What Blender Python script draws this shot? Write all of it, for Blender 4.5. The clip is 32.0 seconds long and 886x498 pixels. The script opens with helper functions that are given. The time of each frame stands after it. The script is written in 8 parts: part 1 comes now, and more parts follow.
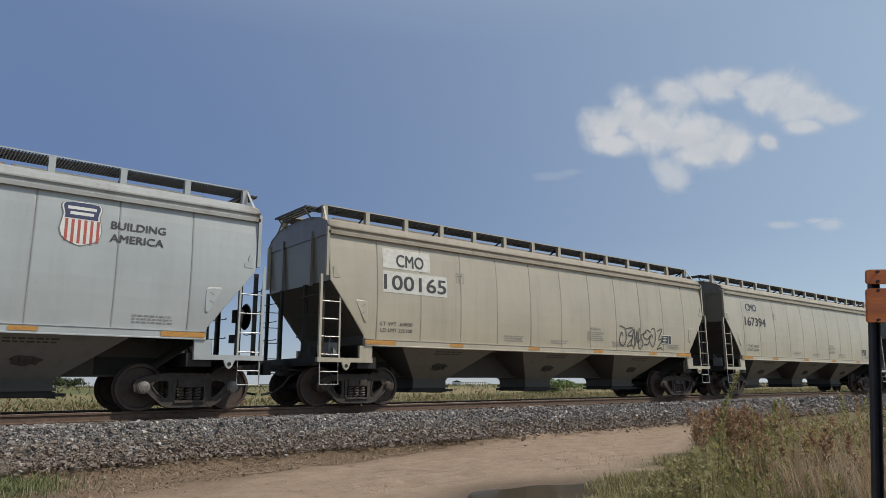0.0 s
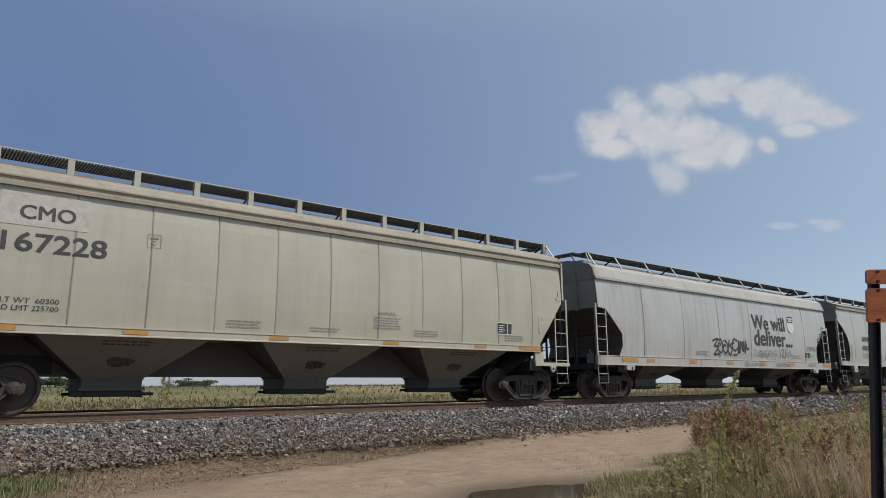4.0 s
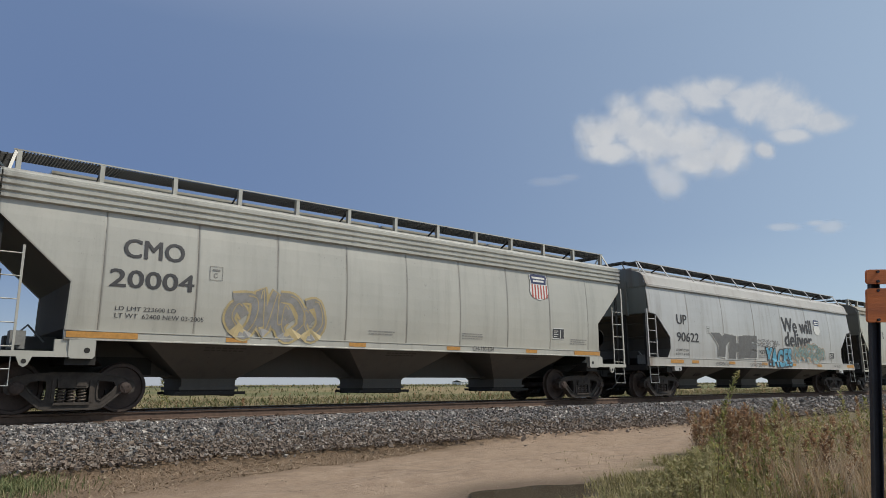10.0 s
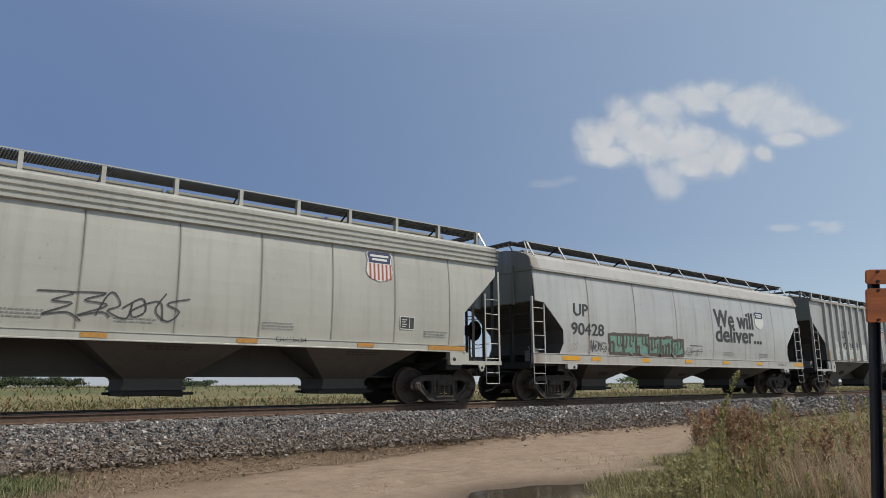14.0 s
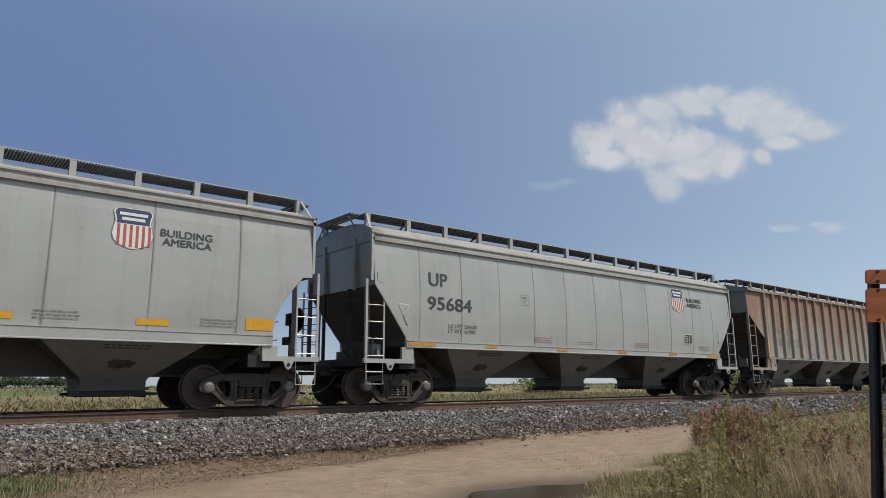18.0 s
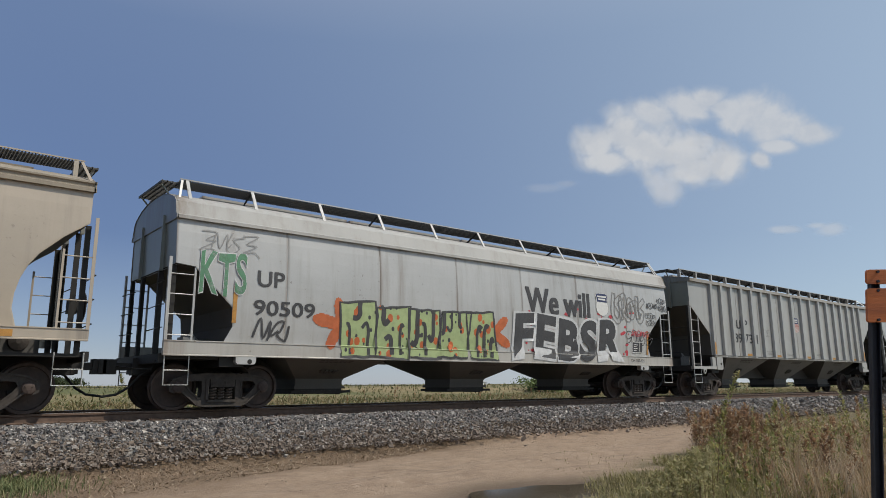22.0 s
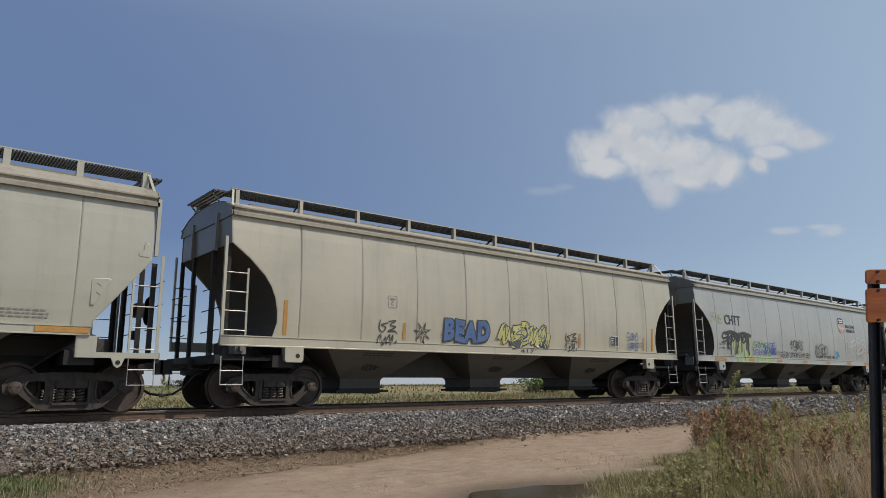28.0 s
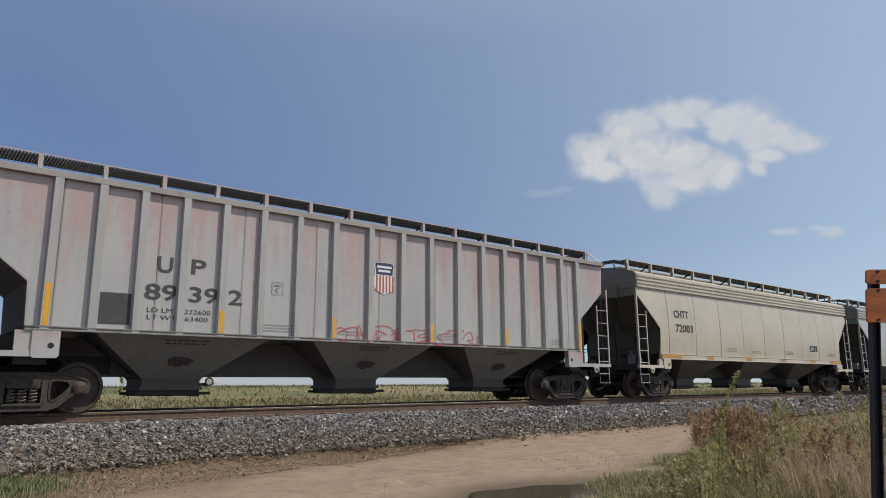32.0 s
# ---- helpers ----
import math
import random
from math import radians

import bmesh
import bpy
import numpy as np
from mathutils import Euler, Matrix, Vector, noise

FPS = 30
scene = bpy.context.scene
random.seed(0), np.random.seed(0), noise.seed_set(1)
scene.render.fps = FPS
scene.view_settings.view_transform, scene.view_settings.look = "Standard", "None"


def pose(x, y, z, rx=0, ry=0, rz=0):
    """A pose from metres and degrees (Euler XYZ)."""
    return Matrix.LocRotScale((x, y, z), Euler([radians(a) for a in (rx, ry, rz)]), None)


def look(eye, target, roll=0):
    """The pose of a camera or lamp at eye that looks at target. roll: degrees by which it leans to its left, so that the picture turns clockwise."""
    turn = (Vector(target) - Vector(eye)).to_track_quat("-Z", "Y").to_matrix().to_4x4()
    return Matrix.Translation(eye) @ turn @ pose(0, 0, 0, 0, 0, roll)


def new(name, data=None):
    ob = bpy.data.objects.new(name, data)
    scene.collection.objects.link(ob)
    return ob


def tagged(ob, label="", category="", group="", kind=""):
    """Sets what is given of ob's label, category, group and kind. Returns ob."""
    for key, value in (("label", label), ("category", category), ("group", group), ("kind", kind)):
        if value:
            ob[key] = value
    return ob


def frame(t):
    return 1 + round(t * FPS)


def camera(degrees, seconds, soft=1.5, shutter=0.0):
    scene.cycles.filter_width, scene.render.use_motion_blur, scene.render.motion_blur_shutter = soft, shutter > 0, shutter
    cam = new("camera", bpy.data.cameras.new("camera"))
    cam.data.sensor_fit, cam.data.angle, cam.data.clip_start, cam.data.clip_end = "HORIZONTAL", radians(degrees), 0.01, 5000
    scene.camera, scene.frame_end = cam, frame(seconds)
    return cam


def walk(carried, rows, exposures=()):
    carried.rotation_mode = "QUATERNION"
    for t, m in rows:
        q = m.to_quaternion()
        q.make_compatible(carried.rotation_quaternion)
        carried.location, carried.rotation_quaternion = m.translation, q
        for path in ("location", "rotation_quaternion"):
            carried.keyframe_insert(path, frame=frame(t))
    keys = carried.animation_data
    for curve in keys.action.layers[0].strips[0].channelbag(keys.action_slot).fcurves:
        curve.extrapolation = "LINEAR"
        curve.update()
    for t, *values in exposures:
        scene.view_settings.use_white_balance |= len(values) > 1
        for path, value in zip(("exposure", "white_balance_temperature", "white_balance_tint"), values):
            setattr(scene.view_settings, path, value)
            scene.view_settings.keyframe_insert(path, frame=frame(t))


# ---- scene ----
# The track runs along x; the train rolls towards -x. The camera stands on the near side.
RAIL_Y, RAIL_Z, SPEED, END = 15.13, 0.857, 15.114, 32.0
EYE = Vector((0.0, 0.0, 1.35))
YAW, PITCH = radians(50.825), radians(11.2625)
AIM = EYE + 10 * Vector((math.cos(YAW) * math.cos(PITCH), math.sin(YAW) * math.cos(PITCH), math.sin(PITCH)))
cam = camera(66.31, END, soft=0.85)
VIEW = look(EYE, AIM, -0.294)
walk(cam, [(0.0, VIEW), (END, VIEW)], [(0.0, -0.06), (14.5, -0.05), (17.5, -0.01), (19.0, 0.03), (20.0, 0.09), (21.0, -0.06), (22.0, -0.05), (23.0, 0.0), (24.2, 0.01), (25.0, -0.06), (26.0, -0.10), (29.0, -0.06), (30.0, 0.0), (31.0, -0.08), (END, 0.03)])

# ---- world and sun ----
SUN_EL, SUN_AZ = radians(50), radians(-48)  # azimuth from +x towards +y
world = bpy.data.worlds.new("sky")
scene.world = world
world.use_nodes = True
wn = world.node_tree.nodes
sky = wn.new("ShaderNodeTexSky")
sky.sky_type, sky.sun_disc = "NISHITA", False
sky.sun_elevation, sky.sun_rotation = SUN_EL, math.pi / 2 - SUN_AZ
sky.air_density, sky.dust_density, sky.ozone_density, sky.altitude = 1.0, 0.4, 2.0, 500
# haze: the clear-sky model mixed with an even, height-dependent veil
geo = wn.new("ShaderNodeTexCoord")
cut = wn.new("ShaderNodeSeparateXYZ")
veil = wn.new("ShaderNodeValToRGB")
for pos, rgb in ((0.0, (0.28, 0.345, 0.485)), (1.0, (0.85, 0.88, 0.93)), (0.2, (0.10, 0.155, 0.33)), (0.47, (0.160, 0.232, 0.405))):
    el = veil.color_ramp.elements.new(pos) if pos not in (0.0, 1.0) else veil.color_ramp.elements[0 if pos == 0.0 else len(veil.color_ramp.elements) - 1]
    el.color = (*rgb, 1)
gain = wn.new("ShaderNodeVectorMath")
gain.operation = "SCALE"
gain.inputs["Scale"].default_value = 0.12
# the veil is lighter towards the sun's side of the sky
side = wn.new("ShaderNodeVectorMath")
side.operation = "DOT_PRODUCT"
side.inputs[1].default_value = (math.cos(SUN_AZ), math.sin(SUN_AZ), 0.0)
toward = wn.new("ShaderNodeMapRange")
for q, val in enumerate((-0.62, 0.72, 0.0, 1.0)):
    toward.inputs[q + 1].default_value = val
lighter = wn.new("ShaderNodeMix")
lighter.data_type = "RGBA"
lighter.inputs[7].default_value = (0.52, 0.64, 0.735, 1)
weight = wn.new("ShaderNodeMath")
weight.operation = "POWER"
weight.inputs[1].default_value = 1.5
blend = wn.new("ShaderNodeMix")
blend.data_type = "RGBA"
blend.inputs[0].default_value = 0.7
for a_, b_ in ((geo.outputs["Generated"], cut.inputs[0]), (cut.outputs["Z"], veil.inputs[0]), (sky.outputs[0], gain.inputs[0]),
               (gain.outputs[0], blend.inputs[6]), (geo.outputs["Generated"], side.inputs[0]), (side.outputs["Value"], toward.inputs[0]), (toward.outputs[0], weight.inputs[0]),
               (weight.outputs[0], lighter.inputs[0]), (veil.outputs[0], lighter.inputs[6]), (lighter.outputs[2], blend.inputs[7]), (blend.outputs[2], wn["Background"].inputs["Color"])):
    world.node_tree.links.new(a_, b_)
wn["Background"].inputs["Strength"].default_value = 1.0
sun = new("sun", bpy.data.lights.new("sun", "SUN"))
sun.data.energy, sun.data.angle, sun.data.color = 3.4, radians(0.53), (1.0, 0.925, 0.80)
SUN_DIR = Vector((math.cos(SUN_AZ) * math.cos(SUN_EL), math.sin(SUN_AZ) * math.cos(SUN_EL), math.sin(SUN_EL)))
sun.matrix_world = look(SUN_DIR * 50 + Vector((10, 5, 0)), (10, 5, 0))


# ---- materials ----
def nodes_of(name):
    m = bpy.data.materials.new(name)
    m.use_nodes = True
    t = m.node_tree
    return m, t, t.nodes["Principled BSDF"]


def link(t, a, b):
    t.links.new(a, b)


def coords(t, scale=(1, 1, 1), shift=True):
    """Object coordinates, shifted at random from object to object."""
    tc = t.nodes.new("ShaderNodeTexCoord")
    mp = t.nodes.new("ShaderNodeMapping")
    mp.inputs["Scale"].default_value = scale
    if shift:
        oi = t.nodes.new("ShaderNodeObjectInfo")
        mu = t.nodes.new("ShaderNodeVectorMath")
        mu.operation = "MULTIPLY_ADD"
        cx = t.nodes.new("ShaderNodeCombineXYZ")
        for k in range(3):
            link(t, oi.outputs["Random"], cx.inputs[k])
        mu.inputs[1].default_value = (37, 23, 11)
        link(t, cx.outputs[0], mu.inputs[0])
        link(t, tc.outputs["Object"], mu.inputs[2])
        link(t, mu.outputs[0], mp.inputs["Vector"])
    else:
        link(t, tc.outputs["Object"], mp.inputs["Vector"])
    return mp.outputs[0]


def noise_of(t, vec, scale, detail=4, rough=0.55):
    n = t.nodes.new("ShaderNodeTexNoise")
    n.inputs["Scale"].default_value, n.inputs["Detail"].default_value, n.inputs["Roughness"].default_value = scale, detail, rough
    link(t, vec, n.inputs["Vector"])
    return n.outputs["Fac"]


def noise_colour(t, vec, scale):
    n = t.nodes.new("ShaderNodeTexNoise")
    n.inputs["Scale"].default_value, n.inputs["Detail"].default_value = scale, 3
    link(t, vec, n.inputs["Vector"])
    return n.outputs["Color"]


def ramp_of(t, fac, lo, hi, a=0.0, b=1.0):
    r = t.nodes.new("ShaderNodeMapRange")
    r.interpolation_type = "SMOOTHSTEP"
    for k, val in enumerate((lo, hi, a, b)):
        r.inputs[k + 1].default_value = val
    link(t, fac, r.inputs[0])
    return r.outputs[0]


def mix_of(t, fac, a, b):
    m = t.nodes.new("ShaderNodeMix")
    m.data_type = "RGBA"
    for sock, val in ((m.inputs[0], fac), (m.inputs[6], a), (m.inputs[7], b)):
        if isinstance(val, (int, float)):
            sock.default_value = val
        elif isinstance(val, tuple):
            sock.default_value = (*val, 1)
        else:
            link(t, val, sock)
    return m.outputs[2]


def mul_of(t, a, b):
    m = t.nodes.new("ShaderNodeMath")
    m.operation = "MULTIPLY"
    for sock, val in zip(m.inputs, (a, b)):
        if isinstance(val, (int, float)):
            sock.default_value = val
        else:
            link(t, val, sock)
    return m.outputs[0]


def bump_of(t, bsdf, fac, strength, dist=0.01):
    b = t.nodes.new("ShaderNodeBump")
    b.inputs["Strength"].default_value, b.inputs["Distance"].default_value = strength, dist
    link(t, fac, b.inputs["Height"])
    link(t, b.outputs[0], bsdf.inputs["Normal"])


def paint(name, rgb, dirt=0.35, rust=0.0, rough=0.34, metal=0.0, grime=(0.13, 0.11, 0.09), bump=0.25, high=0.0, rust_rgb=((0.22, 0.085, 0.035), (0.36, 0.17, 0.08)), bare=0.88):
    """Weathered paint: faded patches, vertical dirt streaks, rust that eats through."""
    m, t, b = nodes_of(name)
    v1, v2 = coords(t), coords(t, (2.6, 2.6, 0.16))
    fade = noise_of(t, v1, 0.7, 5)
    streak = noise_of(t, v2, 1.6, 6, 0.65)
    fine = noise_of(t, v1, 26, 4, 0.7)
    c = mix_of(t, ramp_of(t, fade, 0.3, 0.75), rgb, tuple(x * 0.86 for x in rgb))
    c = mix_of(t, mul_of(t, ramp_of(t, streak, 0.45, 0.85), dirt), c, grime)
    c = mix_of(t, mul_of(t, ramp_of(t, fine, 0.5, 0.9), dirt * 0.5), c, grime)
    # grime along the seams between sheets, with the seams' soft shading painted in
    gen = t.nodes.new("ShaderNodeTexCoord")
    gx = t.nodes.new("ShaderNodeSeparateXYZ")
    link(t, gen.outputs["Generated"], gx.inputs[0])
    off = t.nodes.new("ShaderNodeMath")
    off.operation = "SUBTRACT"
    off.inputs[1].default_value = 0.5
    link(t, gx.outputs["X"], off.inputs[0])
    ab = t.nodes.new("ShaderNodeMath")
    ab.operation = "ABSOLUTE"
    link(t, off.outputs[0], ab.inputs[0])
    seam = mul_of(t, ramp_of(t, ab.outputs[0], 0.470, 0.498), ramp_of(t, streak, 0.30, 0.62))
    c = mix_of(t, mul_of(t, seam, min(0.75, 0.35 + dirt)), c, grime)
    # specks of mildew
    sp = noise_of(t, v1, 9, 7, 0.75)
    c = mix_of(t, mul_of(t, mul_of(t, ramp_of(t, sp, 0.60, 0.68), ramp_of(t, fade, 0.45, 0.65)), dirt * 1.4), c, tuple(0.5 * q for q in grime))
    if rust > 0:
        r1 = noise_of(t, coords(t, (2.2, 2.2, 0.28)), 1.1, 8, 0.7)
        add = t.nodes.new("ShaderNodeMath")
        add.operation = "MULTIPLY_ADD"
        link(t, noise_of(t, v1, 7, 8, 0.8), add.inputs[0])
        add.inputs[1].default_value = 0.5 if high else 0.0
        link(t, r1, add.inputs[2])
        sh = t.nodes.new("ShaderNodeMath")
        sh.operation = "SUBTRACT"
        link(t, add.outputs[0], sh.inputs[0])
        sh.inputs[1].default_value = 0.25 if high else 0.0
        r1 = sh.outputs[0]
        if high:
            # rust creeps down from the eave
            hz = t.nodes.new("ShaderNodeMath")
            hz.operation = "MULTIPLY_ADD"
            link(t, gx.outputs["Z"], hz.inputs[0])
            hz.inputs[1].default_value = high
            link(t, r1, hz.inputs[2])
            lo = t.nodes.new("ShaderNodeMath")
            lo.operation = "SUBTRACT"
            link(t, hz.outputs[0], lo.inputs[0])
            lo.inputs[1].default_value = 0.55 * high
            r1 = lo.outputs[0]
        rc = mix_of(t, fine, *rust_rgb)
        c = mix_of(t, mul_of(t, ramp_of(t, r1, 0.68 - 0.34 * rust, 0.84 - 0.22 * rust), bare), c, rc)
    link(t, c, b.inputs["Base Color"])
    b.inputs["Roughness"].default_value, b.inputs["Metallic"].default_value = rough, metal
    b.inputs["Specular IOR Level"].default_value = 1.0
    bump_of(t, b, noise_of(t, v1, 2.2, 3), bump, 0.02)
    return m


def plain(name, rgb, rough=0.6, metal=0.0, vary=0.25, scale=9.0, bump=0.2):
    m, t, b = nodes_of(name)
    v1 = coords(t)
    n = noise_of(t, v1, scale, 5, 0.65)
    c = mix_of(t, ramp_of(t, n, 0.25, 0.8), rgb, tuple(x * (1 - vary) for x in rgb))
    link(t, c, b.inputs["Base Color"])
    b.inputs["Roughness"].default_value, b.inputs["Metallic"].default_value = rough, metal
    bump_of(t, b, noise_of(t, v1, scale * 4, 4), bump, 0.01)
    return m


def island(name, cols, rough=0.8, trans=0.0):
    """Colour that varies from piece to piece of a joined mesh."""
    m, t, b = nodes_of(name)
    g = t.nodes.new("ShaderNodeNewGeometry")
    r = t.nodes.new("ShaderNodeValToRGB")
    e = r.color_ramp.elements
    while len(e) < len(cols):
        e.new(0.5)
    for k, col in enumerate(cols):
        e[k].position, e[k].color = k / (len(cols) - 1), (*col, 1)
    link(t, g.outputs["Random Per Island"], r.inputs[0])
    n = noise_of(t, coords(t, shift=False), 18, 3)
    c = mix_of(t, mul_of(t, n, 0.25), r.outputs[0], (0.05, 0.045, 0.035))
    link(t, c, b.inputs["Base Color"])
    b.inputs["Roughness"].default_value = rough
    if trans:
        b.inputs["Subsurface Weight"].default_value = 0.0
        tr = t.nodes.new("ShaderNodeBsdfTranslucent")
        link(t, c, tr.inputs["Color"])
        ms = t.nodes.new("ShaderNodeMixShader")
        ms.inputs[0].default_value = trans
        link(t, b.outputs[0], ms.inputs[1])
        link(t, tr.outputs[0], ms.inputs[2])
        link(t, ms.outputs[0], t.nodes["Material Output"].inputs["Surface"])
    return m


TAN = paint("paint_tan", (0.43, 0.412, 0.335), 0.27)
TANW = paint("paint_warm_tan", (0.42, 0.375, 0.285), 0.3)
TANC = paint("paint_pale_sand", (0.45, 0.41, 0.32), 0.28)
# tan ends: the sides' paint, dirtier and darkened for the shade they face
ENDTAN = paint("paint_tan_shaded_end", (0.165, 0.157, 0.13), 0.45)
TAN2 = paint("paint_sand", (0.44, 0.372, 0.292), 0.3)
CREAM = paint("paint_cream", (0.485, 0.425, 0.335), 0.24)
CREAM_RUST = paint("paint_cream_rusty_edge", (0.46, 0.42, 0.34), 0.3, 0.42)
GREY = paint("paint_light_grey", (0.42, 0.42, 0.40), 0.3)
GREY2 = paint("paint_warm_grey", (0.43, 0.42, 0.37), 0.35)
BLUEGREY = paint("paint_blue_grey", (0.385, 0.412, 0.415), 0.18)
SILVER = paint("paint_silver_grey", (0.365, 0.367, 0.353), 0.28, grime=(0.15, 0.12, 0.09))
RIBGREY = paint("paint_pale_warm_grey", (0.375, 0.368, 0.35), 0.35, grime=(0.16, 0.13, 0.10))
SILLDIRT = paint("sill_paint_mud_stained", (0.42, 0.40, 0.365), 0.65, 0.22, grime=(0.19, 0.13, 0.09))
WHITE = paint("paint_white_grey", (0.445, 0.447, 0.44), 0.56, grime=(0.17, 0.125, 0.085))
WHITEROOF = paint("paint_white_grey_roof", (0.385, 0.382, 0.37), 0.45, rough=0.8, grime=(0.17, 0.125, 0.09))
RUSTY = paint("paint_grey_rusted", (0.315, 0.287, 0.245), 0.45, 0.96, 0.6, high=0.30, rust_rgb=((0.165, 0.066, 0.030), (0.30, 0.145, 0.072)))
PINK = paint("paint_grey_faded_pink", (0.39, 0.375, 0.365), 0.32, 0.72, grime=(0.17, 0.13, 0.12), high=0.34, rust_rgb=((0.36, 0.17, 0.16), (0.42, 0.235, 0.22)), bare=0.55)
RIBPOST = paint("paint_dull_slate", (0.37, 0.355, 0.35), 0.45)
# underbody tones, here and below: dirty paint, darkened for the shade under the wagon
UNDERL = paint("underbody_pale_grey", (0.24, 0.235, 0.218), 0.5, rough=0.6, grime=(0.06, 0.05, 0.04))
# grey-green ends, their shade worked into the colour
TEALEND = paint("paint_grey_green_shaded_end", (0.18, 0.20, 0.185), 0.45)
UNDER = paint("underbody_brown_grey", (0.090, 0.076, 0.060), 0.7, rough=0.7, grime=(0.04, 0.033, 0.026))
# slopes, necks and centre sill: grimy, with the shade between bays painted in
UNDERS = paint("underbody_shaded_slope", (0.060, 0.053, 0.045), 0.6, rough=0.75, grime=(0.03, 0.026, 0.02))
UNDERT = paint("underbody_dusty_shaded_tan", (0.165, 0.148, 0.116), 0.6, rough=0.6, grime=(0.06, 0.05, 0.04))
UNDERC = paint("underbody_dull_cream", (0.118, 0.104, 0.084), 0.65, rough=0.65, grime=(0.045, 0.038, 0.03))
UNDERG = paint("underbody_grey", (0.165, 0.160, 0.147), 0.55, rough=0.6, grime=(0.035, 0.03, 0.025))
# dirt and the shadow under the wagon's end, in one dark colour
SLOPE = paint("grimy_shaded_slope_sheet", (0.055, 0.046, 0.036), 0.5, rough=0.9, grime=(0.02, 0.018, 0.015))
DARK = plain("black_oily_steel", (0.020, 0.018, 0.016), 0.65, 0.1, 0.4)
FRAME = plain("cast_steel_brown", (0.066, 0.053, 0.044), 0.75, 0.0, 0.6)
WHEEL = plain("wheel_steel_rust", (0.080, 0.054, 0.044), 0.7, 0.0, 0.6, 5)
TREAD = plain("rail_head_bright", (0.40, 0.37, 0.34), 0.35, 0.9, 0.3)
RUSTRAIL = plain("rail_web_rust", (0.145, 0.094, 0.069), 0.9, 0.0, 0.45)
SPRING = plain("spring_steel_dusty", (0.15, 0.12, 0.10), 0.6, 0.3, 0.4)
CAP = plain("bearing_cap_grey", (0.24, 0.22, 0.20), 0.5, 0.4, 0.4)
GALV = plain("galvanised_steel", (0.48, 0.48, 0.46), 0.5, 0.3, 0.2)
# walkway grating: steel darkened as its shaded underside looks from below
GRATE = plain("shaded_grating_steel", (0.10, 0.10, 0.10), 0.7, 0.3, 0.3)
HOSE = plain("black_rubber", (0.02, 0.02, 0.02), 0.7)
INK = plain("black_lettering", (0.055, 0.055, 0.06), 0.6, 0.0, 0.3, 14)
FADED = plain("faded_grey_lettering", (0.22, 0.22, 0.21), 0.6, 0.0, 0.3, 14)
FAINT = plain("faint_grey_stencil", (0.25, 0.245, 0.235), 0.6, 0.0, 0.3, 14)
FAINTRED = plain("faint_red_stencil", (0.42, 0.20, 0.17), 0.6, 0.0, 0.3, 14)
REDINK = plain("red_lettering", (0.42, 0.09, 0.07), 0.6)
WHITEINK = plain("white_decal", (0.66, 0.66, 0.64), 0.55, 0.0, 0.12)
BLUEINK = plain("blue_decal", (0.03, 0.04, 0.11), 0.55)
ORANGE = plain("orange_reflective_tape", (0.52, 0.26, 0.06), 0.5, 0.0, 0.35, 14)
YELLOW = plain("yellow_reflective_tape", (0.72, 0.36, 0.02), 0.4, 0.0, 0.2)
GREENTAG = plain("lime_sticker", (0.22, 0.72, 0.16), 0.5)
PATCH = plain("white_paint_patch", (0.62, 0.62, 0.58), 0.6)
PATCH2 = plain("pale_paint_patch", (0.46, 0.45, 0.41), 0.6)
GREYPATCH = plain("grey_paint_patch", (0.25, 0.26, 0.27), 0.6, 0.0, 0.12)
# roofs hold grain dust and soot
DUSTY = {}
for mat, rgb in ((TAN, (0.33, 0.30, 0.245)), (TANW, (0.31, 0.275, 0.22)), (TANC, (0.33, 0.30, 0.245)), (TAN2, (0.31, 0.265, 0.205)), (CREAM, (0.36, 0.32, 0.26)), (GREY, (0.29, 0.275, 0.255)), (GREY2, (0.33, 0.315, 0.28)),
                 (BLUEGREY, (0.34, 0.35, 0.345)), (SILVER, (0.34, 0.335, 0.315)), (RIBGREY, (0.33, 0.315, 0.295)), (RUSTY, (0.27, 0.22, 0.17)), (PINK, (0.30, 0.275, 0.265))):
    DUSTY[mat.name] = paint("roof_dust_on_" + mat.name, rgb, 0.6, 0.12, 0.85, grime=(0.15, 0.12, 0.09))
SPRAY = {}
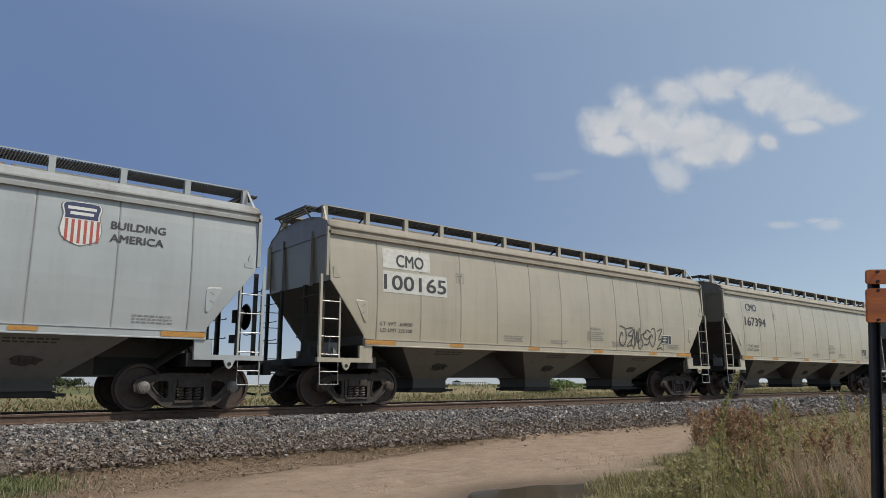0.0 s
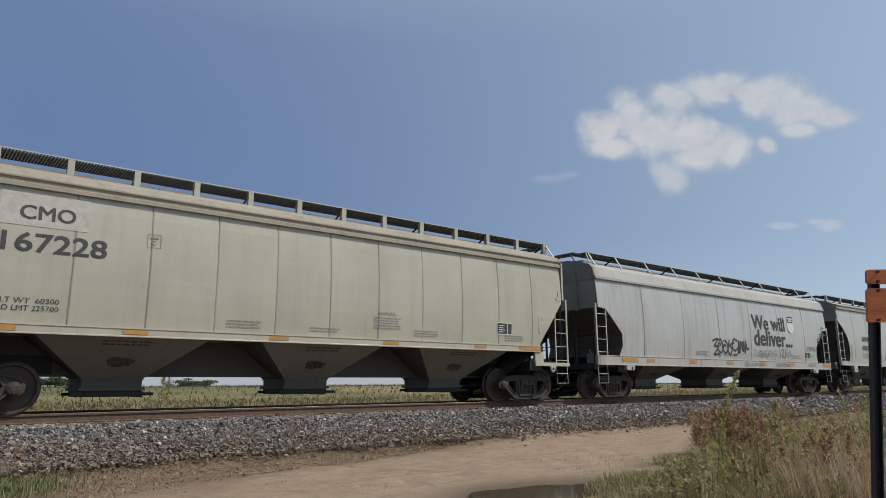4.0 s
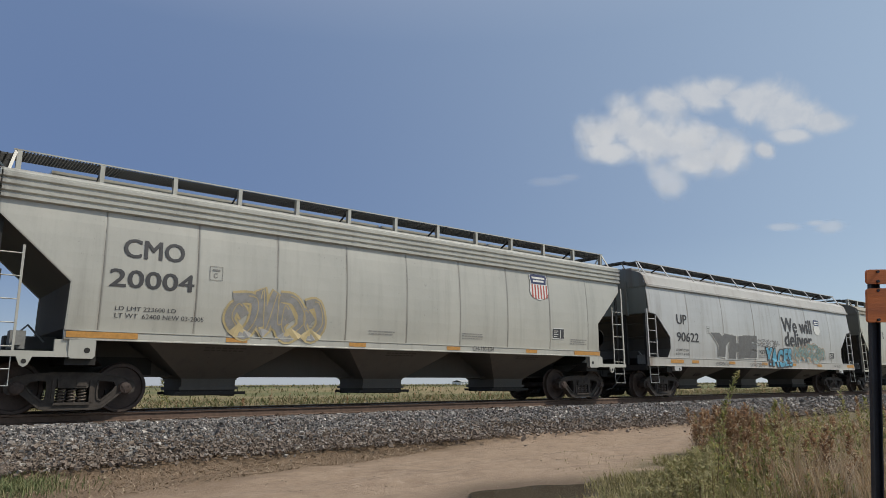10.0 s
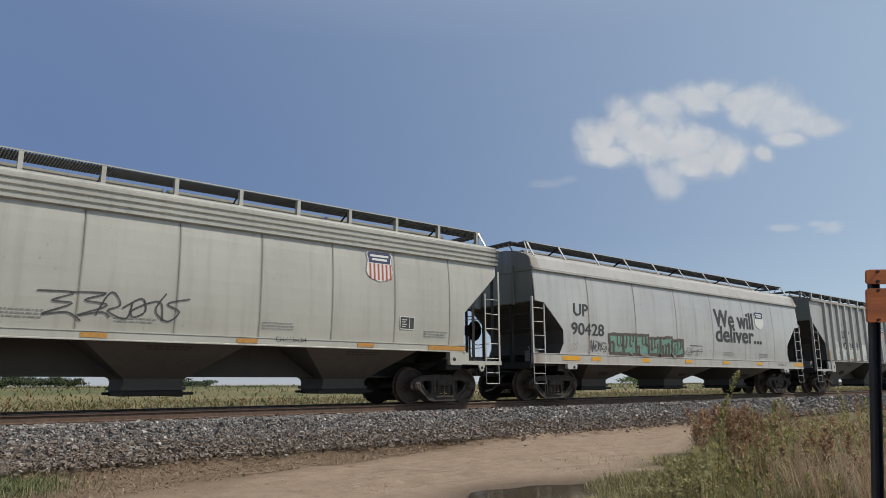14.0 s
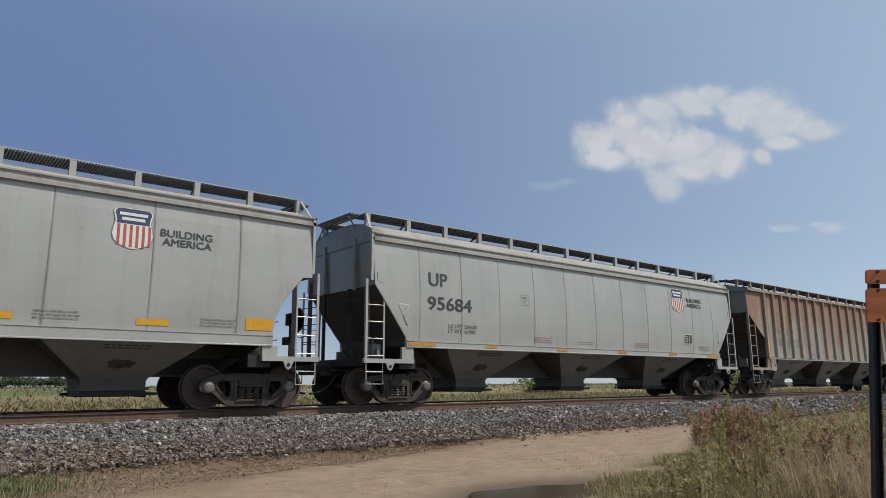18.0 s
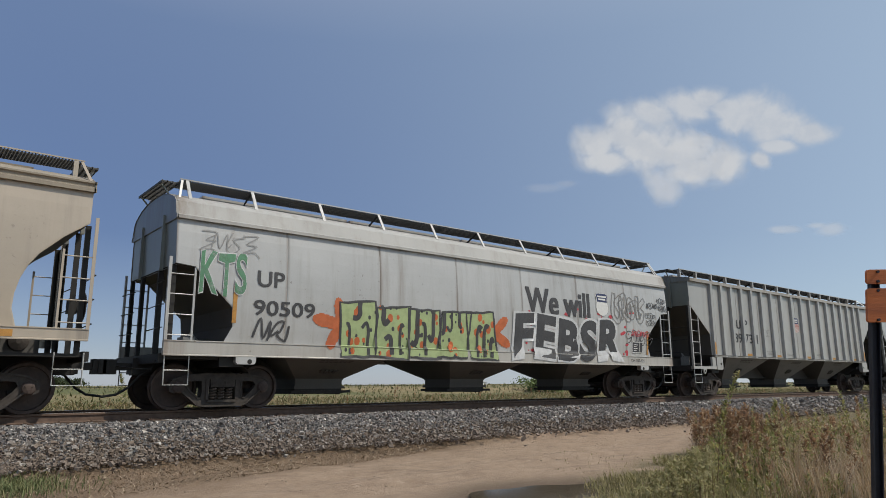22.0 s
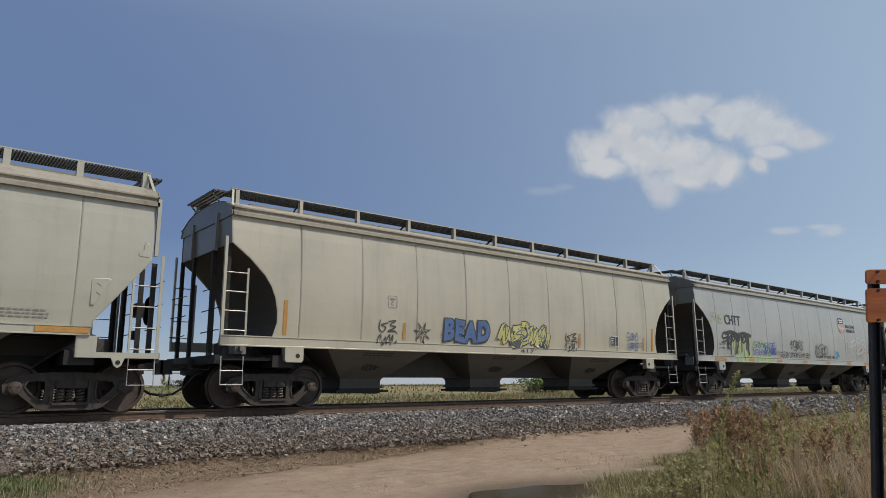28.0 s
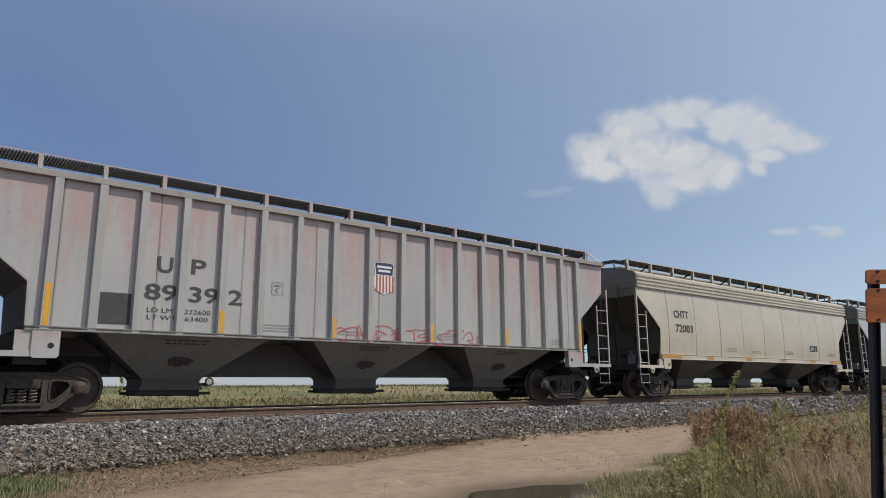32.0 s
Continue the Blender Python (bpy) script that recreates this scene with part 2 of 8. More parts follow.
for key, rgb in (("black", (0.03, 0.03, 0.035)), ("grey", (0.27, 0.27, 0.27)), ("pink", (0.60, 0.16, 0.26)), ("teal", (0.24, 0.40, 0.40)),
                 ("green", (0.07, 0.24, 0.12)), ("blue", (0.06, 0.12, 0.42)), ("cyan", (0.10, 0.36, 0.52)), ("gold", (0.46, 0.36, 0.17)),
                 ("lime", (0.40, 0.58, 0.14)), ("orange", (0.56, 0.12, 0.02)), ("red", (0.50, 0.03, 0.05)), ("white", (0.62, 0.63, 0.64)),
                 ("yellow", (0.60, 0.56, 0.20)), ("violet", (0.15, 0.15, 0.36)), ("mint", (0.10, 0.40, 0.30)), ("palegreen", (0.36, 0.47, 0.40)), ("brown", (0.085, 0.06, 0.045)), ("seagreen", (0.17, 0.36, 0.29)), ("apple", (0.40, 0.50, 0.23)), ("azure", (0.07, 0.15, 0.36)), ("steel", (0.135, 0.135, 0.135)), ("rose", (0.52, 0.10, 0.20)), ("aqua", (0.30, 0.50, 0.52)), ("ash", (0.20, 0.19, 0.185)), ("apricot", (0.50, 0.33, 0.22)), ("chalk", (0.62, 0.61, 0.58))):
    # thin and worn: the paint below shows through
    m, t, b = nodes_of("spray_" + key)
    v = coords(t)
    c = mix_of(t, noise_of(t, v, 3, 4), rgb, tuple(0.75 * q + 0.05 for q in rgb))
    link(t, c, b.inputs["Base Color"])
    b.inputs["Roughness"].default_value = 0.6
    tr = t.nodes.new("ShaderNodeBsdfTransparent")
    ms = t.nodes.new("ShaderNodeMixShader")
    thin = {"teal": (0.25, 0.6), "palegreen": (0.3, 0.7), "grey": (0.55, 0.9), "violet": (0.4, 0.8), "seagreen": (0.35, 0.92), "apricot": (0.0, 0.75), "chalk": (0.35, 1.0), "apple": (0.75, 0.95), "steel": (0.72, 0.95), "aqua": (0.45, 0.85), "green": (0.45, 0.95), "ash": (0.75, 0.95)}.get(key, (0.75, 0.98))
    link(t, ramp_of(t, noise_of(t, v, 4.0, 6, 0.7), 0.3, 0.62, *thin), ms.inputs[0])
    link(t, tr.outputs[0], ms.inputs[1])
    link(t, b.outputs[0], ms.inputs[2])
    link(t, ms.outputs[0], t.nodes["Material Output"].inputs["Surface"])
    SPRAY[key] = m


# ---- mesh building ----
class Build:
    """Collects vertices and faces of one part."""

    def __init__(self):
        self.v, self.f = [], []

    def add(self, vs, fs):
        n = len(self.v)
        self.v += [tuple(p) for p in vs]
        self.f += [tuple(n + k for k in q) for q in fs]
        return self

    def box(self, x0, x1, y0, y1, z0, z1):
        vs = [(x, y, z) for z in (z0, z1) for y in (y0, y1) for x in (x0, x1)]
        return self.add(vs, [(0, 2, 3, 1), (4, 5, 7, 6), (0, 1, 5, 4), (2, 6, 7, 3), (0, 4, 6, 2), (1, 3, 7, 5)])

    def beam(self, p, q, w, h=None):
        p, q = Vector(p), Vector(q)
        h = h or w
        d = (q - p).normalized()
        a = d.cross(Vector((0, 1, 0)) if abs(d.y) < 0.9 else Vector((1, 0, 0))).normalized()
        b = d.cross(a)
        vs = [c + a * (w / 2 * i) + b * (h / 2 * j) for c in (p, q) for i, j in ((-1, -1), (1, -1), (1, 1), (-1, 1))]
        return self.add(vs, [(0, 1, 2, 3), (7, 6, 5, 4), (0, 4, 5, 1), (1, 5, 6, 2), (2, 6, 7, 3), (3, 7, 4, 0)])

    def tube(self, pts, r, n=8, r2=None):
        pts = [Vector(p) for p in pts]
        base = len(self.v)
        m = len(pts)
        for k, p in enumerate(pts):
            d = (pts[min(k + 1, m - 1)] - pts[max(k - 1, 0)]).normalized()
            a = d.cross(Vector((0, 0, 1)) if abs(d.z) < 0.9 else Vector((1, 0, 0))).normalized()
            b = d.cross(a)
            rr = r if r2 is None else r + (r2 - r) * k / max(1, m - 1)
            for j in range(n):
                s = 2 * math.pi * j / n
                self.v.append(tuple(p + a * (rr * math.cos(s)) + b * (rr * math.sin(s))))
        for k in range(m - 1):
            for j in range(n):
                a0, a1 = base + k * n + j, base + k * n + (j + 1) % n
                self.f.append((a0, a1, a1 + n, a0 + n))
        self.f.append(tuple(base + j for j in reversed(range(n))))
        self.f.append(tuple(base + (m - 1) * n + j for j in range(n)))
        return self

    def lathe_y(self, prof, n=28, cx=0.0, cz=0.0):
        """prof: (radius, y) pairs, turned about the y axis."""
        base = len(self.v)
        for r, y in prof:
            for j in range(n):
                s = 2 * math.pi * j / n
                self.v.append((cx + r * math.cos(s), y, cz + r * math.sin(s)))
        for k in range(len(prof) - 1):
            for j in range(n):
                a0, a1 = base + k * n + j, base + k * n + (j + 1) % n
                self.f.append((a0, a0 + n, a1 + n, a1))
        self.f.append(tuple(base + j for j in range(n)))
        self.f.append(tuple(base + (len(prof) - 1) * n + j for j in reversed(range(n))))
        return self

    def slab(self, poly, y0, y1):
        """A polygon in x, z, thick from y0 to y1."""
        n = len(poly)
        vs = [(x, y0, z) for x, z in poly] + [(x, y1, z) for x, z in poly]
        fs = [tuple(range(n)), tuple(reversed(range(n, 2 * n)))] + [(k, k + n, (k + 1) % n + n, (k + 1) % n) for k in range(n)]
        return self.add(vs, fs)

    def along_x(self, poly, x0, x1):
        """A polygon in y, z, drawn out from x0 to x1."""
        n = len(poly)
        vs = [(x0, y, z) for y, z in poly] + [(x1, y, z) for y, z in poly]
        fs = [tuple(range(n)), tuple(reversed(range(n, 2 * n)))] + [(k, k + n, (k + 1) % n + n, (k + 1) % n) for k in range(n)]
        return self.add(vs, fs)

    def mesh(self, name):
        me = bpy.data.meshes.new(name)
        me.from_pydata(self.v, [], self.f)
        bm = bmesh.new()
        bm.from_mesh(me)
        bmesh.ops.recalc_face_normals(bm, faces=bm.faces)
        bm.to_mesh(me)
        bm.free()
        me.materials.append(None)
        return me


STORE = {}


def kept(key, maker):
    """One mesh for all pieces that look alike."""
    if key not in STORE:
        b = maker()
        STORE[key] = b.mesh(str(key[0])) if isinstance(b, Build) else b
    return STORE[key]


def part(name, data, material, parent, label="", m=None):
    if isinstance(data, Build):
        data = data.mesh(name)
    ob = new(name, data)
    if not data.materials:
        data.materials.append(None)
    ob.material_slots[0].link = "OBJECT"
    ob.material_slots[0].material = material
    ob.parent = parent
    if m is not None:
        ob.matrix_basis = m
    if label:
        ob["label"] = label
    return ob


def raw(name, verts, faces, material, smooth=False):
    """A large joined mesh from arrays."""
    me = bpy.data.meshes.new(name)
    me.from_pydata(verts, [], faces)
    me.materials.append(material)
    if smooth:
        me.polygons.foreach_set("use_smooth", [True] * len(me.polygons))
    return new(name, me)


# ---- ground ----
def smooth(a, b, x):
    s = np.clip((x - a) / (b - a), 0, 1)
    return s * s * (3 - 2 * s)


def height(x, y):
    """Ground level: ruts and bumps near by, the road bank far behind the track."""
    h = 0.03 * np.sin(0.7 * x + 0.5 * y) * np.sin(0.9 * y - 0.3 * x) + 0.012 * np.sin(3.1 * x) * np.sin(2.7 * y + 1.3)
    h = h * smooth(0, 4, 14 - y) + 0.36 * smooth(11.4, 13.5, y) * smooth(0, 3, 19 - y)
    h = h - 0.10 * np.exp(-(((x - 6.75) / 1.2) ** 2 + ((y - 6.05) / 0.95) ** 2) ** 2)
    h = h + 0.05 * np.exp(-((y - 7.6 - 0.12 * x) / 0.35) ** 2) - 0.035 * np.exp(-((y - 8.4 - 0.12 * x) / 0.3) ** 2)
    h = h + 0.50 * smooth(18, 23, y) + 0.72 * smooth(37, 45, y) - 0.8 * smooth(57, 66, y)
    return h


def ground_sheet():
    def lines(lo, hi, step, far):
        out = list(np.arange(lo, hi + step / 2, step))
        s, a, b = step, lo, hi
        while b < far:
            s *= 1.35
            a, b = a - s, b + s
            out = [a] + out + [b]
        return np.array(out)
    xs, ys = lines(-4, 30, 0.22, 4200), lines(2, 15, 0.2, 4200)
    ys = np.unique(np.concatenate([ys, np.arange(19, 68, 1.5)]))
    X, Y = np.meshgrid(xs, ys)
    rng = np.random.default_rng(4)
    Z = height(X, Y) + rng.normal(0, 0.006, X.shape) * (np.abs(X - 12) < 25)
    nx, ny = len(xs), len(ys)
    i = np.arange((ny - 1) * (nx - 1))
    a = (i // (nx - 1)) * nx + i % (nx - 1)
    faces = np.stack([a, a + 1, a + nx + 1, a + nx], 1)
    m, t, b = nodes_of("ground_soil_and_grass")
    v = coords(t, shift=False)
    sep = t.nodes.new("ShaderNodeSeparateXYZ")
    link(t, v, sep.inputs[0])
    big, mid, fine = noise_of(t, v, 0.35, 5), noise_of(t, v, 2.4, 6, 0.65), noise_of(t, v, 38, 4, 0.7)

    def shifted(sock, fac, amount):
        q = t.nodes.new("ShaderNodeMath")
        q.operation = "MULTIPLY_ADD"
        link(t, fac, q.inputs[0])
        q.inputs[1].default_value = amount
        link(t, sock, q.inputs[2])
        return q.outputs[0]
    # a slanted coordinate: the track road swings away from the rails towards the camera at small x
    sl = t.nodes.new("ShaderNodeMath")
    sl.operation = "MULTIPLY_ADD"
    sl.inputs[1].default_value = -0.32
    link(t, sep.outputs["X"], sl.inputs[0])
    link(t, sep.outputs["Y"], sl.inputs[2])
    yy = shifted(shifted(sl.outputs[0], mid, 1.3), big, 1.6)
    dirt = mix_of(t, ramp_of(t, mid, 0.3, 0.7), (0.352, 0.258, 0.182), (0.27, 0.193, 0.135))
    grit = noise_of(t, v, 7, 9, 0.82)
    dirt = mix_of(t, mul_of(t, ramp_of(t, grit, 0.52, 0.68), 0.7), dirt, (0.46, 0.365, 0.28))
    dirt = mix_of(t, mul_of(t, ramp_of(t, grit, 0.30, 0.46, 1.0, 0.0), 0.6), dirt, (0.19, 0.13, 0.088))
    dirt = mix_of(t, mul_of(t, ramp_of(t, noise_of(t, coords(t, (0.6, 2.6, 1), False), 1.1, 6, 0.65), 0.48, 0.72), 0.5), dirt, (0.17, 0.12, 0.085))
    dirt = mix_of(t, mul_of(t, ramp_of(t, noise_of(t, v, 90, 3, 0.7), 0.62, 0.72), 0.55), dirt, (0.10, 0.08, 0.06))
    litter = mix_of(t, ramp_of(t, fine, 0.3, 0.7), (0.125, 0.088, 0.056), (0.27, 0.19, 0.125))
    litter = mix_of(t, mul_of(t, ramp_of(t, mid, 0.45, 0.65), 0.6), litter, (0.26, 0.18, 0.115))
    c = mix_of(t, ramp_of(t, yy, 9.1, 10.5), dirt, litter)
    green = mix_of(t, ramp_of(t, fine, 0.3, 0.75), (0.06, 0.06, 0.022), (0.17, 0.13, 0.065))
    yn = shifted(shifted(sl.outputs[0], mid, 0.9), big, 0.8)
    c = mix_of(t, mul_of(t, ramp_of(t, yn, 4.3, 5.3, 1.0, 0.0), ramp_of(t, noise_of(t, v, 1.3, 5, 0.7), 0.30, 0.55)), c, green)
    # damp mud round the puddle, with a pale dried rim
    off = t.nodes.new("ShaderNodeVectorMath")
    off.operation = "SUBTRACT"
    link(t, v, off.inputs[0])
    off.inputs[1].default_value = (6.75, 6.05, 0)
    dist = t.nodes.new("ShaderNodeVectorMath")
    dist.operation = "LENGTH"
    flat_off = t.nodes.new("ShaderNodeVectorMath")
    flat_off.operation = "MULTIPLY"
    flat_off.inputs[1].default_value = (0.87, 1.05, 0)
    link(t, off.outputs[0], flat_off.inputs[0])
    link(t, flat_off.outputs[0], dist.inputs[0])
    ring = shifted(dist.outputs["Value"], mid, 0.5)
    c = mix_of(t, ramp_of(t, ring, 1.25, 2.1, 0.75, 0.0), c, (0.085, 0.06, 0.04))
    field = mix_of(t, ramp_of(t, noise_of(t, coords(t, (0.05, 0.35, 1), False), 1.0, 5), 0.38, 0.62), (0.11, 0.118, 0.045), (0.24, 0.185, 0.095))
    c = mix_of(t, ramp_of(t, sep.outputs["Y"], 17.5, 19.5), c, field)
    link(t, c, b.inputs["Base Color"])
    b.inputs["Roughness"].default_value = 0.95
    bump_of(t, b, noise_of(t, v, 22, 6, 0.75), 0.9, 0.035)
    g = raw("ground", np.stack([X.ravel(), Y.ravel(), Z.ravel()], 1).tolist(), faces.tolist(), m, True)
    return tagged(g, "dusty tan soil with dry litter and flat green fields", "ground", kind="structure")


ground_sheet()


def puddle():
    b = Build()
    rng = random.Random(3)
    ring = []
    for k in range(48):
        s = 2 * math.pi * k / 48
        w = 1 + 0.10 * math.sin(3 * s + 1) + 0.06 * math.sin(7 * s)
        ring.append((6.75 + 1.12 * w * math.cos(s), 6.05 + 0.92 * w * math.sin(s), -0.035))
    b.add([(6.75, 6.05, -0.035)] + ring, [(0, k + 1, (k + 1) % 48 + 1) for k in range(48)])
    m, t, p = nodes_of("muddy_water")
    p.inputs["Base Color"].default_value = (0.085, 0.068, 0.046, 1)
    p.inputs["Roughness"].default_value = 0.10
    bump_of(t, p, noise_of(t, coords(t, shift=False), 6, 2), 0.05, 0.01)
    tagged(part("puddle", b, m, None), "shallow muddy puddle in the dirt track", "puddle", kind="structure")


puddle()

# ---- track ----
X0, X1 = -520.0, 580.0
TIE_TOP = RAIL_Z - 0.172


def ballast_bed():
    """Trapezoid bed; its loose stones lie on it."""
    poly = [(-3.15, -0.25), (-1.75, TIE_TOP - 0.10), (1.75, TIE_TOP - 0.10), (3.15, -0.25)]
    b = Build().along_x([(RAIL_Y + y, z) for y, z in poly], X0, X1)
    m, t, p = nodes_of("ballast_bed")
    v = coords(t, shift=False)
    vo = t.nodes.new("ShaderNodeTexVoronoi")
    vo.inputs["Scale"].default_value = 15
    link(t, v, vo.inputs["Vector"])
    r = t.nodes.new("ShaderNodeSeparateColor")
    link(t, vo.outputs["Color"], r.inputs[0])
    c = mix_of(t, r.outputs[0], (0.10, 0.10, 0.11), (0.36, 0.34, 0.33))
    # crevices between the stones: their shade is painted into the colour
    c = mix_of(t, ramp_of(t, vo.outputs["Distance"], 0.25, 0.6), c, (0.04, 0.038, 0.035))
    link(t, c, p.inputs["Base Color"])
    p.inputs["Roughness"].default_value = 0.9
    bump_of(t, p, vo.outputs["Distance"], -1.0, 0.03)
    ob = part("ballast_bed", b, m, None)
    tagged(ob, "raised bed of crushed grey rock under the track", "track bed", kind="structure")


def stones():
    """Crushed rock on the near shoulder and between the ties."""
    rng = np.random.default_rng(11)
    cube = np.array([(x, y, z) for z in (-1, 1) for y in (-1, 1) for x in (-1, 1)], float)
    quads = np.array([(0, 2, 3, 1), (4, 5, 7, 6), (0, 1, 5, 4), (2, 6, 7, 3), (0, 4, 6, 2), (1, 3, 7, 5)])
    xs, us = [], []
    for lo, hi, count in ((-3, 12, 70000), (12, 30, 42000), (30, 75, 18000)):
        xs.append(rng.uniform(lo, hi, count))
        us.append(rng.uniform(0, 1, count) ** 0.85)
    x, u = np.concatenate(xs), np.concatenate(us)
    n = len(x)
    # u runs from the top edge near the rail down the shoulder to the toe and a little beyond
    run = u * 1.98
    y = RAIL_Y - 0.85 - run
    top = TIE_TOP - 0.045
    slope = np.clip(run - 0.85, 0, None) * (top + 0.18) / 1.42
    z = np.maximum(top - slope, height(x, y) + 0.005) + rng.uniform(-0.015, 0.03, n)
    y = y + np.where(u > 0.72, rng.normal(0, 0.2, n), 0) - np.where(u > 0.80, rng.exponential(0.18, n) * (u - 0.8) * 5, 0) - np.where(rng.uniform(0, 1, n) < 0.035, rng.exponential(0.45, n), 0)
    z = np.maximum(z, height(x, y) + 0.004)
    size = np.clip(0.0165 * np.exp(rng.normal(0, 0.42, n)), 0.007, 0.042) * np.where(x > 25, 1.4, np.where(x < 9, 0.80, 0.92))
    P = cube[None] * (1 + rng.uniform(-0.38, 0.38, (n, 8, 3))) * rng.uniform(0.6, 1.25, (n, 1, 3)) * np.array([1.15, 1.1, 0.75]) * size[:, None, None]
    a, c = rng.uniform(0, 6.28, n), rng.uniform(-0.9, 0.9, n)
    ca, sa, cc, sc = np.cos(a), np.sin(a), np.cos(c), np.sin(c)
    px, py, pz = P[..., 0].copy(), P[..., 1].copy(), P[..., 2].copy()
    py, pz = py * cc[:, None] - pz * sc[:, None], py * sc[:, None] + pz * cc[:, None]
    px, py = px * ca[:, None] - py * sa[:, None], px * sa[:, None] + py * ca[:, None]
    V = np.stack([px + x[:, None], py + y[:, None], pz + z[:, None]], 2).reshape(-1, 3)
    m = island("ballast_stone", [(0.07, 0.066, 0.066), (0.175, 0.168, 0.168), (0.085, 0.08, 0.078), (0.235, 0.222, 0.215), (0.125, 0.121, 0.122), (0.31, 0.29, 0.275), (0.14, 0.10, 0.08), (0.40, 0.38, 0.36), (0.16, 0.135, 0.118), (0.62, 0.59, 0.55)], 0.85)
    dusty = (rng.uniform(0, 1, n) < smooth(0.50, 0.85, u + 0.004 * (9 - np.clip(x, 0, 20)))) & (x < 40)
    V = V.reshape(-1, 8, 3)
    for name, pick, mat, label in (("ballast_stones", ~dusty, m, "loose crushed grey and white ballast stones"),
                                   ("dusty_stones", dusty, island("dusty_stone", [(0.13, 0.096, 0.074), (0.20, 0.155, 0.122), (0.165, 0.13, 0.106), (0.26, 0.212, 0.175), (0.105, 0.077, 0.06), (0.44, 0.405, 0.365)], 0.9),
                                    "dusty brown ballast stones at the foot of the bed")):
        W = V[pick].reshape(-1, 3)
        F = (quads[None] + 8 * np.arange(len(W) // 8)[:, None, None]).reshape(-1, 4)
        tagged(raw(name, W.tolist(), F.tolist(), mat), label, "gravel", kind="stuff")


def rails():
    prof = [(-0.076, -0.172), (-0.076, -0.160), (-0.016, -0.140), (-0.010, -0.050), (-0.037, -0.038), (-0.037, -0.008),
            (-0.030, 0.0), (0.030, 0.0), (0.037, -0.008), (0.037, -0.038), (0.010, -0.050), (0.016, -0.140), (0.076, -0.160), (0.076, -0.172)]
    for side in (-1, 1):
        b = Build().along_x([(RAIL_Y + side * 0.7535 + y, RAIL_Z + z) for y, z in prof], X0, X1)
        rail = tagged(part("rail", b, RUSTRAIL, None), "rust-brown steel rail with a polished running top", "rail", "rails", "structure")
        top = Build().along_x([(RAIL_Y + side * 0.7535 + y, RAIL_Z + z) for y, z in ((-0.029, -0.001), (-0.026, 0.0025), (0.026, 0.0025), (0.029, -0.001))], X0, X1)
        part("running_surface", top, TREAD, rail, "polished steel running surface")


def ties():
    wood = plain("weathered_tie_timber", (0.12, 0.085, 0.06), 0.9, 0.0, 0.5, 4, 0.6)
    plate = plain("tie_plate_rust", (0.11, 0.07, 0.05), 0.85, 0.2, 0.4)
    bed = new("track_panel")
    bed.location = (0, RAIL_Y, 0)
    tagged(bed, "wooden ties with steel plates set in ballast", "railway ties", kind="structure")
    timber = Build().box(-0.115, 0.115, -1.295, 1.295, TIE_TOP - 0.16, TIE_TOP)
    tie_mesh = timber.mesh("tie")
    pl = Build()
    for s in (-1, 1):
        pl.box(-0.10, 0.10, s * 0.7535 - 0.18, s * 0.7535 + 0.18, TIE_TOP, TIE_TOP + 0.018)
        for q in (-0.10, 0.10):
            pl.box(-0.06, -0.03, s * 0.7535 + q - 0.012, s * 0.7535 + q + 0.012, TIE_TOP + 0.018, TIE_TOP + 0.04)
    plate_mesh = pl.mesh("tie_plates")
    rng = random.Random(5)
    x = -6.0
    while x < 76:
        tie = part("tie", tie_mesh, wood, bed, m=pose(x, rng.uniform(-0.03, 0.03), rng.uniform(-0.012, 0.004), 0, 0, rng.uniform(-1, 1)))
        part("tie_plate", plate_mesh, plate, tie)
        x += 0.54
    rest = Build()
    for x in list(np.arange(X0 + 1, -6.4, 0.54)) + list(np.arange(76.2, X1 - 1, 0.54)):
        rest.box(x - 0.115, x + 0.115, -1.295, 1.295, TIE_TOP - 0.16, TIE_TOP)
    tagged(part("far_ties", rest, wood, bed), kind="stuff")


ballast_bed()
rails()
ties()
stones()


# ---- road bank behind the track ----
def highway():
    m = plain("asphalt", (0.055, 0.055, 0.058), 0.9, 0.0, 0.3, 3)
    b = Build().box(-1000, 900, 47.5, 55.5, 1.15, 1.262)
    tagged(part("road", b, m, None), "grey asphalt road on a low bank", "road", kind="structure")
    e = Build()
    for x in range(-60, 160, 12):
        e.box(x, x + 3, 51.42, 51.54, 1.262, 1.267)
    part("road_marking", e, YELLOW, None)["kind"] = "structure"


highway()


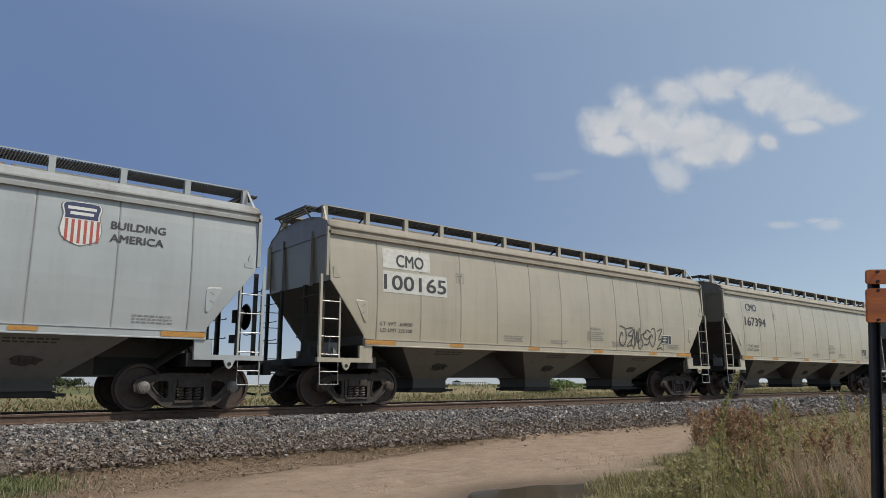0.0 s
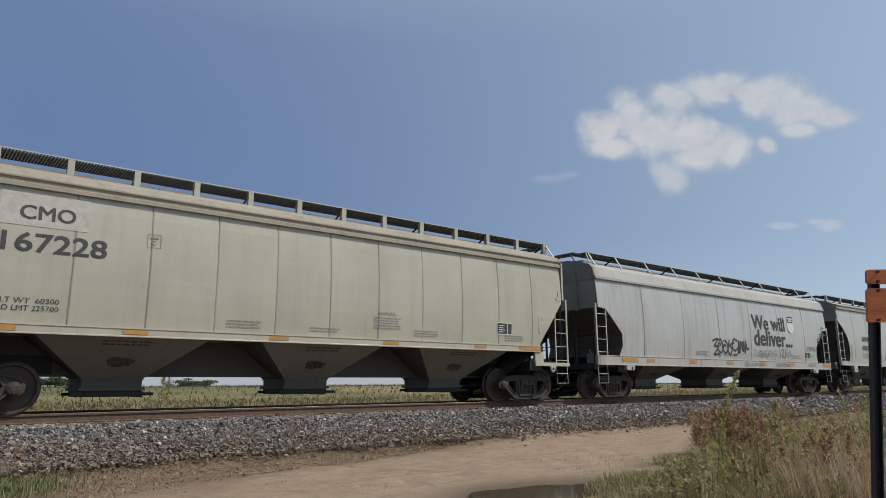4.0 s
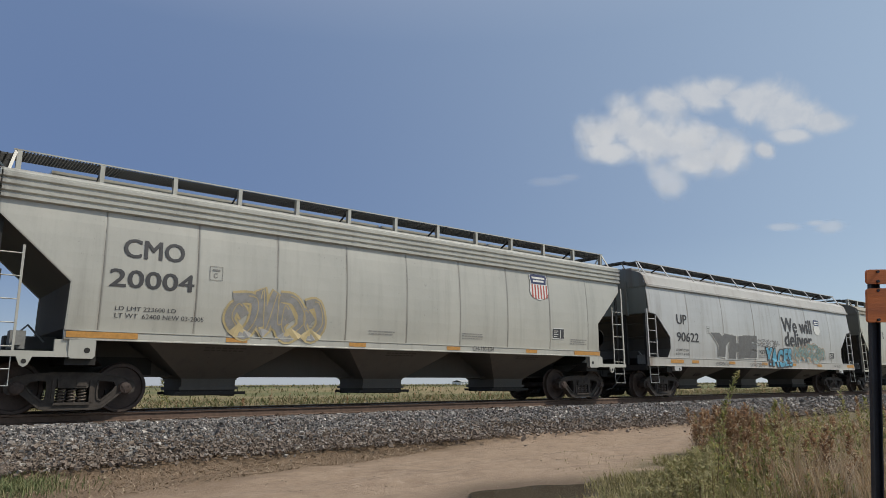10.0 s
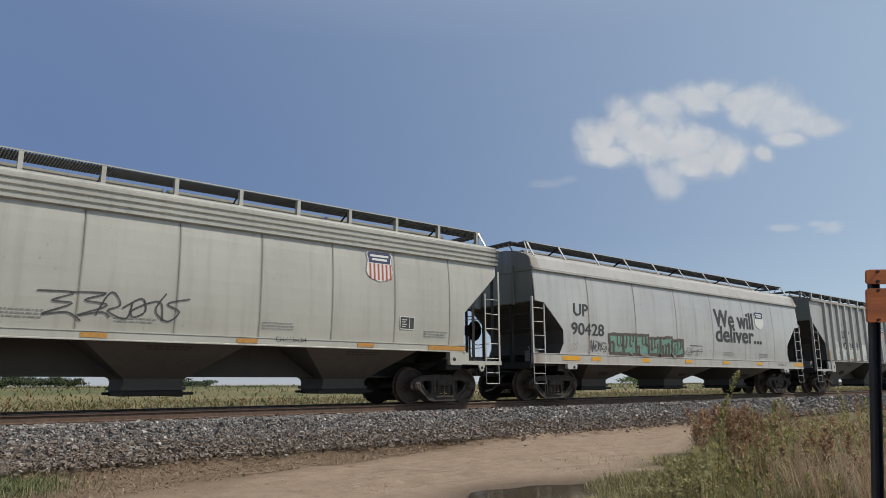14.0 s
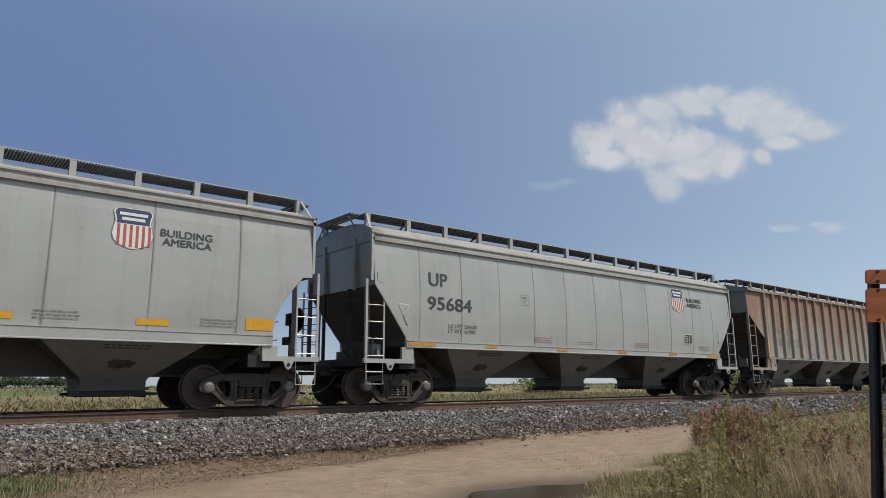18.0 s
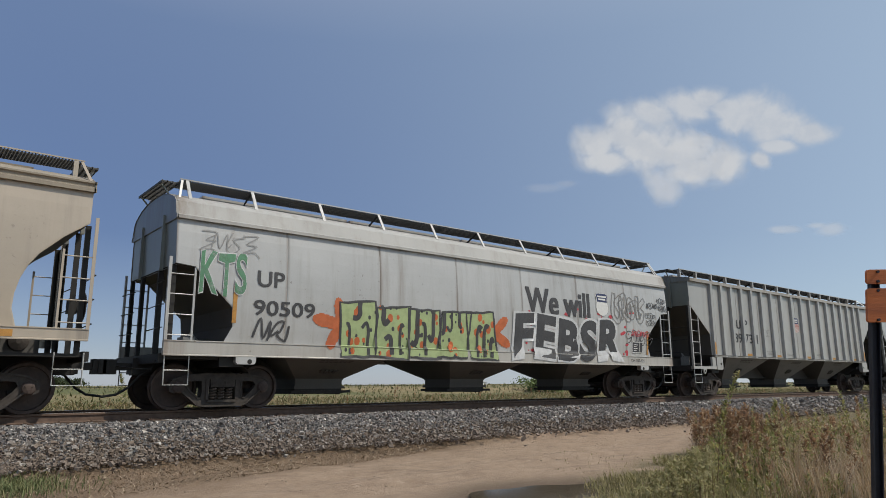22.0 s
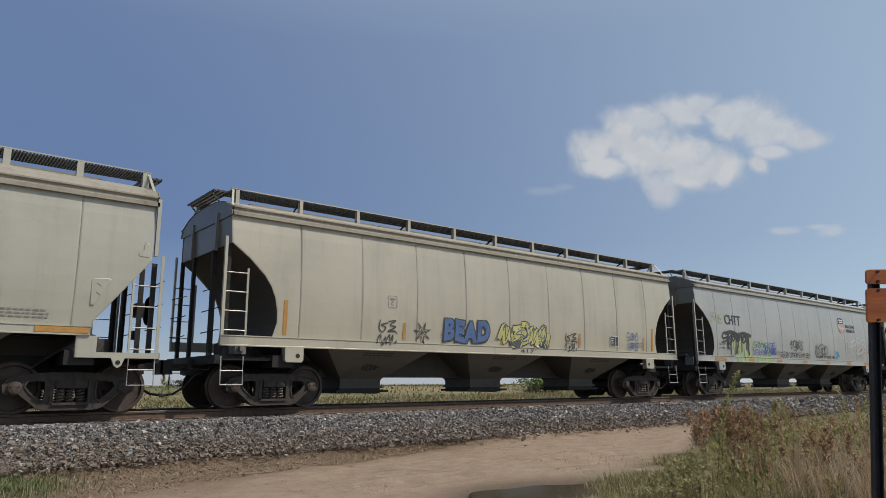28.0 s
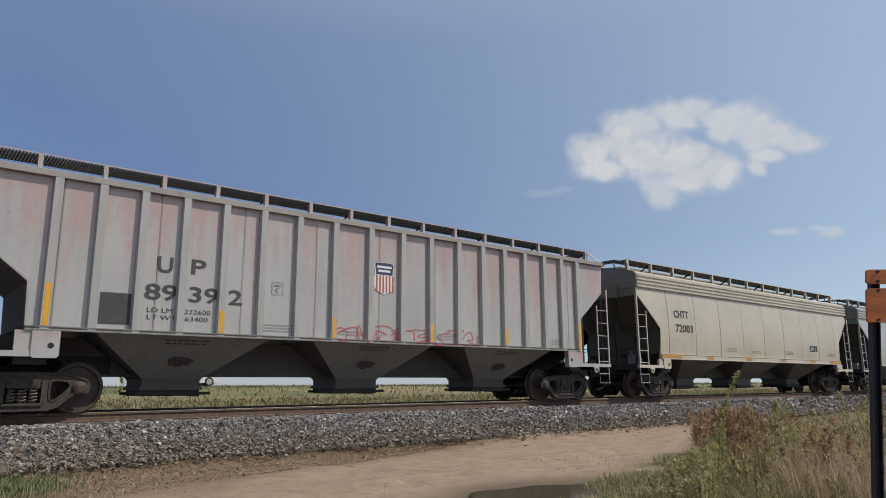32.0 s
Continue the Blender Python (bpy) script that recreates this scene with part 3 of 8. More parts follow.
# ---- clouds ----
def cloud(name, centre, scale, blobs, strength, label):
    """A bank of thin cumulus far away: a billowed sheet whose body thins out to clear air."""
    n, m = 90, 50
    us, vs = np.linspace(-3.4, 3.6, n), np.linspace(-1.7, 1.7, m)
    U, W = np.meshgrid(us, vs)
    D = 0.25 * np.sin(2.1 * U) * np.cos(2.6 * W) + 0.1 * np.sin(5.3 * U + 1) * np.sin(4.7 * W)
    i = np.arange((m - 1) * (n - 1))
    a = (i // (n - 1)) * n + i % (n - 1)
    F = np.stack([a, a + 1, a + n + 1, a + n], 1)
    mat, t, p = nodes_of(name + "_vapour")
    v = coords(t, shift=False)
    nz = noise_of(t, v, 2.3, 9, 0.55)
    puff = t.nodes.new("ShaderNodeTexVoronoi")
    puff.inputs["Scale"].default_value, puff.inputs["Detail"].default_value, puff.inputs["Roughness"].default_value = 3.0, 2.0, 0.5
    link(t, mix_of(t, 0.12, v, noise_colour(t, v, 3.5)), puff.inputs["Vector"])
    dens = None
    for cx, cy, rx, ry in blobs:
        s = t.nodes.new("ShaderNodeVectorMath")
        s.operation = "SUBTRACT"
        link(t, v, s.inputs[0])
        s.inputs[1].default_value = (cx, cy, 0)
        d = t.nodes.new("ShaderNodeVectorMath")
        d.operation = "MULTIPLY"
        link(t, s.outputs[0], d.inputs[0])
        d.inputs[1].default_value = (1 / rx, 1 / ry, 0)
        ln = t.nodes.new("ShaderNodeVectorMath")
        ln.operation = "LENGTH"
        link(t, d.outputs[0], ln.inputs[0])
        q = ramp_of(t, ln.outputs["Value"], 0.0, 1.35, 1.0, 0.0)
        if dens is None:
            dens = q
        else:
            mx = t.nodes.new("ShaderNodeMath")
            mx.operation = "MAXIMUM"
            link(t, dens, mx.inputs[0])
            link(t, q, mx.inputs[1])
            dens = mx.outputs[0]
    ad = t.nodes.new("ShaderNodeMath")
    ad.operation = "MULTIPLY_ADD"
    link(t, nz, ad.inputs[0])
    ad.inputs[1].default_value = 0.85
    link(t, dens, ad.inputs[2])
    # rounded puffs push the rim out and in
    ad2 = t.nodes.new("ShaderNodeMath")
    ad2.operation = "MULTIPLY_ADD"
    link(t, puff.outputs["Distance"], ad2.inputs[0])
    ad2.inputs[1].default_value = -0.17
    link(t, ad.outputs[0], ad2.inputs[2])
    ad = ad2
    gate = mul_of(t, ramp_of(t, ad.outputs[0], 0.46, 1.14), ramp_of(t, dens, 0.02, 0.22))
    alpha = mul_of(t, gate, strength)
    # the vapour glows by itself; the cloud's light and shade are in these colours
    em = t.nodes.new("ShaderNodeEmission")
    col = mix_of(t, ramp_of(t, ad.outputs[0], 0.6, 1.2), (0.50, 0.55, 0.62), (0.62, 0.635, 0.655))
    col = mix_of(t, mul_of(t, ramp_of(t, noise_of(t, v, 1.7, 5, 0.6), 0.45, 0.65), 0.55), col, (0.50, 0.535, 0.59))
    link(t, col, em.inputs["Color"])
    tr = t.nodes.new("ShaderNodeBsdfTransparent")
    ms = t.nodes.new("ShaderNodeMixShader")
    link(t, alpha, ms.inputs[0])
    link(t, tr.outputs[0], ms.inputs[1])
    link(t, em.outputs[0], ms.inputs[2])
    link(t, ms.outputs[0], t.nodes["Material Output"].inputs["Surface"])
    ob = raw(name, np.stack([U.ravel(), W.ravel(), D.ravel()], 1).tolist(), F.tolist(), mat, True)
    ob.scale = (scale, scale, scale)
    ob.visible_shadow = False
    tagged(ob, label, "cloud", kind="structure")
    return ob


def sky_place(px, py, dist):
    """A place dist metres off, in the direction of px, py counted in view units from the view's centre."""
    r = VIEW.to_3x3()
    return EYE + (r @ Vector((px, py, -1))) * dist


FAR = 2600.0
UNIT = 100 / 1200 * FAR
# lobes: centre and half sizes, counted in cloud units from the drifting origin
big_cloud = cloud("cloud", None, UNIT, [(-1.15, 0.08, 0.66, 0.46), (-0.65, 0.30, 0.62, 0.60), (-0.25, 0.0, 0.85, 0.62), (0.32, -0.05, 0.75, 0.52),
                                       (1.02, -0.28, 0.72, 0.48), (0.50, -0.42, 0.65, 0.38), (-0.95, -0.22, 0.80, 0.34), (1.76, -0.20, 0.28, 0.26)], 0.92,
                  "white broken cumulus cloud drifting in the blue sky")
arc_cloud = cloud("cloud_bank", None, UNIT, [(0.15, 0.66, 0.75, 0.40), (0.80, 0.78, 0.80, 0.46), (1.12, 0.94, 0.50, 0.30), (1.50, 0.70, 0.60, 0.34), (1.95, 0.64, 0.95, 0.52), (2.45, 0.42, 0.85, 0.44),
                                            (3.00, 0.28, 0.58, 0.32), (2.50, 0.08, 0.50, 0.20), (1.62, 0.46, 0.50, 0.30)], 0.80, "thinner arched bank of white cloud")
low_cloud = cloud("cloud_puff", None, UNIT, [(0.10, -0.80, 0.50, 0.42), (-0.05, -0.66, 0.36, 0.30)], 0.66, "small pale puff below the cloud")
small_cloud = cloud("cloud_wisp", None, UNIT * 0.9, [(0.36, 0.0, 0.34, 0.17), (0.12, 0.06, 0.24, 0.09), (-0.42, -0.01, 0.40, 0.11)], 0.42, "thin white wisp of cloud")
thin_cloud = cloud("cloud_wisp", None, UNIT * 0.9, [(0.0, 0.0, 0.50, 0.12), (0.35, 0.06, 0.30, 0.10)], 0.16, "faint wisp of cloud almost gone")


# ---- distance ----
def far_tree(x, y, h, w, seed, mat, low=False):
    rng = np.random.default_rng(seed)
    z0 = float(height(np.array(x), np.array(y)))
    tree = new("tree")
    tree.location = (x, y, z0)
    trunk = Build().tube([(0, 0, -0.2), (0.1, 0, h * 0.3), (0.0, 0.1, h * 0.75)], 0.035 * h, 7, 0.01 * h)
    for k in range(6):
        s = k * 1.05
        trunk.tube([(0.05, 0, h * (0.25 + 0.07 * k)), (math.cos(s) * w * 0.3, math.sin(s) * w * 0.3, h * (0.5 + 0.06 * k))], 0.012 * h, 5, 0.004 * h)
    part("trunk", trunk, FRAME, tree)
    n = 2600
    c = rng.normal(0, 1, (14, 3)) * (w * 0.22, w * 0.22, h * 0.15) + (0, 0, h * (0.40 if low else 0.62))
    P = c[rng.integers(0, 14, n)] + rng.normal(0, 1, (n, 3)) * (w * 0.10, w * 0.10, h * 0.085)
    P[:, 2] = np.clip(P[:, 2], 0.03 * h if low else h * 0.12, h)
    s = 0.032 * h
    A, B = rng.normal(0, s, (n, 3)), rng.normal(0, s, (n, 3))
    V = np.stack([P - A, P + B, P + A, P - B], 1).reshape(-1, 3)
    me = bpy.data.meshes.new("crown")
    me.from_pydata(V.tolist(), [], np.arange(4 * n).reshape(-1, 4).tolist())
    part("crown", me, mat, tree)
    return tagged(tree, "dense green broadleaf tree on the horizon", "tree", "far trees")


LEAF = island("far_leaves", [(0.030, 0.050, 0.022), (0.05, 0.075, 0.03), (0.07, 0.09, 0.04)], 0.8)
BUSH = island("bush_leaves", [(0.10, 0.16, 0.05), (0.16, 0.22, 0.07), (0.20, 0.25, 0.09)], 0.8)
for k, (x, y, h, w) in enumerate(((22, 420, 5.5, 9), (34, 425, 4.5, 9), (46, 420, 6.0, 11), (58, 430, 6.5, 12), (70, 425, 5.5, 11), (82, 430, 4.5, 9),
                                  (146, 440, 4.0, 9), (160, 440, 4.5, 10))):
    far_tree(x, y, h * 1.35, w * 1.6, 20 + k, LEAF, True)
for k, (x, y, h, w) in enumerate(((42.5, 39.5, 1.5, 3.6), (46.5, 40.5, 1.1, 2.8), (66, 47, 1.2, 3.2), (93, 64, 2.0, 4))):
    ob = far_tree(x, y, h, w, 60 + k, BUSH, True)
    ob.name = "bush"
    tagged(ob, "rounded green bush on the grassy bank", "bush", "bushes")


def barn(x, y, length):
    ob = new("barn")
    ob.matrix_basis = pose(x, y, 0, 0, 0, 20)
    white = plain("barn_white_metal", (0.70, 0.72, 0.74), 0.5, 0.0, 0.1, 1)
    part("wall", Build().box(-length / 2, length / 2, -6, 6, 0, 3.6), white, ob)
    part("roof", Build().along_x([(-6.6, 3.5), (0, 5.4), (6.6, 3.5), (6.6, 3.62), (0, 5.55), (-6.6, 3.62)], -length / 2 - 0.5, length / 2 + 0.5), GALV, ob)
    for k in range(6):
        part("door", Build().box(-1.6, 1.6, -6.08, -6.0, 0, 3.0), GREYPATCH, ob, m=pose(-length / 2 + length / 6 * (k + 0.5), 0, 0))
    tagged(ob, "long low white metal farm building far off", "barn")


barn(520, 600, 36)
barn(575, 640, 30)


# ---- covered hopper wagons ----
# Wagon space: x from its left coupler, y across (near side negative), z from the rail top.
class Kind:
    """Main sizes of one pattern of wagon: the cut-away of the side at its ends, sill, bays, panels."""

    def __init__(self, length, top, cut, sill, panels, tc, bay, gate, roof="low", full=False, centre=True, ribs=(), bolster=0.0, stanch=14, band=0.0, first=0.0):
        self.length, self.top, self.cut, self.sill, self.panels, self.tc, self.bay, self.gate = length, top, cut, sill, panels, tc, bay, gate
        self.roof, self.full, self.centre, self.ribs, self.bolster, self.stanch, self.band, self.first = roof, full, centre, ribs, bolster, stanch, band, first

    def edge(self, z):
        """x of the side's end at height z."""
        c = self.cut
        if z >= c[0][1]:
            return c[0][0]
        for (xa, za), (xb, zb) in zip(c, c[1:]):
            if zb <= z <= za:
                return xa + (xb - xa) * ((za - z) / (za - zb) if za > zb else 1)
        return c[-1][0]

    def half(self, z):
        """Half width of the side at height z: bowed sheets, or flat ones between posts."""
        if self.ribs:
            return 1.505
        s = min(1, max(0, (z - 1.2) / (self.top - 1.2)))
        return 1.52 + 0.085 * math.sin(math.pi * s) ** 0.8


# where the side posts of the two ribbed patterns stand
UP_POSTS = (2.17, 2.92, 3.67, 4.48, 5.30, 6.14, 7.00, 7.92, 8.90, 9.85, 10.75, 11.68, 12.55, 13.38, 14.20, 15.02, 15.78, 16.50)
OLD_POSTS = (2.10, 2.90, 3.68, 4.48, 5.31, 6.15, 6.99, 7.93, 8.84, 9.80, 10.76, 11.68, 12.56, 13.40, 14.19, 14.96, 15.73, 16.52)
KINDS = {
    "tri": Kind(17.58, 3.97, [(0.86, 3.97), (0.90, 2.85), (1.84, 1.62), (1.86, 1.42)], (1.38, 1.55), 12, 1.98, 4.2, 0.55),
    "trilong": Kind(18.38, 3.97, [(0.86, 3.97), (0.90, 2.85), (1.84, 1.62), (1.86, 1.42)], (1.38, 1.55), 12, 1.94, 4.35, 0.55),
    "hex": Kind(17.40, 4.07, [(0.80, 4.07), (0.85, 2.84), (1.08, 2.82), (1.50, 2.31), (1.68, 1.91), (1.74, 1.45)], (1.30, 1.53), 9, 1.98, 4.15, 0.6),
    "through": Kind(18.52, 3.84, [(0.76, 3.84), (0.78, 2.87), (1.16, 2.83), (1.98, 2.06), (2.01, 1.67), (1.86, 1.38)], (1.06, 1.36), 7, 2.05, 4.65, 0.62,
                    "steep", True, False, (), 0.0, 11, 0.0, 2.49),
    "curve": Kind(18.80, 4.06, [(0.78, 4.06), (0.80, 3.43), (1.20, 3.13), (1.56, 2.78), (1.71, 2.56), (1.81, 2.32), (1.87, 2.05), (1.88, 1.80), (1.80, 1.52)],
                  (1.28, 1.50), 10, 2.32, 4.45, 0.58, "low", True, True, (), 2.08, 11, 0.0, 2.76),
    "trap": Kind(18.26, 3.73, [(0.86, 3.73), (0.88, 2.91), (1.28, 2.69), (2.02, 1.40), (2.04, 1.14)], (0.90, 1.12), 9, 2.1, 4.5, 0.7, "band", True, False, (), 0.0, 11, 0.42),
    "band": Kind(18.80, 3.72, [(0.73, 3.72), (0.76, 3.43), (1.95, 2.33), (1.93, 1.50)], (1.30, 1.48), 10, 2.25, 4.45, 0.58, "band", False, True, (), 2.02, 13, 0.5),
    "rib": Kind(18.80, 4.27, [(0.76, 4.27), (0.82, 3.32), (2.07, 2.29), (2.10, 1.52)], (1.44, 1.52), 10, 2.25, 4.45, 0.58, "flat", False, True, UP_POSTS, 2.22, 16),
    "ribpink": Kind(18.80, 4.27, [(0.76, 4.27), (0.82, 3.32), (2.07, 2.29), (2.10, 1.52)], (1.44, 1.52), 10, 2.25, 4.45, 0.58, "flat", False, True, tuple(x + 0.15 for x in UP_POSTS), 2.22, 16),
    "ribold": Kind(18.80, 4.27, [(0.76, 4.27), (0.82, 3.32), (2.07, 2.29), (2.10, 1.52)], (1.44, 1.52), 10, 2.25, 4.45, 0.58, "flat", False, True, OLD_POSTS, 2.22, 16),
    "curvefine": Kind(18.80, 4.06, [(0.78, 4.06), (0.80, 3.43), (1.20, 3.13), (1.56, 2.78), (1.71, 2.56), (1.81, 2.32), (1.87, 2.05), (1.88, 1.80), (1.80, 1.52)],
                  (1.28, 1.50), 13, 2.32, 4.45, 0.58, "low", True, True, (), 2.08, 11, 0.0, 2.76),
    "curveshort": Kind(17.72, 4.06, [(0.78, 4.06), (0.80, 3.43), (1.20, 3.13), (1.56, 2.78), (1.71, 2.56), (1.81, 2.32), (1.87, 2.05), (1.88, 1.80), (1.80, 1.52)],
                       (1.28, 1.50), 10, 2.1, 4.2, 0.58, "low", True, True, (), 2.08, 11, 0.0, 2.6),
}


def panel_rows(k, x0, x1):
    """Rows of the near side between x0 and x1, cut away at the wagon's ends; x counted from the middle of the panel."""
    zb = k.sill[1] - 0.03
    zs = sorted(set([zb, k.top] + [z for _, z in k.cut if zb < z < k.top] + list(np.linspace(zb, k.top, 9)[1:-1])))
    rows = []
    for z in zs:
        e = k.edge(z)
        a, b = max(x0, e), min(x1, k.length - e)
        if b - a > 0.02:
            rows.append((z, a, b))
    return rows


def side_panel(k, x0, x1, side=-1):
    rows = panel_rows(k, x0 + 0.0012, x1 - 0.0012)
    b = Build()
    for z, a, c in rows:
        y = k.half(z)
        # rolled edges turn in at the seams
        b.v += [(a, side * (y - 0.008), z), (a + 0.004, side * (y - 0.005), z), (a + 0.030, side * y, z), (c - 0.030, side * y, z), (c - 0.004, side * (y - 0.005), z), (c, side * (y - 0.008), z)]
    for r in range(len(rows) - 1):
        for j in range(5):
            q = r * 6 + j
            b.f.append((q, q + 1, q + 7, q + 6))
    return b


def far_side(k):
    b = Build()
    rows = panel_rows(k, 0, k.length)
    for z, a, c in rows:
        b.v += [(a, k.half(z), z), (c, k.half(z), z)]
    for r in range(len(rows) - 1):
        q = 2 * r
        b.f.append((q, q + 2, q + 3, q + 1))
    return b


def roof_line(k):
    """Half of the roof's section, from the eave to the ridge."""
    t = k.top
    if k.roof == "steep":
        return [(1.56, t - 0.05), (1.60, t - 0.05), (1.60, t + 0.02), (1.57, t + 0.04), (1.47, 4.17), (1.36, 4.27), (0.95, 4.42), (0.5, 4.50), (0, 4.52)]
    if k.roof == "band":
        out = [(1.53, t - 0.02)]
        z = t
        while z < t + k.band - 0.02:
            out += [(1.60, z), (1.60, z + 0.06), (1.555, z + 0.075), (1.555, z + 0.10)]
            z += 0.125
        return out + [(1.52, t + k.band + 0.02), (1.15, max(4.36, t + k.band + 0.1)), (0.6, 4.48), (0, 4.52)]
    if k.roof == "flat":
        return [(1.54, t - 0.06), (1.61, t - 0.06), (1.61, t + 0.05), (1.56, t + 0.07), (1.0, 4.42), (0.5, 4.47), (0, 4.49)]
    return [(1.53, t - 0.03), (1.60, t - 0.03), (1.60, t + 0.045), (1.565, t + 0.06), (1.565, t + 0.12), (1.60, t + 0.135), (1.60, t + 0.165), (1.55, t + 0.18),
            (1.49, 4.25), (1.12, 4.41), (0.6, 4.50), (0, 4.52)]


def roof(k):
    h = roof_line(k)
    e = k.cut[0][0]
    xs = [e - 0.03, k.length - e + 0.03]
    line = [(-y, z) for y, z in h] + [(y, z) for y, z in reversed(h[:-1])]
    b = Build()
    n = len(line)
    b.v = [(x, y, z) for x in xs for y, z in line]
    b.f = [(j, j + 1, j + 1 + n, j + n) for j in range(n - 1)]
    return b


def roof_end(k):
    """Plate that closes the roof's section at the end."""
    h = roof_line(k)
    line = [(-y, z) for y, z in h] + [(y, z) for y, z in reversed(h[:-1])]
    return Build().along_x(line, k.cut[0][0] - 0.012, k.cut[0][0] + 0.012)


def sheet_strip(k, line):
    """A bent sheet across the wagon through x, z points, 4 cm thick."""
    b = Build()
    for x, z in line:
        w = k.half(min(k.top, max(z, 1.4))) - 0.012
        w = min(w, 1.53) if z > 1.35 else 1.0
        b.v += [(x, -w, z), (x, w, z), (x + 0.04, w, z - 0.02), (x + 0.04, -w, z - 0.02)]
    for r in range(len(line) - 1):
        q = 4 * r
        b.f += [(q, q + 1, q + 5, q + 4), (q + 2, q + 3, q + 7, q + 6), (q + 1, q + 2, q + 6, q + 5), (q + 3, q, q + 4, q + 7)]
    return b


def end_wall(k):
    """Upright end sheet with two stiffeners."""
    c = k.cut
    b = sheet_strip(k, [(c[0][0] + 0.012, k.top + 0.1), (c[1][0] + 0.012, c[1][1])])
    for y in (-0.75, 0.75):
        b.box(c[0][0] - 0.05, c[0][0] + 0.02, y - 0.04, y + 0.04, c[1][1] - 0.05, k.top + 0.15)
    return b


def slope_sheet(k):
    """Grimy sheet that slopes in under the end; the shade there is in its colour too."""
    line = [(x + 0.012, z) for x, z in k.cut[1:]]
    lx, lz = line[-1]
    return sheet_strip(k, line + [(lx + 0.75, lz - 0.62)])


def bay(k, slopes=False):
    """Hopper bay: its plates, or the shade-darkened sheets that slope between the bays and the outlet neck below."""
    g, h = k.gate, k.bay / 2
    zs = k.sill[0] + 0.02
    mid = g + (h - g) * min(1, (zs - 0.42) / 1.5)
    b = Build()
    rings = [(h, 1.50, 1.98), (mid, 1.47, zs), (g, 0.56, 0.62), (g, 0.55, 0.42)]
    for hx, hy, z in rings:
        b.v += [(-hx, -hy, z), (hx, -hy, z), (hx, hy, z), (-hx, hy, z)]
    for r in range(3):
        q = 4 * r
        for j in range(4):
            if (r == 2 or (r == 1 and j % 2 == 1)) == slopes:
                b.f.append((q + j, q + (j + 1) % 4, q + 4 + (j + 1) % 4, q + 4 + j))
    if not slopes:
        return b
    b.f.append((12, 13, 14, 15))
    # stiffening ribs and the rim over the outlet
    b.box(-g - 0.05, g + 0.05, -0.60, 0.60, 0.40, 0.46).box(-g - 0.02, g + 0.02, -0.58, 0.58, 0.60, 0.63)
    return b


def on_bay(k, u, f, out):
    """A point on the near plate of a bay: u along it, f from its foot (0) to the sill (1)."""
    y0, z0, y1, z1 = -0.56, 0.62, -1.47, k.sill[0] + 0.02
    dy, dz = y1 - y0, z1 - z0
    n = math.hypot(dy, dz)
    return (u, y0 + dy * f - out * dz / n, z0 + dz * f + out * dy / n)


def vibrator_pad(k):
    """Ribbed steel pad on the plate, hammered and black with grease."""
    b = Build()
    ring = [(0.25 + 0.03 * math.sin(3 * s + 1) + 0.018 * math.sin(7 * s), s) for s in [2 * math.pi * q / 22 for q in range(22)]]
    b.v = [on_bay(k, 0, 0.42, 0.012)] + [on_bay(k, r * math.cos(a), 0.42 + 0.45 * r * math.sin(a), 0.010) for r, a in ring]
    b.f = [(0, q + 1, (q + 1) % 22 + 1) for q in range(22)]
    for q in (-0.16, -0.05, 0.06, 0.17):
        p = [on_bay(k, q + i, 0.42 + j, o) for o in (0.01, 0.035) for i, j in ((-0.03, -0.07), (0.03, -0.07), (0.03, 0.07), (-0.03, 0.07))]
        b.add(p, [(0, 1, 2, 3), (4, 5, 6, 7), (0, 1, 5, 4), (1, 2, 6, 5), (2, 3, 7, 6), (3, 0, 4, 7)])
    return b


def bay_stencil(k):
    """Small writing on the plate, too fine to read."""
    b = Build()
    rng = random.Random(77)
    for row in range(2):
        u = -0.42
        while u < 0.40:
            ln = rng.uniform(0.05, 0.14)
            f = 0.80 + 0.07 * row
            b.add([on_bay(k, u, f, 0.004), on_bay(k, u + ln, f, 0.004), on_bay(k, u + ln, f + 0.035, 0.004), on_bay(k, u, f + 0.035, 0.004)], [(0, 1, 2, 3)])
            u += ln + 0.03
    return b


def gate(k):
    g = k.gate
    b = Build().box(-g, g, -0.55, 0.55, 0.28, 0.40).box(-g - 0.12, g + 0.22, -0.60, -0.52, 0.30, 0.36).box(-g - 0.12, g + 0.22, 0.52, 0.60, 0.30, 0.36)
    b.box(g, g + 0.1, -0.3, 0.3, 0.26, 0.38)
    return b


def walkway(k):
    """Grating of the roof walk: bearing bars along it and many cross bars."""
    b = Build()
    x0, x1 = 0.92, k.length - 0.92
    for y in (-0.98, -0.86, -0.74, -0.62, -0.50):
        b.box(x0, x1, y - 0.006, y + 0.006, 4.69, 4.735)
    x = x0 + 0.04
    while x < x1:
        b.box(x - 0.010, x + 0.010, -1.085, -0.46, 4.695, 4.735)
        x += 0.055
    return b


def walkway_edge(k):
    return Build().box(0.90, k.length - 0.90, -1.10, -1.085, 4.725, 4.750).box(0.90, k.length - 0.90, -0.46, -0.445, 4.70, 4.745)


def end_walk():
    b = Build()
    for x in (0.62, 0.72, 0.83, 0.95):
        b.box(x - 0.010, x + 0.010, -0.85, 0.85, 4.68, 4.73)
    y = -0.84
    while y < 0.85:
        b.box(0.62, 0.95, y - 0.01, y + 0.01, 4.69, 4.72)
        y += 0.06
    return b


def end_walk_strut(y):
    return Build().beam((0.64, y, 4.68), (0.86, y, 4.42), 0.03)


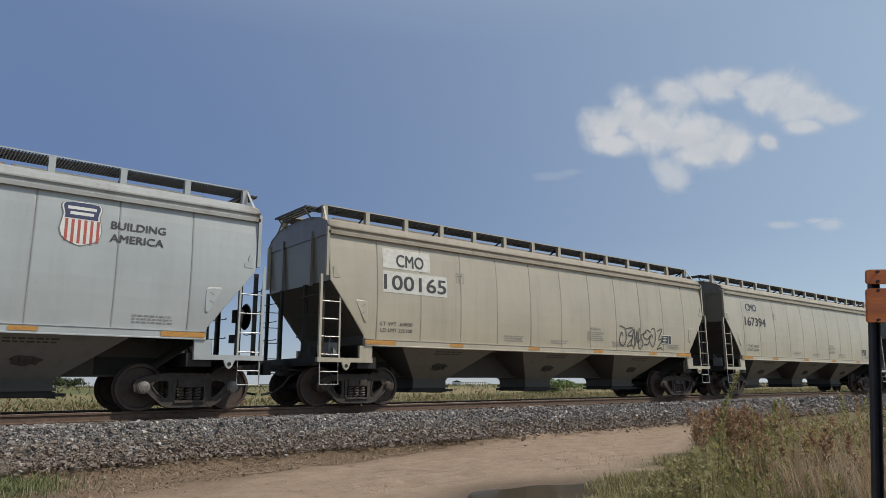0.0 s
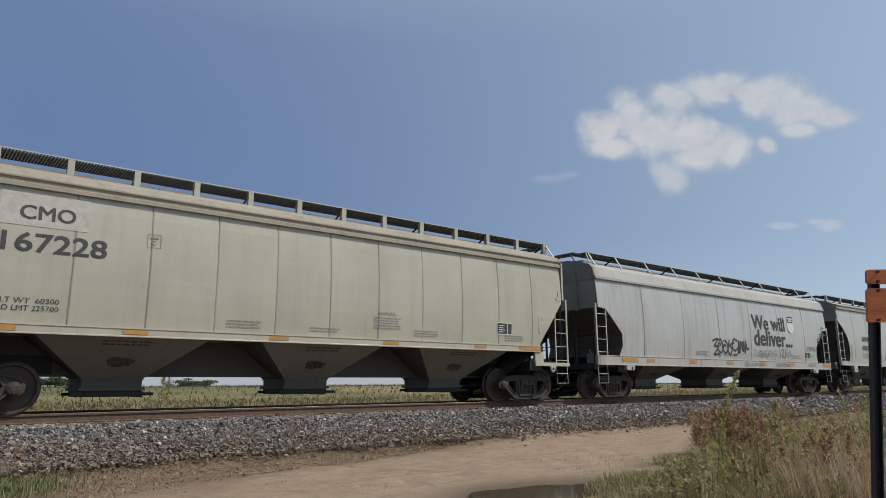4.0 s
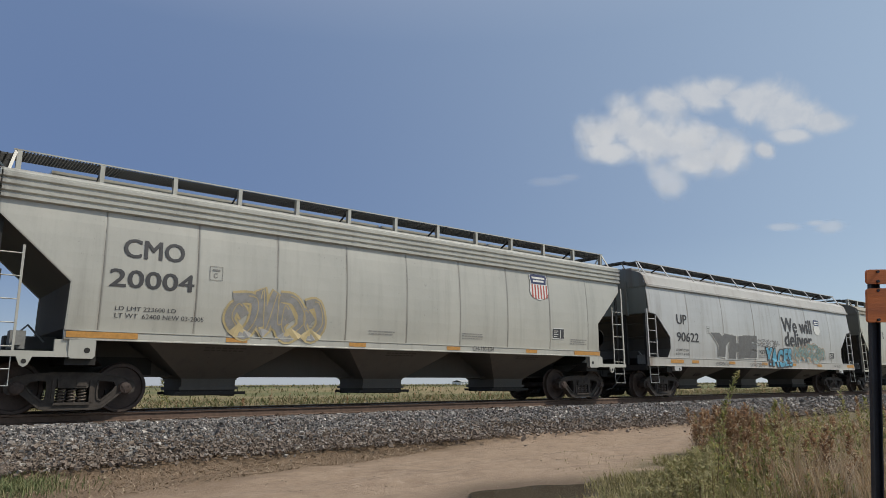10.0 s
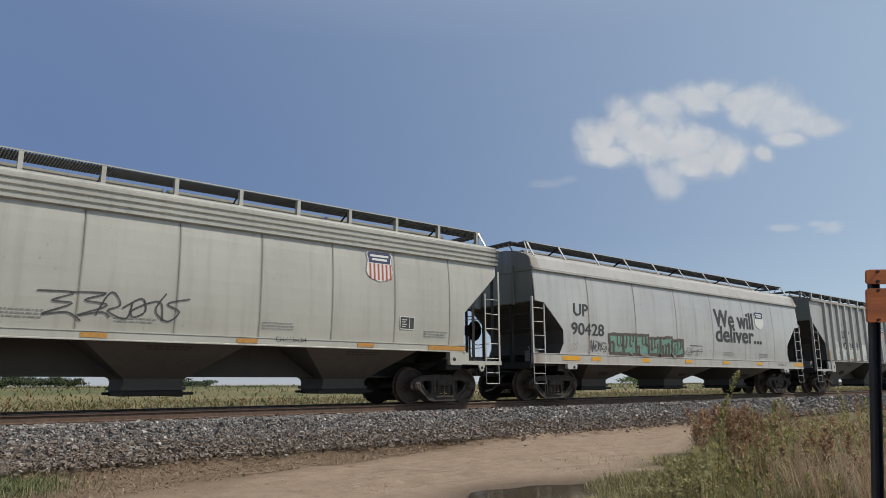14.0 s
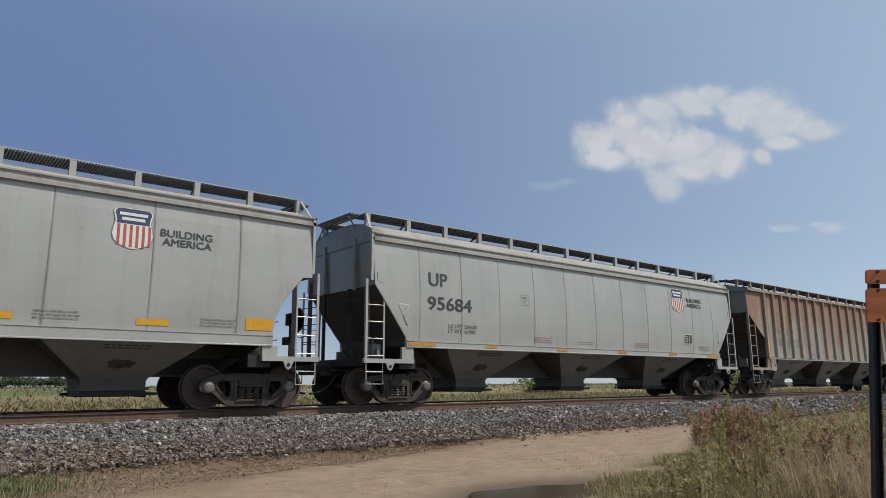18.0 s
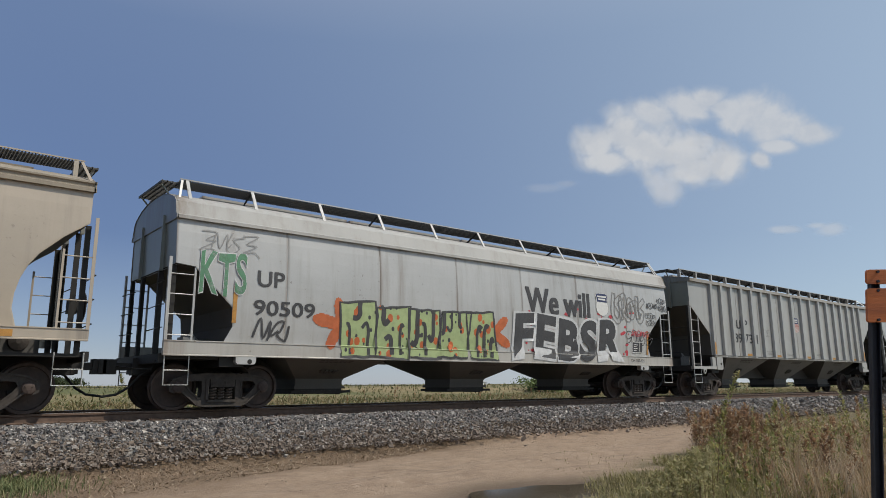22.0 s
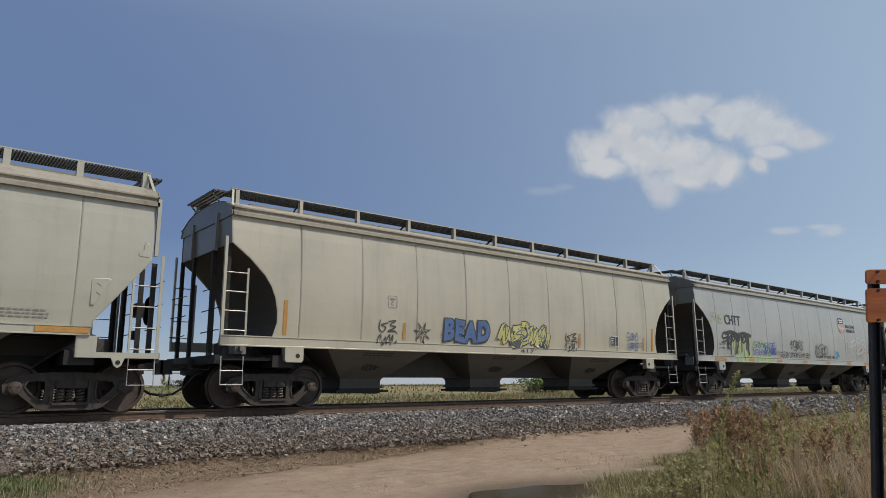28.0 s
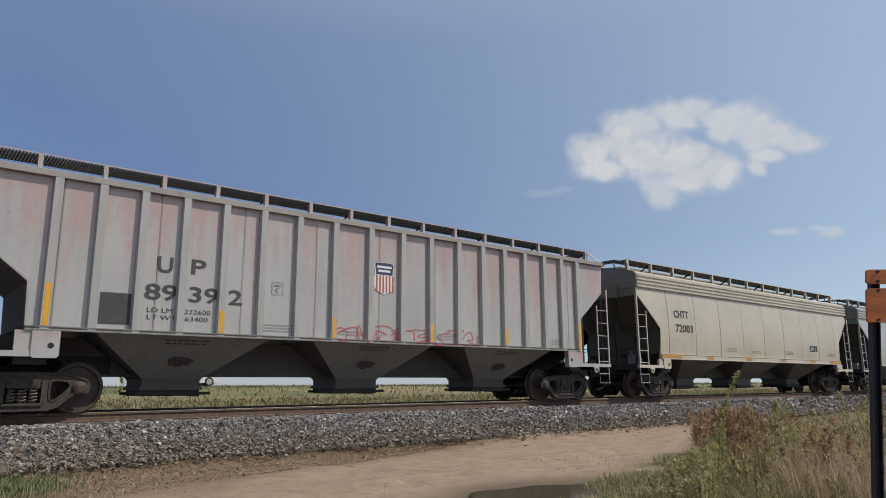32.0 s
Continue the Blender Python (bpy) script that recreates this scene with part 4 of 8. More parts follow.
def stanchion(k, wide):
    if k.roof == "steep":
        return Build().beam((0, -1.085, 4.73), (0, -1.37, 4.26), 0.07, 0.02)
    return Build().box(-wide, wide, -1.105, -1.095, 4.33, 4.72).box(-wide, 0.01 - wide, -1.10, -1.00, 4.33, 4.72)


def bracket():
    return Build().beam((0, -1.05, 4.70), (0, -0.62, 4.50), 0.05, 0.012)


def ladder_rail(k, inner):
    z0 = 1.02 if not k.full else k.sill[0]
    if inner:
        # reaches the slanting edge of the side
        z = 2.85
        while k.edge(z) < 1.22 and z > 1.5:
            z -= 0.02
        return Build().box(1.165, 1.205, -1.585, -1.555, z0, z + 0.06)
    top = k.cut[1][1] + 0.12
    return Build().box(0.655, 0.715, -1.595, -1.585, z0, top).box(0.655, 0.667, -1.59, -1.53, z0, top)


def rung():
    b = Build().tube([(0.68, -1.575, 0), (1.19, -1.575, 0)], 0.012, 6)
    return b


def stirrup():
    return Build().tube([(0.70, -1.56, 1.07), (0.70, -1.58, 0.50), (1.17, -1.58, 0.50), (1.17, -1.56, 1.07)], 0.014, 6).tube([(0.70, -1.575, 0.78), (1.17, -1.575, 0.78)], 0.011, 6)


def platform(k):
    """End deck with its cross beam and side bracket."""
    b = Build().box(0.62, 2.15, -1.45, 1.45, 1.00, 1.06).box(0.60, 0.70, -1.5, 1.5, 0.92, 1.10)
    return b


def side_bracket(k):
    x1 = k.cut[-1][0] + 0.22
    z0, z1 = (0.99, 1.09)
    b = Build().box(0.62, x1, -1.60, -1.50, z0, z1)
    if not k.full:
        # jacking lug with its hole shown by a darker boss
        b.slab([(1.24, z0), (1.30, 0.85), (1.36, 0.81), (1.42, 0.85), (1.48, z0)], -1.61, -1.56)
        b.box(x1 - 0.35, x1, -1.58, -1.50, z1, k.sill[0])
    return b


def end_post(y, k):
    z = 2.7
    x = 0.80
    return Build().box(x - 0.05, x + 0.05, y - 0.035, y - 0.02, 1.05, k.cut[1][1] - 0.02).box(x - 0.05, x - 0.035, y - 0.03, y + 0.05, 1.05, k.cut[1][1] - 0.02)


def grab_rail(z):
    return Build().tube([(0.64, -1.5, z), (0.60, -1.45, z), (0.60, -0.6, z - 0.02), (0.64, -0.55, z)], 0.011, 6)


def coupler():
    b = Build().box(0.16, 1.6, -0.075, 0.075, 0.80, 0.95).box(-0.03, 0.22, -0.14, 0.10, 0.72, 1.02).box(-0.12, 0.02, -0.14, -0.05, 0.74, 1.00)
    b.box(0.50, 0.62, -0.22, 0.22, 0.72, 1.04)
    return b


def gusset(big):
    """Raised stiffening plate with rounded corners and two slots, welded on the side sheet."""
    if big:
        ring = [(0.0, 0.30), (0.04, 0.33), (0.30, 0.31), (0.34, 0.27), (0.33, -0.16), (0.30, -0.20), (0.26, -0.18)]
    else:
        ring = [(0.0, 0.14), (0.06, 0.19), (0.09, 0.14), (0.10, 0.02), (0.19, -0.02), (0.19, -0.09), (0.16, -0.11), (0.0, -0.11)]
    n = len(ring)
    cx, cz = sum(p[0] for p in ring) / n, sum(p[1] for p in ring) / n
    b = Build()
    for out, f in ((-1.565, 1.0), (-1.603, 1.0), (-1.609, 0.93)):
        b.v += [(cx + (x - cx) * f, out, cz + (z - cz) * f) for x, z in ring]
    b.f = [tuple(range(2 * n, 3 * n))] + [(q + r * n, (q + 1) % n + r * n, (q + 1) % n + r * n + n, q + r * n + n) for r in range(2) for q in range(n)]
    return b


def gusset_slots():
    b = Build()
    # thin grey strips stand for the dark of the slots
    for z in (0.17, 0.0):
        b.beam((0.17, -1.6105, z), (0.25, -1.6105, z + 0.05), 0.014, 0.004)
    return b


def hose():
    return Build().tube([(0.85, -0.33, 0.80), (0.62, -0.34, 0.70), (0.42, -0.34, 0.46), (0.20, -0.34, 0.32), (-0.08, -0.34, 0.28)], 0.026, 7)


def cut_lever():
    return Build().tube([(0.58, -1.45, 0.98), (0.52, -1.4, 0.80), (0.40, -0.9, 0.82), (0.2, -0.2, 0.88)], 0.013, 6)


def brake_wheel():
    b = Build().lathe_y([(0.28, -0.02), (0.30, 0.0), (0.28, 0.02), (0.26, 0.0), (0.28, -0.02)], 20)
    for k in range(5):
        s = k * 1.2566
        b.beam((0, 0, 0), (0.27 * math.cos(s), 0, 0.27 * math.sin(s)), 0.02)
    return b


def brake_box():
    return Build().box(0.68, 0.84, 0.32, 0.58, 1.86, 2.14).box(0.74, 0.79, 0.42, 0.46, 1.05, 1.86).box(0.70, 0.80, 0.10, 0.30, 1.42, 1.60)


def reservoir():
    b = Build().lathe_y([(0.05, -0.62), (0.17, -0.56), (0.19, -0.45), (0.19, 0.15), (0.17, 0.25), (0.05, 0.30)], 16, 1.55, 1.32)
    return b


def valve():
    return Build().box(1.18, 1.42, -1.1, -0.75, 1.14, 1.46).box(1.25, 1.35, -1.2, -1.1, 1.2, 1.34).tube([(1.3, -0.9, 1.4), (1.5, -0.6, 1.6), (1.8, -0.5, 1.3)], 0.018, 6)


def sill(k):
    z0, z1 = k.sill
    a = 0.66 if k.full else k.cut[-1][0]
    b = Build().along_x([(-1.50, z0), (-1.615, z0), (-1.615, z0 + 0.02), (-1.60, z0 + 0.03), (-1.60, z1 - 0.03), (-1.615, z1 - 0.02), (-1.615, z1), (-1.50, z1)], a, k.length - a)
    return b


def bolster_pad(k):
    x, z0 = k.bolster or 2.1, k.sill[0]
    zb = min(0.97, z0 - 0.15)
    return Build().slab([(x, z0 + 0.015), (x, zb + 0.05), (x + 0.04, zb), (x + 0.40, zb), (x + 0.44, zb + 0.05), (x + 0.44, z0 + 0.015)], -1.612, -1.45)


def pad_hole(k):
    x, z0 = k.bolster or 2.1, k.sill[0]
    zb = min(0.97, z0 - 0.15)
    # a black disc stands for the dark inside the hole
    return Build().lathe_y([(0.05, -1.617), (0.05, -1.60)], 14, x + 0.30, 0.5 * (zb + z0) - 0.02)


def centre_sill(k):
    return Build().box(1.2, k.length - 1.2, -0.17, 0.17, 0.68, 1.42).box(1.2, k.length - 1.2, -0.26, 0.26, 0.67, 0.71)


def end_sill_frame(k):
    """Short draft sill and body bolster over the truck."""
    t = k.tc
    return Build().box(0.55, t + 1.6, -0.2, 0.2, 0.70, 1.06).box(t - 0.25, t + 0.25, -1.5, 1.5, 0.86, 1.12)


def rib_post(k):
    z0, z1 = k.sill[0] + 0.02, k.top - 0.06
    b = Build()
    # pressed hat section: slanting flanks and a flat face
    ring = [(-0.095, -1.503), (-0.070, -1.607), (0.070, -1.607), (0.095, -1.503)]
    b.v = [(x, y, z) for z in (z0, z1) for x, y in ring]
    b.f = [(0, 1, 2, 3), (7, 6, 5, 4)] + [(j, (j + 1) % 4, (j + 1) % 4 + 4, j + 4) for j in range(4)]
    return b


def hatch(k):
    n = 4
    w = (k.length - 3.2) / n
    return Build().box(-w / 2 + 0.05, w / 2 - 0.05, -0.36, 0.36, 4.50, 4.66).box(-w / 2 + 0.05, w / 2 - 0.05, -0.02, 0.02, 4.66, 4.69)


# trucks: origin on the rail top under the middle of the truck
def side_frame():
    """Cast frame: arched top, heavy slanting arms with a rounded window in each, the spring opening in the middle, raised rims."""
    b = Build()
    y0, y1 = -1.09, -0.94
    for s in (-1, 1):
        hole = [(0.74, 0.49), (0.70, 0.575), (0.56, 0.595), (0.42, 0.585), (0.405, 0.40), (0.42, 0.26), (0.48, 0.225), (0.66, 0.38)]
        # the arm in two pieces, over and under its window
        over = [(0.0, 0.735), (0.30, 0.735), (0.60, 0.715), (0.86, 0.67), (1.03, 0.60), (1.08, 0.50), (1.06, 0.38), (0.97, 0.34), (0.84, 0.40)] + hole[:5] + [(0.29, 0.40), (0.27, 0.47), (0.0, 0.47)]
        under = [(0.84, 0.40), (0.80, 0.345), (0.52, 0.095), (0.42, 0.06), (0.0, 0.06), (0.0, 0.165), (0.25, 0.17), (0.28, 0.21), (0.29, 0.40)] + hole[4:] + hole[:1]
        for ring in (over, under):
            b.slab([(s * x, z) for x, z in ring], y0, y1)
        # rims: round the window, along the lower edge and over the bearing
        for q in range(8):
            (xa, za), (xb, zb) = hole[q], hole[(q + 1) % 8]
            b.beam((s * xa, y0 - 0.008, za), (s * xb, y0 - 0.008, zb), 0.028, 0.024)
        for (xa, za), (xb, zb) in (((0.84, 0.39), (0.52, 0.115)), ((0.52, 0.115), (0.40, 0.08)), ((0.40, 0.08), (0.0, 0.08)), ((0.30, 0.72), (0.60, 0.70)), ((0.60, 0.70), (0.86, 0.655)), ((0.86, 0.655), (1.03, 0.585))):
            b.beam((s * xa, y0 - 0.012, za), (s * xb, y0 - 0.012, zb), 0.032, 0.036)
        b.box(min(s * 0.28, s * 0.34), max(s * 0.28, s * 0.34), y0 - 0.022, y0 + 0.01, 0.20, 0.60)
    # end of the bolster over the springs, with its pockets
    b.slab([(-0.26, 0.61), (-0.245, 0.455), (0.245, 0.455), (0.26, 0.61)], y0 - 0.045, y1)
    for x in (-0.13, 0.13):
        b.slab([(x - 0.09, 0.585), (x - 0.085, 0.49), (x + 0.085, 0.49), (x + 0.09, 0.585)], y0 - 0.06, y0 - 0.03)
    b.slab([(-0.29, 0.20), (-0.31, 0.155), (0.31, 0.155), (0.29, 0.20)], y0 - 0.04, y1)
    return b


def spring():
    """Coil of the truck's suspension."""
    pts = []
    for j in range(45):
        s = j * 0.628
        pts.append((0.062 * math.cos(s), 0.062 * math.sin(s), 0.20 + 0.25 * j / 44))
    return Build().tube(pts, 0.017, 5)


def bearing():
    b = Build().lathe_y([(0.12, -1.02), (0.125, -1.10), (0.10, -1.12), (0.10, -1.15), (0.04, -1.165)], 16)
    for k in range(3):
        s = k * 2.094 + 0.5
        b.lathe_y([(0.018, -1.15), (0.018, -1.175)], 6, 0.062 * math.cos(s), 0.062 * math.sin(s))
    b.box(-0.13, 0.13, -1.06, -0.96, 0.06, 0.16)
    return b


def wheelset():
    b = Build()
    for s in (-1, 1):
        prof = [(0.08, -0.62), (0.10, -0.66), (0.12, -0.70), (0.36, -0.735), (0.395, -0.69), (0.485, -0.69), (0.485, -0.715), (0.459, -0.735), (0.454, -0.83),
                (0.40, -0.83), (0.385, -0.78), (0.13, -0.77), (0.11, -0.86), (0.08, -0.88)]
        b.lathe_y([(r, s * -y if s > 0 else y) for r, y in prof], 36)
    b.lathe_y([(0.085, -1.0), (0.085, 1.0)], 14)
    # casting marks on the plate show that it turns
    for s in (-1, 1):
        for k in range(3):
            a = k * 2.094
            b.box(0.25 * math.cos(a) - 0.03, 0.25 * math.cos(a) + 0.03, s * 0.775 - 0.012, s * 0.775 + 0.012, 0.25 * math.sin(a) - 0.02, 0.25 * math.sin(a) + 0.02)
    return b


def truck_bolster():
    return Build().box(-0.22, 0.22, -1.02, 1.02, 0.44, 0.62).lathe_y([(0.1, -0.2), (0.1, 0.2)], 10, 0, 0.66).box(-0.75, -0.6, -0.9, 0.9, 0.33, 0.42).box(0.6, 0.75, -0.9, 0.9, 0.33, 0.42)


WHEELS = []  # (wheelset, its wagon's key)


def truck(parent, x, key):
    ob = part("truck", kept(("truck_bolster",), truck_bolster), DARK, parent, m=pose(x, 0, 0))
    for s in (0, 180):
        part("side_frame", kept(("side_frame",), side_frame), FRAME, ob, m=pose(0, 0, 0, 0, 0, s))
        for sx in (-0.17, 0.0, 0.17):
            part("spring", kept(("spring",), spring), SPRING, ob, m=pose(sx, 1.045 if s else -1.045, 0))
        for sx in (-0.889, 0.889):
            part("bearing", kept(("bearing",), bearing), CAP if (key[0] in "ADLPQVa" ) else WHEEL, ob, m=pose(sx, 0, 0.457, 0, 0, s))
    for sx in (-0.889, 0.889):
        w = part("wheelset", kept(("wheelset",), wheelset), WHEEL, ob, m=pose(sx, 0, 0.457))
        WHEELS.append((w, key, sx))
    return ob


def wagon_end(car, k, kn, body, ends, m, key, right):
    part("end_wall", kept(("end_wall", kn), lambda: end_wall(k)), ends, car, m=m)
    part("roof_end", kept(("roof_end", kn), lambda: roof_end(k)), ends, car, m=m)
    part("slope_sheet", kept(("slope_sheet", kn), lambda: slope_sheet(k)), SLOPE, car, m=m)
    part("end_platform", kept(("end_platform", kn), lambda: platform(k)), DARK, car, m=m)
    part("draft_sill", kept(("draft_sill", kn), lambda: end_sill_frame(k)), DARK, car, m=m)
    mirror = m @ Matrix.Diagonal((1, -1, 1, 1))
    for mm, near in ((m, not right), (mirror, right)):
        rails = part("ladder", kept(("ladder", kn), lambda: ladder_rail(k, False)), body, car, m=mm)
        part("ladder_rail", kept(("ladder_rail", kn), lambda: ladder_rail(k, True)), body, rails)
        z = (1.06 if not k.full else k.sill[1]) + 0.1
        while z < k.cut[1][1] - 0.05 and k.edge(z + 0.1) > 1.17 or z < 1.7:
            part("rung", kept(("rung",), rung), body, rails, m=pose(0, 0, z))
            z += 0.40
        if kn in ("tri", "trilong") and near:
            for gx, gz, big in ((0.96, 3.02, False), (1.58, 2.12, True)):
                plate = part("gusset", kept(("gusset", big), lambda: gusset(big)), body, car, m=mm @ pose(gx, 0, gz))
                if big:
                    part("slots", kept(("slots",), gusset_slots), FADED, plate)["kind"] = "stuff"
        if k.roof == "low" and not k.full:
            part("corner_strip", kept(("corner_strip", kn), lambda: Build().box(0.79, 0.86, -1.60, -1.53, k.cut[1][1] + 0.1, k.top + 0.12)), body, car, m=mm)
        # bright near step; its far twin is black for the shaded side
        part("step", kept(("step",), stirrup), GALV if near else DARK, car, m=mm)
        if not k.full:
            lug = part("side_bracket", kept(("side_bracket", kn), lambda: side_bracket(k)), body, car, m=mm)
            # lug hole: a black disc in place of the dark opening
            part("lug_hole", kept(("lug_hole",), lambda: Build().lathe_y([(0.042, -1.617), (0.042, -1.60)], 12, 1.36, 0.91)), DARK, lug)
        if k.bolster or k.full:
            pad = part("bolster_pad", kept(("bolster_pad", kn), lambda: bolster_pad(k)), body, car, m=mm)
            part("pad_hole", kept(("pad_hole", kn), lambda: pad_hole(k)), DARK, pad)
        # posts and grab rails in black: the dark below the slope put into the colour
        for y in (-1.42, -0.62):
            part("end_post", kept(("end_post", kn, y), lambda: end_post(y, k)), DARK, car, m=mm)
        for z in (1.6, 2.05, 2.5):
            part("grab_rail", kept(("grab_rail", z), lambda: grab_rail(z)), DARK, car, m=mm)
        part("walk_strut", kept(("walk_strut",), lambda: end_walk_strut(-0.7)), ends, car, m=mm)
        part("corner_brace", kept(("corner_brace", kn), lambda: Build().beam((0.95, -1.08, 4.72), (k.cut[0][0] - 0.01, -1.53, k.top + 0.05), 0.05, 0.02)), body, car, m=mm)
    part("end_walkway", kept(("end_walkway",), end_walk), GRATE, car, m=m)["kind"] = "stuff"
    part("coupler", kept(("coupler",), coupler), DARK, car, m=m)
    part("air_hose", kept(("air_hose",), hose), HOSE, car, m=m)
    part("cut_lever", kept(("cut_lever",), cut_lever), DARK, car, m=m)
    if right:
        box = part("brake_gear", kept(("brake_gear",), brake_box), DARK, car, m=m)
        part("brake_wheel", kept(("brake_wheel",), brake_wheel), DARK, box, m=pose(0.58, 0.45, 2.0, 0, 0, 90))
        part("air_reservoir", kept(("air_reservoir",), reservoir), FRAME, car, m=m)
    else:
        part("brake_valve", kept(("brake_valve",), valve), FADED, car, m=m)


def wagon(key, kn, at, paint_mat, label, ends=None, under=None, roof_mat=None, post_mat=None, walk_mat=None, sill_mat=None):
    """One covered hopper wagon with all its parts; at: x of its left coupler at the start."""
    k = KINDS[kn]
    car = new("hopper_wagon")
    car.matrix_basis = pose(at, RAIL_Y, RAIL_Z)
    tagged(car, label, "freight wagon", "wagons of the train")
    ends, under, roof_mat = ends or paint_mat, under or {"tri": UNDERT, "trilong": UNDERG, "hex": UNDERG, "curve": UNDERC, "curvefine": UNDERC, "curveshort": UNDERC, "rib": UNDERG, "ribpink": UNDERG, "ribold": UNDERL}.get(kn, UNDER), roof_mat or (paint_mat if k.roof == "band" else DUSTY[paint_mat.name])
    L = k.length
    e = k.cut[0][0]
    w = (L - 2 * e) / k.panels
    for j in range(k.panels):
        x0 = e + j * w
        mid = kn not in ("band",) and 0 < j < k.panels - 1 and k.edge(k.sill[1]) <= x0 and k.edge(k.sill[1]) <= L - x0 - w
        if mid:
            xm = x0 + w / 2
            me = kept(("side_panel", kn), lambda: shifted_panel(k, x0, x0 + w, xm))
            part("side_panel", me, paint_mat, car, m=pose(xm, 0, 0))
        else:
            part("side_panel", kept(("side_panel", kn, j), lambda: side_panel(k, x0, x0 + w)), paint_mat, car)
    part("side_wall", kept(("side_wall", kn), lambda: far_side(k)), paint_mat, car)
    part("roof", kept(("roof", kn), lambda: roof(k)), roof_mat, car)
    for s in (0, 180):
        m = pose(L if s else 0, 0, 0, 0, 0, s)
        part("side_sill", kept(("side_sill", kn), lambda: sill(k)), sill_mat or (SILLDIRT if kn == "through" else under if k.ribs else paint_mat), car, m=m)
        walk_part = part("walkway", kept(("walkway", kn), lambda: walkway(k)), walk_mat or GRATE, car, m=m)
        walk_part["kind"] = "stuff"
        part("walkway_edge", kept(("walkway_edge", kn), lambda: walkway_edge(k)), paint_mat, walk_part)
        inner = (L - 2 * k.first) / (k.stanch - 3) if k.first else (L - 2.0) / (k.stanch - 1)
        feet = [1.05] + [k.first + j * inner for j in range(k.stanch - 2)] + [L - 1.05] if k.first else [1.0 + j * inner for j in range(k.stanch)]
        for j, foot in enumerate(feet):
            part("stanchion", kept(("stanchion", k.roof, kn in ("tri", "trilong", "hex")), lambda: stanchion(k, 0.06 if kn in ("tri", "trilong", "hex") else 0.042)), paint_mat, car, m=m @ pose(foot, 0, 0))
            if j % 2 and not s:
                part("walkway_bracket", kept(("walkway_bracket",), bracket), DARK, car, m=m @ pose(foot, 0, 0))
        wagon_end(car, k, kn, paint_mat, ends, m, key, s == 180)
        truck(car, L - k.tc if s else k.tc, key)
        if k.ribs:
            for foot in k.ribs:
                part("side_post", kept(("side_post", kn), lambda: rib_post(k)), post_mat or paint_mat, car, m=m @ pose(L - foot - 0.07 if s else foot + 0.07, 0, 0))
    for j in (-1, 0, 1):
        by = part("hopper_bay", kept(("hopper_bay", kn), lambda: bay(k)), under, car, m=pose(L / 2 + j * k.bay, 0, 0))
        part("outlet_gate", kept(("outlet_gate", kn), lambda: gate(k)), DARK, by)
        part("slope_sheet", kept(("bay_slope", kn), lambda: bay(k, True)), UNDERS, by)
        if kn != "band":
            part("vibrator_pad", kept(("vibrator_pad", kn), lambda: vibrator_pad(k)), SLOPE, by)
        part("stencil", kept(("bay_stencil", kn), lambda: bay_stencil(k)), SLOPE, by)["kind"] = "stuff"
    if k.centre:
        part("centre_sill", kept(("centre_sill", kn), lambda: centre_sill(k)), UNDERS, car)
    hw = (L - 3.2) / 4
    for j in range(4):
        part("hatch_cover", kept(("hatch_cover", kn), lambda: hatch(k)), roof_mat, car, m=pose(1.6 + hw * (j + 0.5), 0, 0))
    return car


def shifted_panel(k, x0, x1, xm):
    b = side_panel(k, x0, x1)
    b.v = [(x - xm, y, z) for x, y, z in b.v]
    return b


# ---- markings on the near side ----
def on_side(k, x, z, out):
    z = max(z, 0.9)
    if z < k.sill[1]:
        return (x, -((1.602 if k.sill[0] + 0.03 <= z <= k.sill[1] - 0.03 else 1.616) + out), z)
    return (x, -(k.half(z) + out), z)


def text_mesh(words, k, x, z, width, tall, out=0.010, lean=0.0):
    cu = bpy.data.curves.new("letters", "FONT")
    cu.body = words
    cu.size = 1.0
    cu.resolution_u = 3
    # heavy strokes: copies laid side by side, each a hair further out
    heavy = 0.042 if words.split()[0] in ("We", "deliver...") else 0.026 if tall > 0.14 else 0.0
    ob = bpy.data.objects.new("letters", cu)
    scene.collection.objects.link(ob)
    bpy.context.view_layer.update()
    me = bpy.data.meshes.new_from_object(ob.evaluated_get(bpy.context.evaluated_depsgraph_get()))
    bpy.data.objects.remove(ob)
    co = np.empty(len(me.vertices) * 3)
    me.vertices.foreach_get("co", co)
    co = co.reshape(-1, 3)
    lo, hi = co.min(0), co.max(0)
    cap = 0.70 if not any(c in "gjpqy" for c in words) else 0.70
    res = np.empty_like(co)
    for j, (px, py, _) in enumerate(co):
        zz = z + max(py, -0.01) / cap * tall
        res[j] = on_side(k, x + (px - lo[0]) / (hi[0] - lo[0]) * width, zz, out)
    me.vertices.foreach_set("co", res.ravel())
    if heavy:
        faces = [tuple(p.vertices) for p in me.polygons]
        n = len(res)
        shifts = [(i * heavy * tall, 0.0007 * q, j * heavy * tall) for q, (i, j) in enumerate(((-1, -0.6), (1, -0.6), (-1, 0.6), (1, 0.6)))]
        vs = [(p[0] + dx, p[1] - dy, p[2] + dz) for dx, dy, dz in shifts for p in res.tolist()]
        bpy.data.meshes.remove(me)
        me = bpy.data.meshes.new("lettering")
        me.from_pydata(vs, [], [tuple(v + n * q for v in f) for q in range(4) for f in faces])
    me.materials.clear()
    me.materials.append(None)
    return me


def flat(b, k, poly, out):
    """A painted polygon that follows the bow of the side: cut into upright strips and rows."""
    b.add([on_side(k, x, z, out) for x, z in poly], [tuple(range(len(poly)))])


